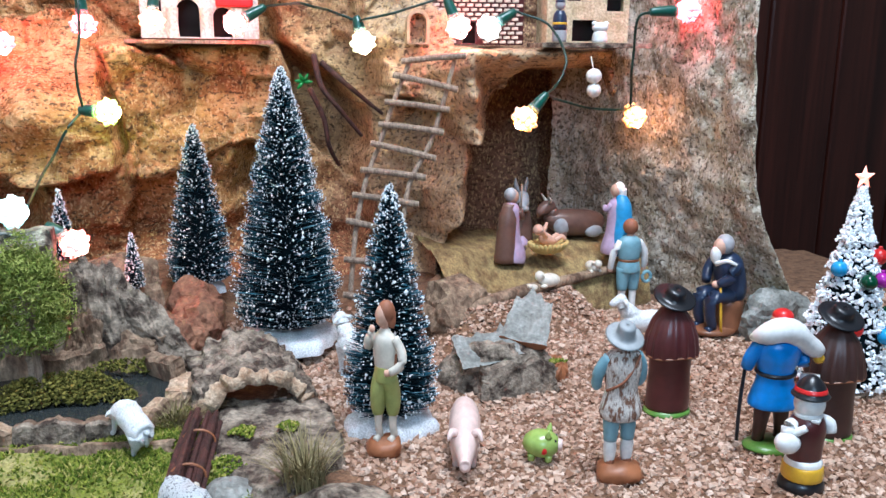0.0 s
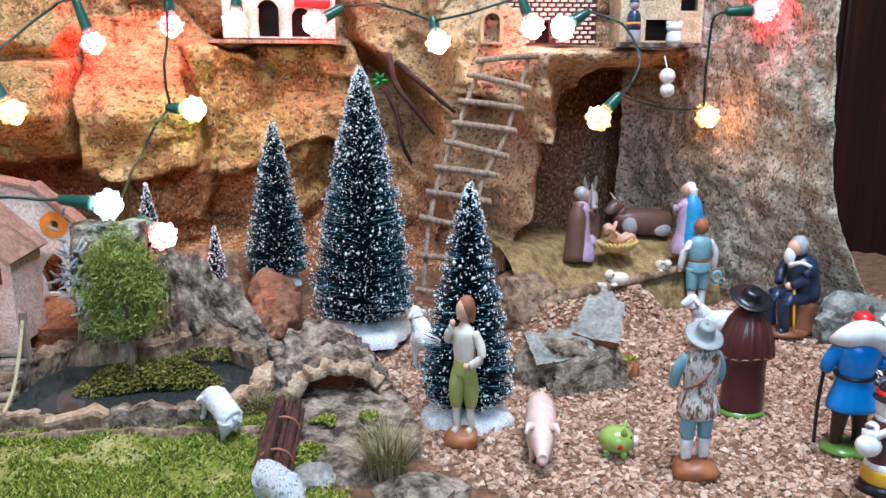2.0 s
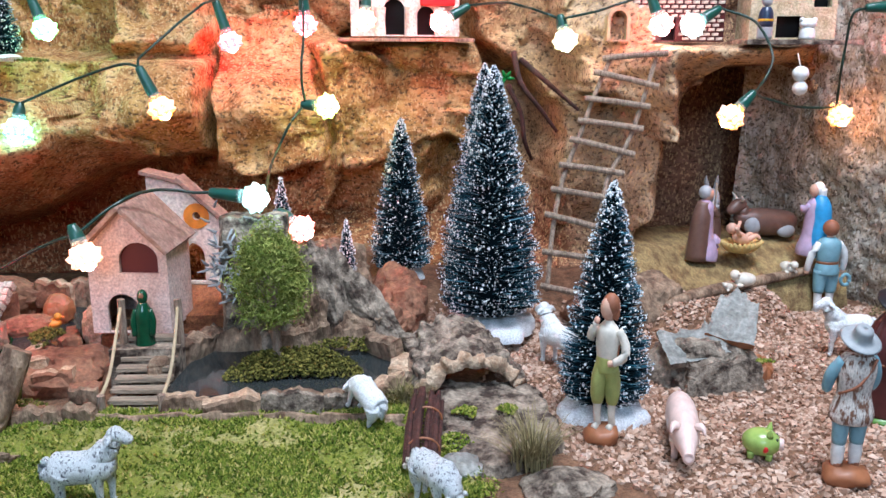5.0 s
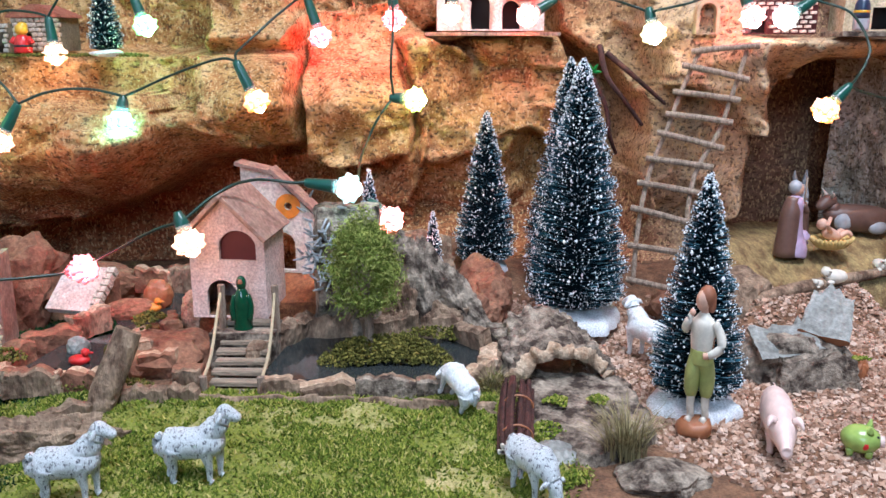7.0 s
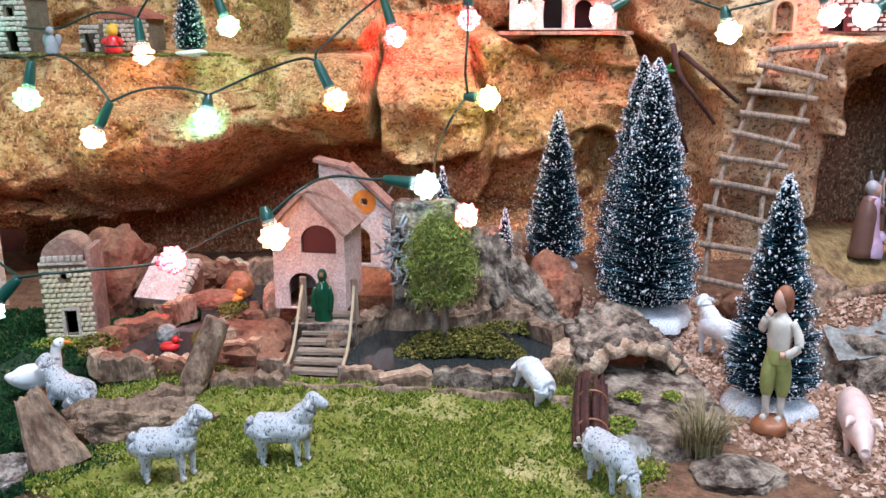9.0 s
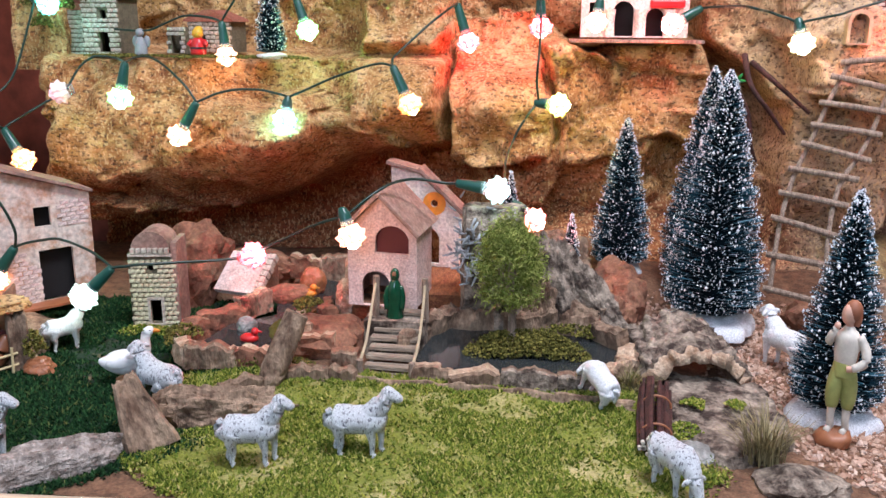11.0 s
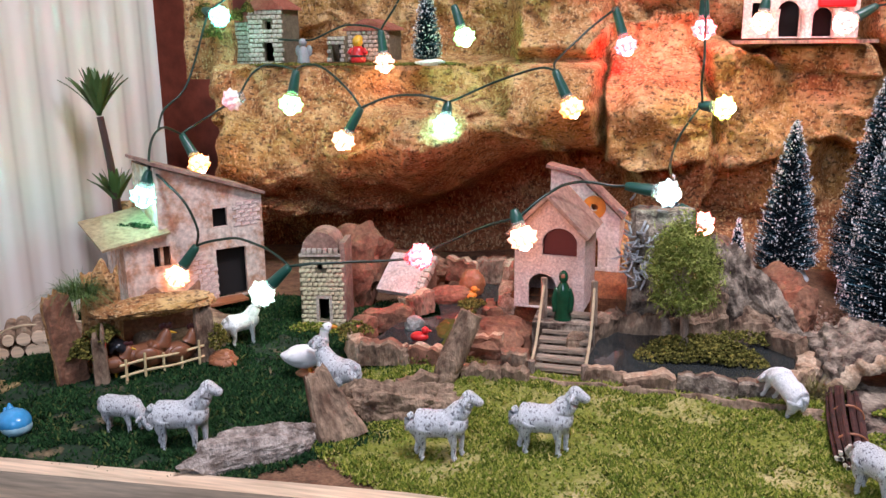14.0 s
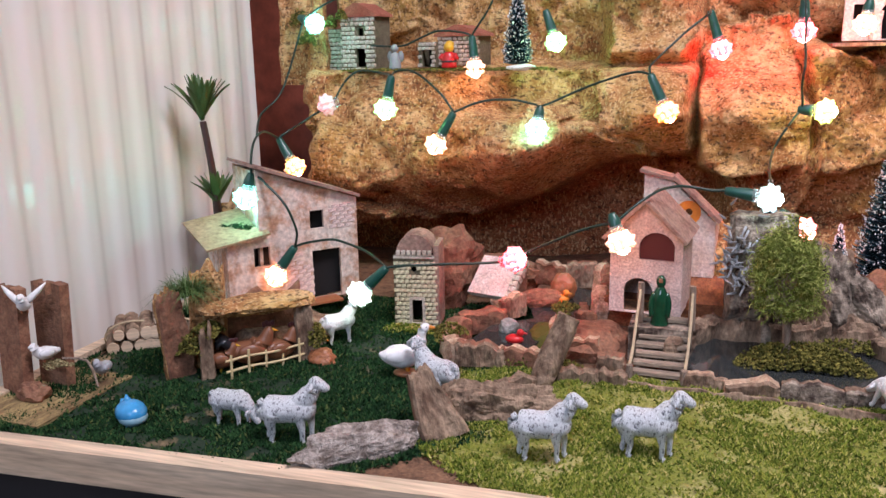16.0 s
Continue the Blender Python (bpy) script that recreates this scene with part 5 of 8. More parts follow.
def sitter_shape(bm):
    """Old man who sits on a stump with a stick; faces -x."""
    lump(bm, (-0.004, 0, 0.003), (0.034, 0.022, 0.007), 7, 0.12, 3, 1)
    tube(bm, [(0.010, 0, 0.002, 0.020), (0.010, 0, 0.018, 0.018), (0.010, 0, 0.036, 0.0175), (0.010, 0, 0.039, 0.012)], 1, 16)
    tube(bm, [(0.012, 0, 0.036, 0.015), (0.012, 0, 0.046, 0.0185), (0.010, 0, 0.064, 0.0175), (0.006, 0, 0.082, 0.015), (0.004, 0, 0.090, 0.007)], 0, 18)
    for s in (-1, 1):
        tube(bm, [(0.006, s * 0.009, 0.044, 0.0095), (-0.012, s * 0.010, 0.044, 0.0085), (-0.023, s * 0.010, 0.042, 0.007), (-0.022, s * 0.010, 0.022, 0.006), (-0.018, s * 0.010, 0.008, 0.005), (-0.026, s * 0.010, 0.006, 0.0045)], 0, 12)
        tube(bm, [(0.004, s * 0.016, 0.082, 0.007), (-0.004, s * 0.019, 0.068, 0.0065), (-0.014, s * 0.010, 0.058, 0.005)], 0, 12)
    tube(bm, [(-0.014, -0.003, 0.080, 0.003), (-0.010, -0.016, 0.086, 0.0022), (-0.002, -0.0225, 0.082, 0.002)], 3, 8)
    ball(bm, (-0.016, -0.008, 0.058), 0.0045, 2)
    ball(bm, (0.0, 0, 0.101), 0.0105, 4, (1, 1, 1.1))
    ball(bm, (-0.006, 0, 0.099), 0.009, 2, (0.9, 0.9, 1.05))
    ball(bm, (-0.012, 0, 0.090), 0.007, 3, (0.9, 0.9, 1.4))
    tube(bm, [(-0.014, -0.013, 0.062, 0.0016), (-0.012, -0.018, 0.004, 0.0016)], 5, 8)


figurine("seated_man_figurine", (0.598, 0.925, 0.006), 10, sitter_shape, ["navy", "brown", "skin", "white", "greyhair", "yellow"], "seated old man figurine in navy with a stick", "figurine", "painted figurines", 1.12)


# ---- the cave's family ----
def cave_floor():
    bm = bmesh.new()
    us, vs_ = 26, 16
    grid = []
    for j in range(vs_):
        row = []
        for i in range(us):
            u, v = i / (us - 1), j / (vs_ - 1)
            x = 0.27 + 0.31 * u
            y = (0.985 + 0.085 * u) * (1 - v) + 1.27 * v
            z = 0.046 + 0.03 * S(0, 0.5, v) + 0.004 * noise.noise((x * 40, y * 40, 0))
            row.append(bm.verts.new((x, y, z if 0 < j else 0.0)))
        grid.append(row)
    for a, b in zip(grid, grid[1:]):
        for i in range(us - 1):
            bm.faces.new((a[i], a[i + 1], b[i + 1], b[i]))
    ob = new("ground_cave", mesh_of("ground_cave", bm, "straw_mat"))
    tagged(ob, "straw-strewn raised floor of the cave", "ground", "", "structure")
    t = thing("edge_log", (0.28, 0.972, 0.043), 0, "thin bark-covered branch edging the cave floor", "branch")
    bm = bmesh.new()
    tube(bm, [(0, 0, 0, 0.008), (0.08, 0.035, 0.006, 0.0085), (0.17, 0.075, 0.008, 0.007), (0.25, 0.095, 0.016, 0.005)], seg=10, sub=5)
    part("bark", bm, "bark", t, smooth=True)


cave_floor()


def mary_shape(bm):
    tube(bm, [(0, 0, 0.0, 0.019), (0, 0, 0.010, 0.019), (0, 0, 0.03, 0.014), (0, 0, 0.055, 0.0125), (0, 0, 0.072, 0.0115), (0, 0, 0.08, 0.005)], 0, 18, flat=1.1)
    tube(bm, [(0.009, -0.001, 0.0, 0.0185), (0.010, -0.001, 0.02, 0.0165), (0.008, 0.0, 0.05, 0.0135), (0.006, 0.0, 0.07, 0.0125), (0.003, 0.001, 0.084, 0.006)], 1, 18)
    ball(bm, (-0.003, -0.002, 0.090), 0.008, 2, (1, 1, 1.15))
    ball(bm, (0.0005, 0.001, 0.0915), 0.0088, 3, (0.95, 1, 1.2))
    tube(bm, [(0.003, 0.002, 0.092, 0.008), (0.004, 0.002, 0.082, 0.007), (0.004, 0.002, 0.074, 0.006)], 3, 12)
    tube(bm, [(-0.006, -0.007, 0.070, 0.0045), (-0.014, -0.008, 0.062, 0.0042), (-0.018, -0.002, 0.066, 0.003)], 0, 10)


def joseph_shape(bm):
    tube(bm, [(0.003, -0.002, 0.0, 0.018), (0.004, -0.003, 0.012, 0.0165), (0.003, -0.002, 0.03, 0.011), (0.001, 0, 0.055, 0.011), (0, 0, 0.074, 0.011), (0, 0, 0.082, 0.005)], 0, 18)
    tube(bm, [(0.012, -0.008, 0.018, 0.007), (0.016, -0.010, 0.022, 0.009), (0.012, -0.008, 0.03, 0.006)], 0, 12)
    tube(bm, [(-0.008, 0.003, 0.0, 0.016), (-0.008, 0.003, 0.03, 0.0135), (-0.005, 0.002, 0.06, 0.0125), (-0.003, 0.001, 0.08, 0.008)], 1, 18)
    tube(bm, [(0.006, -0.008, 0.070, 0.005), (0.014, -0.010, 0.060, 0.0045), (0.017, -0.004, 0.070, 0.0035)], 1, 10)
    ball(bm, (0.002, -0.001, 0.090), 0.0085, 2, (1, 1, 1.1))
    ball(bm, (-0.0005, 0.001, 0.0925), 0.0092, 3, (1, 1, 1.05))
    ball(bm, (0.006, -0.003, 0.083), 0.005, 3)
    tube(bm, [(0.019, -0.004, 0.02, 0.0014), (0.021, -0.004, 0.104, 0.0014)], 4, 8)


def baby_shape(bm):
    for k in range(26):
        a = 2 * math.pi * k / 26
        tube(bm, [(0, 0, 0.004, 0.006), (0.02 * math.cos(a), 0.014 * math.sin(a), 0.008, 0.005), (0.031 * math.cos(a), 0.022 * math.sin(a), 0.017, 0.0018)], 1, 6, 2)
    tube(bm, [(0.010, -0.002, 0.016, 0.004), (0.002, 0, 0.019, 0.0075), (-0.008, 0.002, 0.024, 0.008), (-0.012, 0.003, 0.026, 0.004)], 0, 12)
    ball(bm, (-0.013, 0.006, 0.034), 0.0078, 0)
    for s in (-1, 1):
        tube(bm, [(-0.008, s * 0.005, 0.026, 0.0036), (-0.008 + s * 0.012, s * 0.014, 0.034, 0.003), (-0.008 + s * 0.017, s * 0.017, 0.040, 0.0022)], 0, 8)
        tube(bm, [(0.008, s * 0.004, 0.018, 0.004), (0.018, s * 0.006, 0.024, 0.0034), (0.024, s * 0.007, 0.019, 0.0028)], 0, 8)


def ox_shape(bm):
    """A lying ox; looks along -x."""
    tube(bm, [(0.050, 0, 0.020, 0.004), (0.044, 0, 0.022, 0.016), (0.02, 0, 0.024, 0.020), (-0.01, 0, 0.026, 0.020), (-0.03, 0, 0.032, 0.014), (-0.036, 0, 0.038, 0.009)], 0, 16)
    tube(bm, [(-0.030, 0, 0.050, 0.008), (-0.040, -0.002, 0.050, 0.010), (-0.052, -0.006, 0.043, 0.007), (-0.056, -0.007, 0.040, 0.003)], 0, 14)
    tube(bm, [(-0.026, 0, 0.034, 0.012), (-0.034, 0, 0.045, 0.010)], 0, 14)
    ball(bm, (-0.020, -0.014, 0.022), 0.012, 1, (1.1, 0.6, 1.1))
    for s in (-1, 1):
        tube(bm, [(-0.038, s * 0.006, 0.057, 0.0025), (-0.038, s * 0.014, 0.061, 0.002), (-0.042, s * 0.017, 0.067, 0.0006)], 2, 8)
        tube(bm, [(-0.014, s * 0.014, 0.012, 0.006), (-0.03, s * 0.017, 0.006, 0.005), (-0.016, s * 0.018, 0.004, 0.004)], 0, 10)
    ball(bm, (0.030, -0.016, 0.014), 0.011, 1, (1.3, 0.6, 0.9))


def donkey_shape(bm):
    tube(bm, [(0.0, 0.0, 0.0, 0.016), (0, 0, 0.03, 0.014), (-0.002, 0, 0.055, 0.010), (-0.004, -0.004, 0.07, 0.009)], 0, 14)
    tube(bm, [(-0.002, 0, 0.074, 0.005), (-0.006, -0.006, 0.070, 0.009), (-0.012, -0.018, 0.058, 0.007), (-0.014, -0.022, 0.052, 0.005)], 1, 12)
    for s in (-1, 1):
        tube(bm, [(s * 0.006 - 0.004, 0, 0.076, 0.003), (s * 0.010 - 0.004, 0.001, 0.088, 0.0032), (s * 0.011 - 0.004, 0.001, 0.098, 0.0006)], 1, 8)


def lamb_shape(bm):
    ball(bm, (0, 0, 0.008), 0.009, 0, (1.5, 1, 0.9), 12)
    ball(bm, (-0.012, -0.002, 0.014), 0.0058, 0)
    for s in (-1, 1):
        ball(bm, (-0.010, s * 0.005, 0.016), 0.0025, 0, (1, 1.6, 0.8), 8)
        ball(bm, (-0.008, s * 0.007, 0.003), 0.003, 0, (1.6, 1, 0.8), 8)


figurine("mary_figurine", (0.527, 1.085, 0.074), -45, mary_shape, ["lilac", "robeblue", "skin", "white"], "kneeling figurine in a pale robe and blue mantle", "figurine", "nativity figurines", 1.0)
figurine("joseph_figurine", (0.371, 1.088, 0.070), 42, joseph_shape, ["lilac", "oxbrown", "skin", "greyhair", "stick"], "kneeling bearded figurine in a brown cloak with staff", "figurine", "nativity figurines", 1.0)
figurine("baby_figurine", (0.425, 1.085, 0.078), 15, baby_shape, ["skin", "straw"], "infant figurine with raised arms on a straw bed", "figurine", "nativity figurines")
figurine("ox_figurine", (0.493, 1.17, 0.078), 0, ox_shape, ["oxbrown", "greyhair", "cream"], "lying brown and white ox figurine in the cave", "ox figurine", "nativity figurines", 1.0)
figurine("donkey_figurine", (0.424, 1.19, 0.072), 20, donkey_shape, ["oxbrown", "greyhair"], "grey-brown donkey figurine in the dark of the cave", "donkey figurine", "nativity figurines", 1.0)
figurine("lamb_figurine", (0.402, 1.018, 0.050), 0, lamb_shape, ["cream"], "small lying cream lamb figurine by the branch", "lamb figurine", "nativity figurines", 1.15)
figurine("lamb_figurine", (0.376, 1.008, 0.048), 30, lamb_shape, ["cream"], "small lying cream lamb figurine by the branch", "lamb figurine", "nativity figurines", 0.6)
figurine("lamb_figurine", (0.482, 1.062, 0.055), 100, lamb_shape, ["cream"], "small sitting cream lamb figurine by the branch", "lamb figurine", "nativity figurines", 0.95)


# ---- stones, bark and water ----
def rock(name, at, size, seed, material, label, rz=0.0, rough=0.3, rx=0.0, ry=0.0, cuts=4, category="rock", group=""):
    t = bmesh.new()
    lump(t, (0, 0, 0), size, seed, rough, cuts)
    ob = new(name, mesh_of(name, t, material, False))
    ob.matrix_world = pose(*at, rx, ry, rz)
    return tagged(ob, label, category, group)


def shard(name, at, rx, ry, rz, w, h, d, seed, material, label, taper=0.7, group="", inner=None, jag=1.0):
    """A split piece of bark or slate with a ragged outline, standing on its lower edge."""
    rng = np.random.default_rng(seed)
    bm = bmesh.new()
    n, m = 14, 12
    faces = {}
    for side in (0, 1):
        g = []
        for j in range(m + 1):
            v = j / m
            row = []
            for i in range(n + 1):
                u = i / n
                half = 0.5 * w * (1 - (1 - taper) * v) * (1 + 0.10 * noise.noise((v * 5, seed, 2.0 * (u > 0.5))))
                x = (u * 2 - 1) * half
                top = h * (1 + jag * (0.26 * noise.noise((u * 4.5, seed * 1.7, 0)) + 0.06 * noise.noise((u * 13, seed, 4))))
                z = v * top
                k = noise.fractal(Vector((x * 45, z * 28, seed + side * 3)), 0.8, 2.1, 3)
                rim = min(u, 1 - u, v + 0.25, 1 - v) * 6
                y = (1 if side else -1) * d * 0.5 * min(1, 0.55 + rim) + k * d * 0.22 + 0.10 * w * math.cos((u - 0.5) * 2.6)
                row.append(bm.verts.new((x, y, z)))
            g.append(row)
        faces[side] = g
    a, b = faces[0], faces[1]
    for j in range(m):
        for i in range(n):
            bm.faces.new((a[j][i], a[j][i + 1], a[j + 1][i + 1], a[j + 1][i]))
            bm.faces.new((b[j][i + 1], b[j][i], b[j + 1][i], b[j + 1][i + 1])).material_index = 1 if inner else 0
    rim = [(0, i) for i in range(n)] + [(j, n) for j in range(m)] + [(m, i) for i in range(n, 0, -1)] + [(j, 0) for j in range(m, 0, -1)]
    for (j, i), (q, p) in zip(rim, rim[1:] + rim[:1]):
        bm.faces.new((a[q][p], a[j][i], b[j][i], b[q][p])).material_index = 1 if inner else 0
    ob = new(name, mesh_of(name, bm, [material, inner] if inner else material, False))
    ob.matrix_world = pose(*at, rx, ry, rz)
    return tagged(ob, label, "bark" if "bark" in name else "stone", group)


def moss_clump(at, r, count, material, label, seed, h=0.5, name="moss_clump"):
    rng = np.random.default_rng(seed)
    vs, fs = [], []
    octa = np.array([(1, 0, 0), (0, 1, 0), (-1, 0, 0), (0, -1, 0), (0, 0, 1), (0, 0, -1)], float)
    of = [(0, 1, 4), (1, 2, 4), (2, 3, 4), (3, 0, 4), (1, 0, 5), (2, 1, 5), (3, 2, 5), (0, 3, 5)]
    rx, ry = r if isinstance(r, tuple) else (r, r)
    for i in range(count):
        a, q = rng.random() * 6.283, math.sqrt(rng.random())
        q *= 0.8 + 0.2 * math.sin(3 * a + seed)
        z = h * min(rx, ry) * (1 - q * q) * rng.uniform(0.2, 1)
        p = octa * rng.uniform(0.0009, 0.0021) + rng.normal(0, 0.0005, (6, 3)) + (rx * q * math.cos(a), ry * q * math.sin(a), z + 0.001)
        b = len(vs)
        vs.extend(map(tuple, p))
        fs.extend(tuple(b + k for k in f) for f in of)
    ob = new(name, raw(name, vs, fs, material))
    ob.location = at
    return tagged(ob, label, "moss", "", "stuff")


def tuft(at, r, h, count, material, label, seed, name="dry_grass_tuft", droop=0.4):
    rng = np.random.default_rng(seed)
    vs, fs = [], []
    for i in range(count):
        a, q = rng.random() * 6.283, rng.random()
        x, y = r * 0.5 * q * math.cos(a), r * 0.5 * q * math.sin(a)
        b = a + rng.normal(0, 0.8)
        L = h * rng.uniform(0.5, 1.1)
        s = rng.uniform(0.2, 1.0)
        w = np.array((-math.sin(b), math.cos(b), 0)) * 0.0006
        pts = [np.array((x + r * s * u * u * math.cos(b), y + r * s * u * u * math.sin(b), L * (u - droop * s * u * u))) for u in (0, 0.35, 0.7, 1.0)]
        k = len(vs)
        for j, p in enumerate(pts):
            vs += [tuple(p - w * (1 - 0.25 * j)), tuple(p + w * (1 - 0.25 * j))]
        fs += [(k + 2 * j, k + 2 * j + 1, k + 2 * j + 3, k + 2 * j + 2) for j in range(3)]
    ob = new(name, raw(name, vs, fs, material))
    ob.location = at
    return tagged(ob, label, "grass", "", "stuff")


def sheet_of_water(name, outline, z, label):
    bm = bmesh.new()
    slab(bm, outline, z - 0.004, z)
    return tagged(new(name, mesh_of(name, bm, "water", False)), label, "water", "", "structure")


# pond with its wall of bark pieces
sheet_of_water("water_pond", [(-0.285, 0.79), (-0.26, 0.772), (-0.09, 0.775), (-0.05, 0.83), (-0.06, 0.87), (-0.10, 0.9), (-0.27, 0.905)], 0.026, "still dark water of the pond")
for k, (x, y, rz, w, h, d, m) in enumerate(((-0.264, 0.768, -4, 0.046, 0.022, 0.020, "bark"), (-0.216, 0.759, 5, 0.056, 0.024, 0.020, "bark"), (-0.160, 0.757, -2, 0.062, 0.027, 0.018, "bark_grey"), (-0.106, 0.762, 8, 0.054, 0.024, 0.020, "bark_grey"),
                                           (-0.066, 0.787, 50, 0.052, 0.024, 0.020, "bark"), (-0.050, 0.83, 80, 0.054, 0.028, 0.022, "bark"), (-0.066, 0.870, 130, 0.054, 0.032, 0.016, "bark"), (-0.105, 0.900, 178, 0.050, 0.033, 0.016, "bark_grey"),
                                           (-0.162, 0.905, 182, 0.070, 0.036, 0.022, "bark_grey"), (-0.226, 0.905, 180, 0.064, 0.034, 0.018, "bark"), (-0.278, 0.888, 235, 0.056, 0.034, 0.022, "bark_red"), (-0.300, 0.842, 265, 0.056, 0.028, 0.016, "bark"))):
    shard("bark_piece", (x, y, 0.006 if y < 0.84 else 0.018), (-6, 5, -9, 3)[k % 4], (4, -3, 2)[k % 3], rz, w, h, d, 20 + k, m, "upright piece of bark in the pond's low wall", 0.95, "pond wall", "bark_pale" if k in (0, 1, 4, 5) else "bark")
for k, (x, y, rz, w) in enumerate(((-0.375, 0.748, -4, 0.10), (-0.275, 0.742, -3, 0.10), (-0.18, 0.735, -5, 0.095), (-0.095, 0.727, -4, 0.08))):
    shard("bark_strip", (x, y, 0.006), -20, 0, rz, w, 0.015, 0.009, 140 + k, "bark", "long low strip of brown bark across the lawn", 0.98, "bark strips")
moss_clump((-0.165, 0.832, 0.025), (0.078, 0.044), 2800, "moss", "olive moss island in the pond", 3, 0.55)
moss_clump((-0.06, 0.79, 0.008), (0.035, 0.045), 700, "moss", "olive moss beside the pond wall", 4, 0.4)
tuft((-0.055, 0.775, 0.01), 0.03, 0.03, 160, "hay", "dry grass beside the pond wall", 31)


def foam_tree():
    t = thing("model_tree", (-0.182, 0.838, 0.026), 0, "round green foam model tree with a brown trunk", "tree")
    bm = bmesh.new()
    tube(bm, [(0, 0, 0, 0.006), (0.001, 0, 0.03, 0.0048), (-0.002, 0.001, 0.06, 0.004), (-0.003, 0, 0.10, 0.002)], seg=10)
    for k in range(7):
        a = k * 0.9
        tube(bm, [(0, 0, 0.045 + 0.006 * k, 0.0028), (0.018 * math.cos(a), 0.018 * math.sin(a), 0.06 + 0.009 * k, 0.0014)], seg=6)
    part("trunk", bm, "stick", t)
    rng = np.random.default_rng(8)
    vs, fs = [], []
    # curled foam fibres in ragged clumps
    for i in range(150):
        c = rng.normal(0, 1, 3)
        c /= np.linalg.norm(c)
        q = rng.uniform(0.35, 1.0) ** 0.5
        z = 0.098 + 0.056 * c[2] * q + rng.normal(0, 0.003)
        wid = 0.038 * (1.05 - 0.30 * S(0.07, 0.155, z)) * rng.uniform(0.82, 1.06)
        mid = np.array((wid * c[0] * q - 0.003, wid * c[1] * q, z))
        for j in range(62):
            p = mid + rng.normal(0, 0.0052, 3)
            d = rng.normal(0, 1, 3) + 0.4 * c
            d /= np.linalg.norm(d)
            w = np.cross(d, rng.normal(0, 1, 3))
            w = w / (np.linalg.norm(w) + 1e-6) * 0.00055
            L = rng.uniform(0.003, 0.0075)
            e = p + d * L * 0.5 + rng.normal(0, 0.0007, 3)
            f = p + d * L + rng.normal(0, 0.0016, 3)
            k = len(vs)
            vs += [tuple(p - w), tuple(p + w), tuple(e + w), tuple(e - w), tuple(f)]
            fs += [(k, k + 1, k + 2, k + 3), (k + 3, k + 2, k + 4)]
    ob = new("crown", raw("crown", vs, fs, "treefoam"))
    ob.parent = t
    return t


foam_tree()


def bark_bridge():
    """A half pipe of thick bark."""
    t = thing("bark_bridge", (0.018, 0.79, 0.0), 9, "curved half-pipe of rough bark lying like a bridge", "bark")
    bm = bmesh.new()
    n, m = 72, 36
    rings = []
    for side in (0, 1):
        g = []
        for j in range(m + 1):
            v = j / m
            y = 0.108 * v + 0.008 * noise.noise((v * 3, 7, 0))
            row = []
            for i in range(n + 1):
                a = math.pi * i / n
                p = Vector((math.cos(a), v * 3, math.sin(a)))
                r = 1 + 0.05 * noise.fractal(p * 2.5, 0.8, 2.0, 3)
                R = (0.063 if side else 0.047) * r
                if side:
                    R += 0.007 * noise.fractal(Vector((a * 5, v * 5, 2)), 0.6, 2.1, 4) - 0.006 * (noise.voronoi(Vector((a * 5, v * 3.5, 1)))[0][0] - 0.3)
                yy = y + (0.012 * noise.noise((a * 3.0, 2, 3)) + 0.0025 * noise.noise((a * 9, 5, 3))) * (1 - v) ** 3 + (0.006 if side else -0.004) * (1 - v) ** 8
                row.append(bm.verts.new((R * math.cos(a), yy, R * 0.86 * math.sin(a) + 0.006 * v)))
            g.append(row)
        rings.append(g)
    a, b = rings
    for j in range(m):
        for i in range(n):
            bm.faces.new((a[j][i + 1], a[j][i], a[j + 1][i], a[j + 1][i + 1])).material_index = 1
            bm.faces.new((b[j][i], b[j][i + 1], b[j + 1][i + 1], b[j + 1][i]))
    for j in (0, m):
        for i in range(n):
            bm.faces.new((a[j][i], a[j][i + 1], b[j][i + 1], b[j][i])).material_index = 1
    for i in (0, n):
        for j in range(m):
            bm.faces.new((a[j][i], b[j][i], b[j + 1][i], a[j + 1][i]))
    part("bark", bm, ["bark_grey", "bark_pale"], t, smooth=True)


bark_bridge()


def ragged_sheet(name, outline, h, seed, material, label, slope=0.0):
    """A flat sheet of bark or stone with a broken outline and a furrowed top."""
    xs = np.arange(min(p[0] for p in outline) - 0.01, max(p[0] for p in outline) + 0.01, 0.0022)
    ys = np.arange(min(p[1] for p in outline) - 0.01, max(p[1] for p in outline) + 0.01, 0.0022)
    y0 = min(p[1] for p in outline)
    vs, fs, ids = [], [], {}
    for j, y in enumerate(ys):
        for i, x in enumerate(xs):
            inside = 1.0
            for a, b in zip(outline, outline[1:] + outline[:1]):
                ex, ey = b[0] - a[0], b[1] - a[1]
                inside = min(inside, (ex * (y - a[1]) - ey * (x - a[0])) / math.hypot(ex, ey))
            inside += 0.008 * noise.fractal(Vector((x * 45, y * 45, seed)), 0.8, 2.0, 3)
            if inside > -0.004:
                k = noise.fractal(Vector((x * 60, y * 38, seed + 4)), 0.7, 2.0, 4)
                ids[i, j] = len(vs)
                vs.append((x, y, (h + slope * (y - y0) + 0.0022 * k) * S(-0.002, 0.005, inside) - 0.002))
    for (i, j), a in ids.items():
        if (i + 1, j) in ids and (i, j + 1) in ids and (i + 1, j + 1) in ids:
            fs.append((a, ids[i + 1, j], ids[i + 1, j + 1], ids[i, j + 1]))
    return tagged(new(name, raw(name, vs, fs, material)), label, "bark")


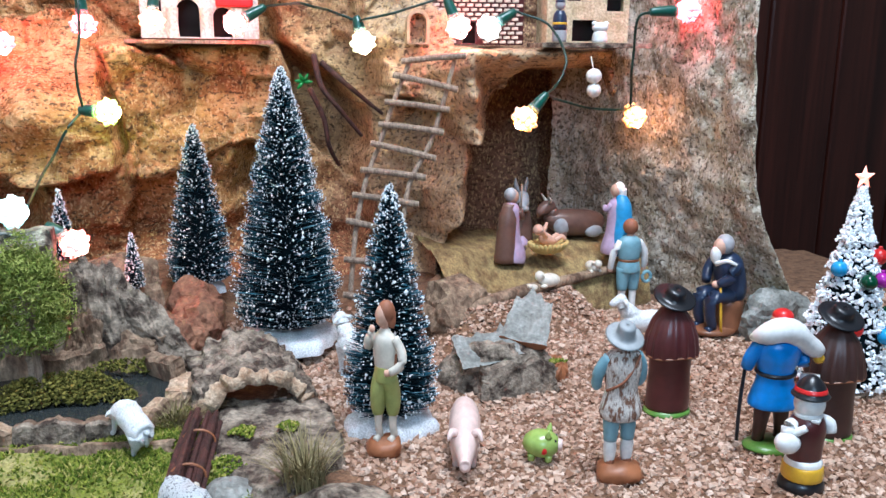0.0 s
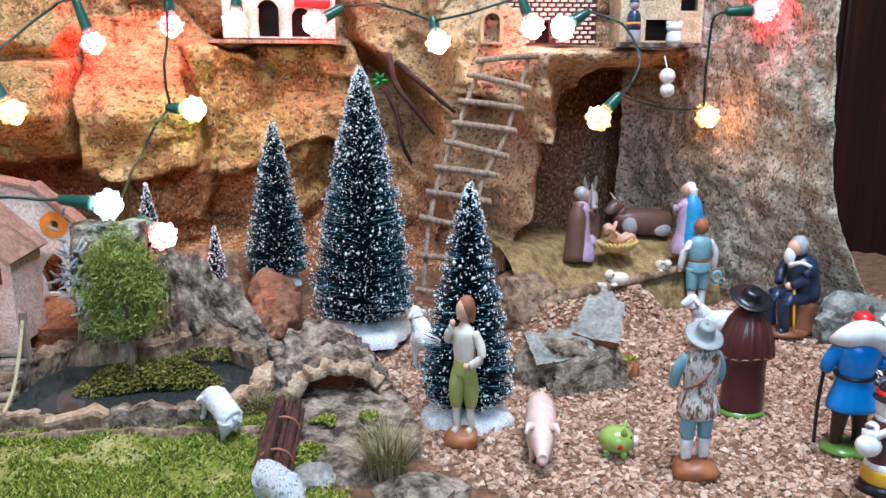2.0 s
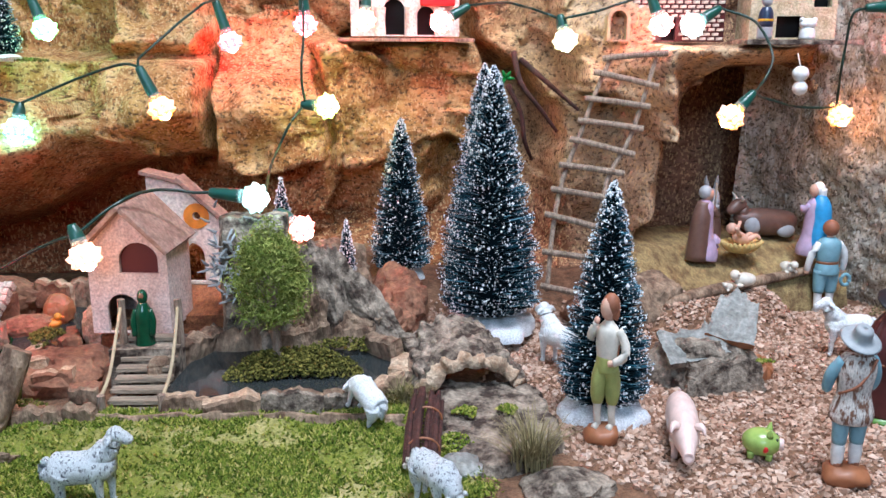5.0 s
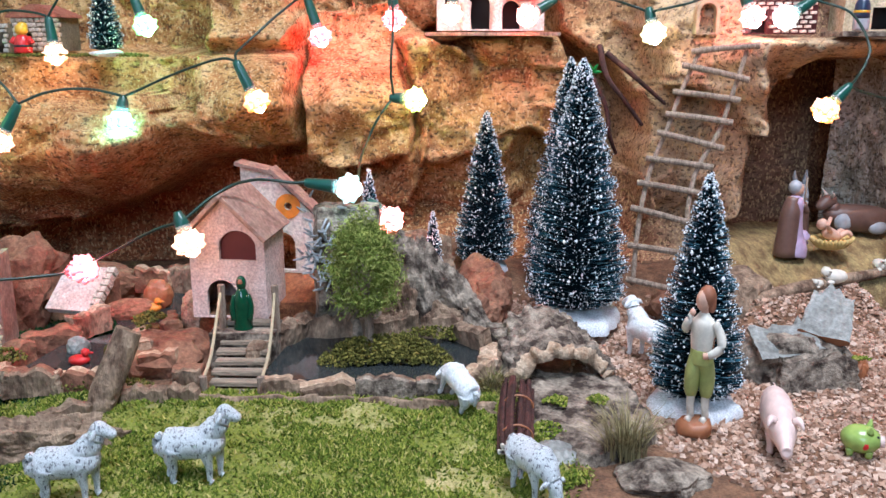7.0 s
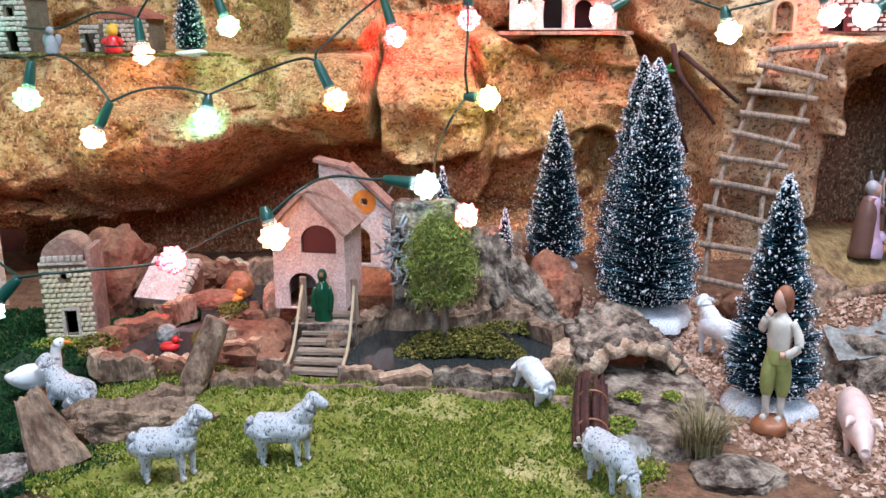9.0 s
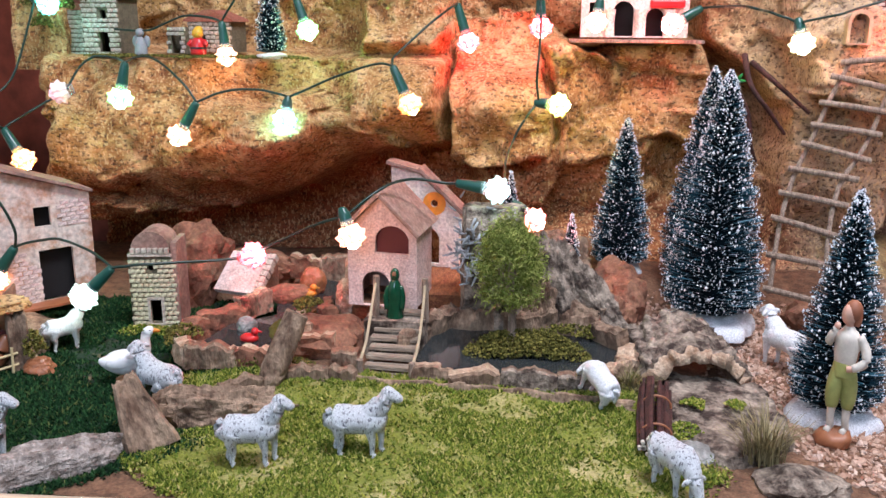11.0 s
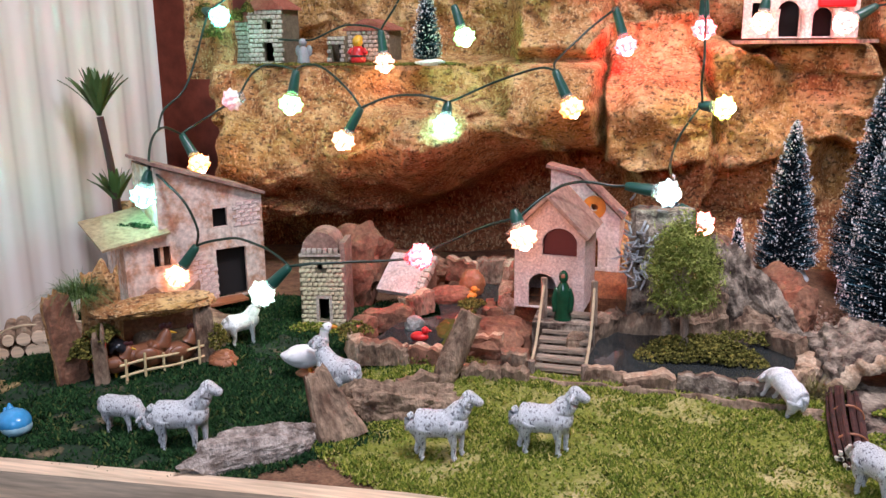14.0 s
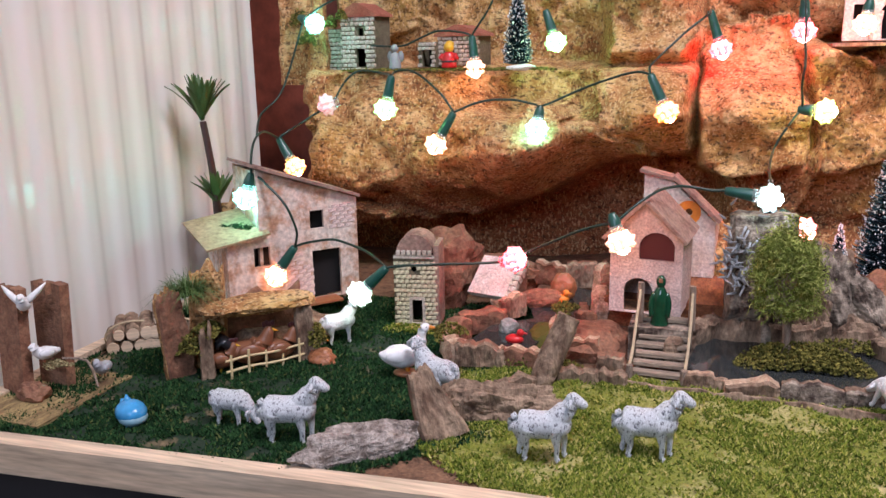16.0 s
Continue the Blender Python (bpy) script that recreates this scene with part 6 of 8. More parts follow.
ragged_sheet("bark_sheet", [(0.015, 0.635), (0.06, 0.655), (0.092, 0.69), (0.088, 0.80), (-0.02, 0.82), (-0.022, 0.70)], 0.010, 3, "bark_grey", "broad flat sheet of grey mossy bark before the bridge", 0.06)
rock("flat_stone", (0.078, 0.618, 0.0), (0.036, 0.032, 0.016), 13, "bark_grey", "flat grey stone at the front of the granules", 10, 0.25)
rock("stone", (-0.008, 0.655, 0.002), (0.018, 0.016, 0.012), 14, "slate", "small pale stone beside the lawn", 0, 0.25)
moss_clump((0.005, 0.735, 0.016), (0.014, 0.012), 180, "turf", "bright moss on the flat stone", 5, 0.5)
moss_clump((0.045, 0.735, 0.017), (0.012, 0.010), 140, "turf", "bright moss on the flat stone", 6, 0.5)
moss_clump((-0.010, 0.690, 0.006), (0.02, 0.02), 260, "turf", "bright moss beside the flat stone", 7, 0.5)
tuft((0.052, 0.648, 0.006), 0.035, 0.05, 300, "hay", "tuft of dry straw-coloured grass", 32, droop=0.25)


def twig_bundle():
    t = thing("twig_bundle", (-0.043, 0.648, 0.012), 0, "bound bundle of red-brown twigs with pale cut ends", "bundle of twigs")
    rng = np.random.default_rng(4)
    for k in range(34):
        a, q = rng.random() * 6.283, 0.0145 * math.sqrt(rng.random())
        x, z = q * math.cos(a), max(-0.008, q * math.sin(a))
        bm = bmesh.new()
        y1 = 0.118 + rng.uniform(-0.006, 0.006)
        tube(bm, [(x, rng.uniform(-0.003, 0.003), z, 0.0024), (x * 1.05 + 0.006, y1 * 0.5, z + 0.004, 0.0024), (x + 0.014, y1, z + 0.008, 0.002)], seg=7, sub=2)
        part("twig", bm, "twig_dark", t)
        bm = bmesh.new()
        tube(bm, [(x, -0.0045, z, 0.0019), (x, 0.0, z, 0.0019)], seg=7, sub=1)
        part("cut_end", bm, "cream", t, "pale cut twig end")
    for y in (0.02, 0.075):
        bm = bmesh.new()
        tube(bm, [(0.0145 * math.cos(a) + y * 0.12, y, 0.0125 * math.sin(a) + y * 0.065, 0.0011) for a in [2 * math.pi * k / 20 for k in range(21)]], seg=6, sub=1)
        part("tie", bm, "terracotta", t)


twig_bundle()

# slates and bark beside the cave
shard("slate_piece", (0.298, 0.822, 0.05), -58, 8, -28, 0.052, 0.066, 0.009, 41, "slate", "leaning pale grey slate with a pinkish edge", 0.8, "", "terracotta")
shard("slate_piece", (0.262, 0.806, 0.036), -60, -6, 10, 0.072, 0.042, 0.009, 42, "slate", "grey-green slate lying over bark", 0.85, "", "bark_grey")
shard("bark_piece", (0.286, 0.793, 0.0), -14, 0, 4, 0.088, 0.036, 0.020, 43, "bark_grey", "dark rugged bark under the slates", 0.9)
rock("stone", (0.275, 0.835, 0.015), (0.06, 0.04, 0.035), 15, "bark_grey", "rough brown stone under the slates", 0, 0.3)
rock("stone", (0.338, 0.836, 0.006), (0.018, 0.014, 0.022), 16, "terracotta", "reddish stone beside the slates", 20, 0.35)
moss_clump((0.33, 0.805, 0.03), (0.012, 0.006), 60, "turf", "bright moss on the bark", 9, 0.5)
rock("stone", (0.655, 0.90, 0.02), (0.04, 0.03, 0.04), 17, "slate", "grey stone behind the seated figurine", 15, 0.3)
rock("stone", (0.705, 0.93, 0.02), (0.035, 0.03, 0.03), 18, "slate", "grey stone below the panelling", 5, 0.3)
rock("stone", (0.268, 1.00, 0.03), (0.045, 0.045, 0.04), 19, "bark", "brown stone at the foot of the cave", 5, 0.3)
rock("stone", (0.21, 1.02, 0.015), (0.04, 0.04, 0.03), 23, "bark_red", "red-brown stone at the foot of the ladder", 25, 0.35)

# bark and stones round the lichen post
shard("bark_post", (-0.210, 0.918, 0.02), 0, 0, 2, 0.076, 0.152, 0.06, 51, "bark_grey", "upright grey bark post with a flat top", 0.96, jag=0.12)
rock("bark_crag", (-0.132, 0.925, 0.055), (0.030, 0.026, 0.098), 152, "bark_grey", "tall craggy piece of lichened grey bark behind the pond", 15, 0.5, -4, -6, 5, "bark")
rock("bark_crag", (-0.095, 0.922, 0.050), (0.034, 0.024, 0.066), 153, "bark_grey", "leaning craggy piece of lichened grey bark behind the pond", -12, 0.5, 0, -38, 5, "bark")
rock("bark_crag", (-0.150, 0.908, 0.040), (0.020, 0.016, 0.045), 154, "bark", "short craggy piece of brown bark behind the pond", 30, 0.5, 8, 4, 5, "bark")
rock("stone", (-0.105, 0.925, 0.045), (0.035, 0.03, 0.032), 24, "bark", "brown stone beside the lichened bark", 0, 0.35)
rock("stone", (-0.040, 1.02, 0.03), (0.03, 0.04, 0.035), 25, "bark_red", "reddish stone below the medium tree", 0, 0.35)
rock("stone", (-0.045, 1.075, 0.03), (0.035, 0.03, 0.04), 26, "bark_red", "reddish stone carrying the medium tree", 0, 0.3)
moss_clump((-0.825, 0.668, 0.03), (0.018, 0.016), 420, "moss", "olive moss against the hen house bark", 21, 1.6)
rock("stone", (-0.075, 0.972, 0.03), (0.04, 0.03, 0.03), 30, "bark_red", "low reddish stone between the crag and the bridge", 12, 0.35)
rock("stone", (-0.062, 0.95, 0.02), (0.022, 0.03, 0.035), 27, "bark_red", "reddish stone beside the bridge", 0, 0.35)
rock("stone", (-0.16, 1.06, 0.06), (0.07, 0.035, 0.06), 28, "bark", "dark stone in the rock cleft", 0, 0.35)
rock("stone", (-0.26, 1.10, 0.06), (0.06, 0.04, 0.07), 29, "cork", "ochre stone in the rock cleft", 0, 0.35)
moss_clump((-0.11, 0.885, 0.03), (0.045, 0.018), 500, "moss", "olive moss behind the pond", 11, 0.6)


def lichen():
    t = thing("lichen", (-0.236, 0.888, 0.15), 0, "pale grey branching lichen on the bark post", "lichen")
    rng = np.random.default_rng(5)
    for k in range(70):
        a = rng.random() * 6.283
        x, z = rng.normal(0, 0.011), rng.normal(-0.02, 0.022)
        bm = bmesh.new()
        tube(bm, [(x, 0, z, 0.0016), (x + 0.004 * math.cos(a), -0.006, z + 0.004 * math.sin(a), 0.0015), (x + 0.010 * math.cos(a), -0.010, z + 0.010 * math.sin(a), 0.0007)], seg=5, sub=1)
        part("lichen_branch", bm, "grey", t)


lichen()

# bark hedge, wedge and low wall on the lawn's border
shard("bark_wedge", (-0.496, 0.600, 0.0), -30, -14, 38, 0.050, 0.074, 0.028, 61, "bark", "upright wedge of red-brown bark with a pale split face", 0.42, "", "bark_red", 0.3)
rock("bark_wall", (-0.462, 0.662, 0.010), (0.062, 0.018, 0.032), 62, "bark", "low rough bark wall behind the wedge", 18, 0.6, -10, 0, 5, category="bark")
rock("bark_wall", (-0.560, 0.548, 0.006), (0.066, 0.018, 0.026), 63, "bark_pale_grey", "long low piece of pale grey bark on the lawn's border", 45, 0.32, -14, 0, 5, category="bark")
for k, (x, y, rz, w) in enumerate(((-0.395, 0.752, 4, 0.05), (-0.36, 0.756, -6, 0.04), (-0.452, 0.71, 40, 0.05))):
    shard("bark_piece", (x, y, 0.0), 0, 0, rz, w, 0.026, 0.014, 70 + k, "bark", "low piece of bark beside the steps", 0.9, "pond wall")


def bark_roll():
    t = thing("bark_roll", (-0.432, 0.735, 0.005), 0, "rolled brown bark leaning on the bank", "bark")
    bm = bmesh.new()
    tube(bm, [(0, 0, 0.006, 0.013), (0.008, 0.006, 0.03, 0.014), (0.018, 0.016, 0.055, 0.0135), (0.026, 0.024, 0.078, 0.0125)], seg=18, sub=6)
    for v in bm.verts:
        v.co += v.co.normalized() * 0.0022 * noise.fractal(v.co * 90, 0.8, 2.0, 3)
    part("bark", bm, "bark", t)


bark_roll()

# the upper and lower basin of the brook
sheet_of_water("water_brook", [(-0.53, 0.80), (-0.46, 0.79), (-0.44, 0.85), (-0.405, 0.95), (-0.40, 1.04), (-0.47, 1.06), (-0.50, 0.98), (-0.475, 0.90), (-0.52, 0.86)], 0.030, "still dark water of the brook")
for k, (x, y, rz, w, h) in enumerate(((-0.392, 0.945, 95, 0.05, 0.045), (-0.386, 0.995, 85, 0.05, 0.048), (-0.398, 1.045, 60, 0.05, 0.048), (-0.435, 1.072, 10, 0.055, 0.045), (-0.485, 1.068, -20, 0.05, 0.04), (-0.408, 0.9, 110, 0.045, 0.042), (-0.428, 0.86, 115, 0.045, 0.036),
                                          (-0.556, 0.835, 80, 0.05, 0.034), (-0.545, 0.79, 130, 0.045, 0.032), (-0.508, 0.768, 5, 0.055, 0.032), (-0.462, 0.77, -10, 0.05, 0.03), (-0.535, 0.876, 30, 0.06, 0.036), (-0.512, 0.925, 60, 0.05, 0.036), (-0.37, 0.845, 8, 0.035, 0.028), (-0.402, 0.822, 0, 0.04, 0.03), (-0.365, 0.80, 0, 0.03, 0.022))):
    shard("bank_stone", (x, y, 0.012 + 0.014 * S(0.85, 1.0, y)), 0, 0, rz, w * 1.1, h * 0.82, 0.020, 80 + k, "bark_red" if k % 3 else "bark", "flat-topped reddish-brown piece in the bank of the brook", 0.92, "bank stones", "bark_red" if k % 2 else "bark_pale")


def plaster_roof():
    """A sloping pinkish slab edged with small pale bricks."""
    t = thing("plaster_roof", (-0.552, 0.960, 0.036), -14, "pinkish plaster slab edged with small bricks by the brook", "model roof", "", -50)
    bm = bmesh.new()
    slab(bm, [(-0.031, -0.004), (0.026, -0.004), (0.024, 0.004), (-0.029, 0.004)], 0.0, 0.064)
    part("slab", bm, "pink_wall", t)
    base = bmesh.new()
    box(base, (0, 0, 0), (0.011, 0.011, 0.0082), (0, 0, 0), 0.0008)
    me = mesh_of("brick", base, "white_stone", False)
    for k in range(7):
        ob = new("brick", me)
        ob.parent = t
        ob.matrix_local = pose(0.032 + 0.0008 * math.sin(k * 2.1), 0, 0.005 + 0.0093 * k, 0, 3 * math.sin(k * 3), 0)
    bm = bmesh.new()
    box(bm, (-0.003, 0.026, 0.045), (0.05, 0.045, 0.03), (50, 0, 0))
    part("body", bm, "bark_red", t)


plaster_roof()
rock("stone", (-0.64, 1.01, 0.05), (0.06, 0.04, 0.07), 107, "bark_red", "large reddish stone behind the tower", 10, 0.35)
rock("stone", (-0.56, 1.09, 0.03), (0.07, 0.03, 0.035), 108, "bark_red", "reddish stone below the boulder", 0, 0.35)
rock("stone_block", (-0.475, 0.955, 0.040), (0.03, 0.012, 0.014), 101, "bark_red", "reddish flat block across the brook", 20, 0.15)
rock("stone_block", (-0.455, 0.995, 0.046), (0.018, 0.014, 0.022), 102, "terracotta", "red block beside the water", 10, 0.15)
rock("stone", (-0.495, 0.845, 0.034), (0.012, 0.01, 0.011), 103, "slate", "small pale grey stone in the brook", 0, 0.2)
rock("stone", (-0.40, 0.86, 0.015), (0.05, 0.045, 0.03), 104, "bark_red", "reddish-brown stone under the pink house", 0, 0.3)
rock("stone", (-0.45, 0.86, 0.01), (0.03, 0.05, 0.028), 105, "moss", "mossy stone in the bank", 0, 0.25)
moss_clump((-0.435, 0.895, 0.045), (0.02, 0.03), 350, "moss", "olive moss on the bank of the brook", 12, 0.5)
moss_clump((-0.56, 0.81, 0.03), (0.025, 0.03), 400, "moss", "olive moss on the bank of the brook", 13, 0.6)
moss_clump((-0.45, 0.775, 0.02), (0.06, 0.014), 350, "moss", "olive moss on the bank of the brook", 14, 0.6)
for k, (x, y, z) in enumerate(((-0.452, 0.962, 0.040), (-0.478, 0.808, 0.034))):
    bm = bmesh.new()
    ball(bm, (0, 0, 0), 0.008, scale=(1.4, 1, 0.7))
    ball(bm, (0.007, 0, 0.008), 0.0045)
    tube(bm, [(0.010, 0, 0.008, 0.0018), (0.015, 0, 0.0075, 0.001)], seg=6)
    ob = new("duck_figurine", mesh_of("duck_figurine", bm, "orange" if k == 0 else "red"))
    ob.location = (x, y, z)
    tagged(ob, "tiny orange duck figurine by the water" if k == 0 else "tiny red duck figurine on the water", "duck figurine")


# ---- buildings ----
def outline_plate(bm, outer, holes, thick, m, mi=0):
    """A plate with openings through it; outer and holes lie in (x, z), the thickness runs along +y."""
    edges = []
    for loop in [outer] + holes:
        vs = [bm.verts.new((x, 0, z)) for x, z in loop]
        edges += [bm.edges.new((vs[i], vs[(i + 1) % len(vs)])) for i in range(len(vs))]
    r = bmesh.ops.triangle_fill(bm, use_beauty=True, use_dissolve=False, edges=edges, normal=(0, -1, 0))
    fs = [g for g in r["geom"] if isinstance(g, bmesh.types.BMFace)]
    e = bmesh.ops.extrude_face_region(bm, geom=fs)
    vs2 = [g for g in e["geom"] if isinstance(g, bmesh.types.BMVert)]
    bmesh.ops.translate(bm, vec=(0, thick, 0), verts=vs2)
    allv = {v for f in fs for v in f.verts} | set(vs2)
    for v in allv:
        for f in v.link_faces:
            f.material_index = mi
    bmesh.ops.transform(bm, matrix=m, verts=list(allv))
    bmesh.ops.recalc_face_normals(bm, faces=list({f for v in allv for f in v.link_faces}))


def arch(cx, z0, w, h, n=12):
    """An opening with a round head."""
    r = w / 2
    return [(cx - r, z0), (cx + r, z0)] + [(cx + r * math.cos(math.pi * k / n), z0 + h - r + r * math.sin(math.pi * k / n)) for k in range(n + 1)]


def rect(x0, x1, z0, z1):
    return [(x0, z0), (x1, z0), (x1, z1), (x0, z1)]


def circle(cx, cz, r, n=20):
    return [(cx + r * math.cos(2 * math.pi * k / n), cz + r * math.sin(2 * math.pi * k / n)) for k in range(n)]


I4 = Matrix.Identity(4)


def pink_house():
    t = thing("model_house", (-0.337, 0.877, 0.055), -6, "small pink plaster model house with a brown pitched roof", "model house")
    w, h, top, d = 0.042, 0.093, 0.135, 0.07
    bm = bmesh.new()
    outline_plate(bm, [(-w, 0), (w, 0), (w, h), (0, top), (-w, h)], [arch(-0.008, 0.0015, 0.034, 0.042), circle(0.012, 0.078, 0.0215)[1:10] + [(-0.0085, 0.066), (0.0325, 0.066)]], 0.005, I4)
    part("front_wall", bm, "pink_wall", t)
    bm = bmesh.new()
    outline_plate(bm, [(-w, 0), (w, 0), (w, h), (0, top), (-w, h)], [], 0.004, pose(0, d, 0))
    part("back_wall", bm, "pink_wall", t)
    for s in (-1, 1):
        bm = bmesh.new()
        box(bm, (s * (w - 0.002), d / 2 + 0.0025, h / 2 - 0.001), (0.004, d - 0.006, h - 0.004))
        part("side_wall", bm, "pink_wall", t)
        bm = bmesh.new()
        a = math.degrees(math.atan2(top - h, w))
        box(bm, (s * (w + 0.007) / 2, d / 2 - 0.003, (top + h) / 2 + 0.0005), (0.066, d + 0.026, 0.005), (0, s * a, 0), 0.0006)
        part("roof_board", bm, "roof", t, "brown roof board")
    # added plate behind the upper window, its dark red standing for the dim interior
    bm = bmesh.new()
    box(bm, (0.012, 0.008, 0.08), (0.05, 0.002, 0.05))
    part("shutter", bm, "shutter", t, "dark red plate painted as the dim interior")
    bm = bmesh.new()
    box(bm, (0.0, 0.035, 0.001), (0.078, 0.06, 0.002))
    part("floor", bm, "soil", t)


pink_house()


def white_house():
    t = thing("model_house", (-0.309, 1.045, 0.06), -6, "white model house with a sloping roof and orange-ringed window", "model house")
    bm = bmesh.new()
    outline_plate(bm, [(-0.048, 0), (0.047, 0), (0.047, 0.075), (-0.01, 0.128), (-0.048, 0.137)], [arch(0.002, 0.004, 0.034, 0.05), circle(0.012, 0.088, 0.005, 10)], 0.006, I4)
    part("front_wall", bm, "white_wall", t)
    bm = bmesh.new()
    ring = [(0.016 * math.cos(2 * math.pi * k / 24), 0.016 * math.sin(2 * math.pi * k / 24)) for k in range(24)]
    outline_plate(bm, [(0.012 + x, 0.088 + z) for x, z in ring], [circle(0.012, 0.088, 0.0052, 10)], 0.001, pose(0, -0.0012, 0))
    part("window_ring", bm, "orange", t, "orange painted ring")
    bm = bmesh.new()
    box(bm, (0.022, 0.008, 0.1065), (0.086, 0.03, 0.005), (0, 43, 0), 0.0005)
    box(bm, (-0.03, 0.008, 0.137), (0.048, 0.03, 0.005), (0, 13, 0), 0.0005)
    part("roof", bm, "roof", t)
    for x, s in ((-0.046, 0.13), (0.045, 0.07)):
        bm = bmesh.new()
        box(bm, (x, 0.036, s / 2), (0.004, 0.058, s))
        part("side_wall", bm, "white_wall", t)
    bm = bmesh.new()
    box(bm, (0, 0.066, 0.035), (0.09, 0.003, 0.07))
    part("back_wall", bm, "white_wall", t)
    figurine("sitting_figurine", (-0.315, 1.028, 0.062), 0, lambda b: (tube(b, [(0, 0, 0, 0.009), (0, 0, 0.02, 0.008), (0, 0, 0.032, 0.004)], 0, 10), ball(b, (0, 0, 0.037), 0.0055, 0)), ["greyhair"], "small grey sitting figurine in the house's doorway", "figurine")


white_house()
plain_box("ground_terrace", (-0.31, 1.0, 0.028), (0.16, 0.16, 0.062), "red_straw", "red-brown straw-covered terrace under the white house", "ground")


def steps():
    t = thing("model_stairs", (-0.313, 0.772, 0.004), -2, "grey wooden model stairs with rope rails", "stairs")
    for k in range(8):
        bm = bmesh.new()
        box(bm, (0.0015 * math.sin(k * 3), 0.006 + 0.0115 * k, 0.005 + 0.0068 * k), (0.056, 0.0125, 0.0045), (0, 0, 1.5 * math.sin(k * 5)), 0.0006)
        part("step", bm, "plank", t)
    for s in (-1, 1):
        bm = bmesh.new()
        box(bm, (s * 0.024, 0.046, 0.022), (0.004, 0.1, 0.006), (30, 0, 0))
        part("stringer", bm, "stick", t)
        for y, z, h in ((-0.002, -0.004, 0.03), (0.078, 0.045, 0.052)):
            bm = bmesh.new()
            tube(bm, [(s * 0.029, y, z, 0.0042), (s * 0.0285, y, z + h, 0.0038)], seg=9, sub=1)
            part("post", bm, "stick", t)
        bm = bmesh.new()
        tube(bm, [(s * 0.029, -0.004, 0.022, 0.0018), (s * 0.0295, 0.03, 0.035, 0.0017), (s * 0.0295, 0.06, 0.068, 0.0017), (s * 0.0285, 0.078, 0.092, 0.0018)], seg=7)
        part("rope", bm, "rope", t, "pale rope rail")


steps()
plain_box("ground_step", (-0.315, 0.855, 0.026), (0.07, 0.045, 0.054), "bark_grey", "small landing before the pink house", "ground")


def green_figure(bm):
    tube(bm, [(0, 0, 0, 0.0165), (0, 0, 0.004, 0.0155), (0, 0, 0.02, 0.0145), (0, 0, 0.04, 0.0135), (0, 0, 0.05, 0.0085), (0, 0, 0.053, 0.006)], 0, 16)
    for s in (-1, 1):
        tube(bm, [(s * 0.010, -0.002, 0.044, 0.005), (s * 0.015, -0.005, 0.030, 0.0055), (s * 0.013, -0.008, 0.012, 0.005)], 0, 10)
    ball(bm, (0, 0, 0.060), 0.0088, 0, (1, 1, 1.1))
    ball(bm, (0, -0.004, 0.061), 0.006, 1, (1, 0.8, 1))


figurine("green_glazed_figurine", (-0.317, 0.850, 0.053), 0, green_figure, ["bottle", "brown"], "glossy dark green glazed figurine on the landing", "figurine").scale = (0.64, 0.64, 0.84)


def stone_tower():
    t = thing("model_tower", (-0.636, 0.902, 0.0), 10, "yellowish stone model tower with a brown domed roof", "model tower")
    bm = bmesh.new()
    outline_plate(bm, rect(-0.028, 0.028, 0.0, 0.102), [rect(-0.004, 0.010, 0.012, 0.042), circle(-0.001, 0.083, 0.004, 8)], 0.005, I4)
    part("front_wall", bm, "mortar", t)
    bm = bmesh.new()
    box(bm, (0.029, 0.024, 0.058), (0.007, 0.05, 0.116))
    part("side_board", bm, "roof", t, "brown wooden side board")
    bm = bmesh.new()
    box(bm, (-0.026, 0.026, 0.05), (0.004, 0.042, 0.1))
    part("side_wall", bm, "mortar", t)
    # back painted near-black, as the shade within the tower
    bm = bmesh.new()
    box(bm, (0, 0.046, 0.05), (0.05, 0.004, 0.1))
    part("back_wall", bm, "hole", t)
    bm = bmesh.new()
    outline_plate(bm, [(-0.024, 0.1), (0.024, 0.1)] + [(0.024 * math.cos(a), 0.1 + 0.024 * math.sin(a)) for a in [math.pi * k / 12 for k in range(1, 12)]], [], 0.045, pose(0, 0.001, 0.006))
    part("roof", bm, "roof", t)
    bm = bmesh.new()
    for k in range(7):
        box(bm, (-0.021 + 0.007 * k, -0.002, 0.106), (0.0048, 0.006, 0.006))
    box(bm, (0, -0.001, 0.1005), (0.054, 0.008, 0.003))
    part("cornice", bm, "white_stone", t, "pale toothed cornice")
    rng = np.random.default_rng(3)
    base = bmesh.new()
    box(base, (0, 0, 0), (0.0066, 0.0042, 0.0049), (0, 0, 0), 0.0009)
    for v in base.verts:
        v.co += 0.0005 * noise.noise_vector(v.co * 400)
    me = mesh_of("stone", base, "tower_stone", False)
    for j in range(15):
        for i in range(8):
            x, z = -0.0245 + 0.007 * i + (0.0025 if j % 2 else 0), 0.005 + 0.0062 * j
            if (-0.007 < x < 0.013 and z < 0.046) or (abs(x + 0.001) < 0.006 and abs(z - 0.083) < 0.006):
                continue
            ob = new("stone", me)
            ob.parent = t
            ob.matrix_local = pose(x, -0.0008, z, 0, float(rng.uniform(-12, 12)), 0) @ Matrix.Diagonal((*rng.uniform(0.85, 1.15, 3), 1))
    bm = bmesh.new()
    outline_plate(bm, rect(-0.0075, 0.0135, 0.008, 0.0455), [rect(-0.004, 0.010, 0.010, 0.042)], 0.004, pose(0, -0.0035, 0))
    part("door_frame", bm, "white_stone", t)
    return t


stone_tower()
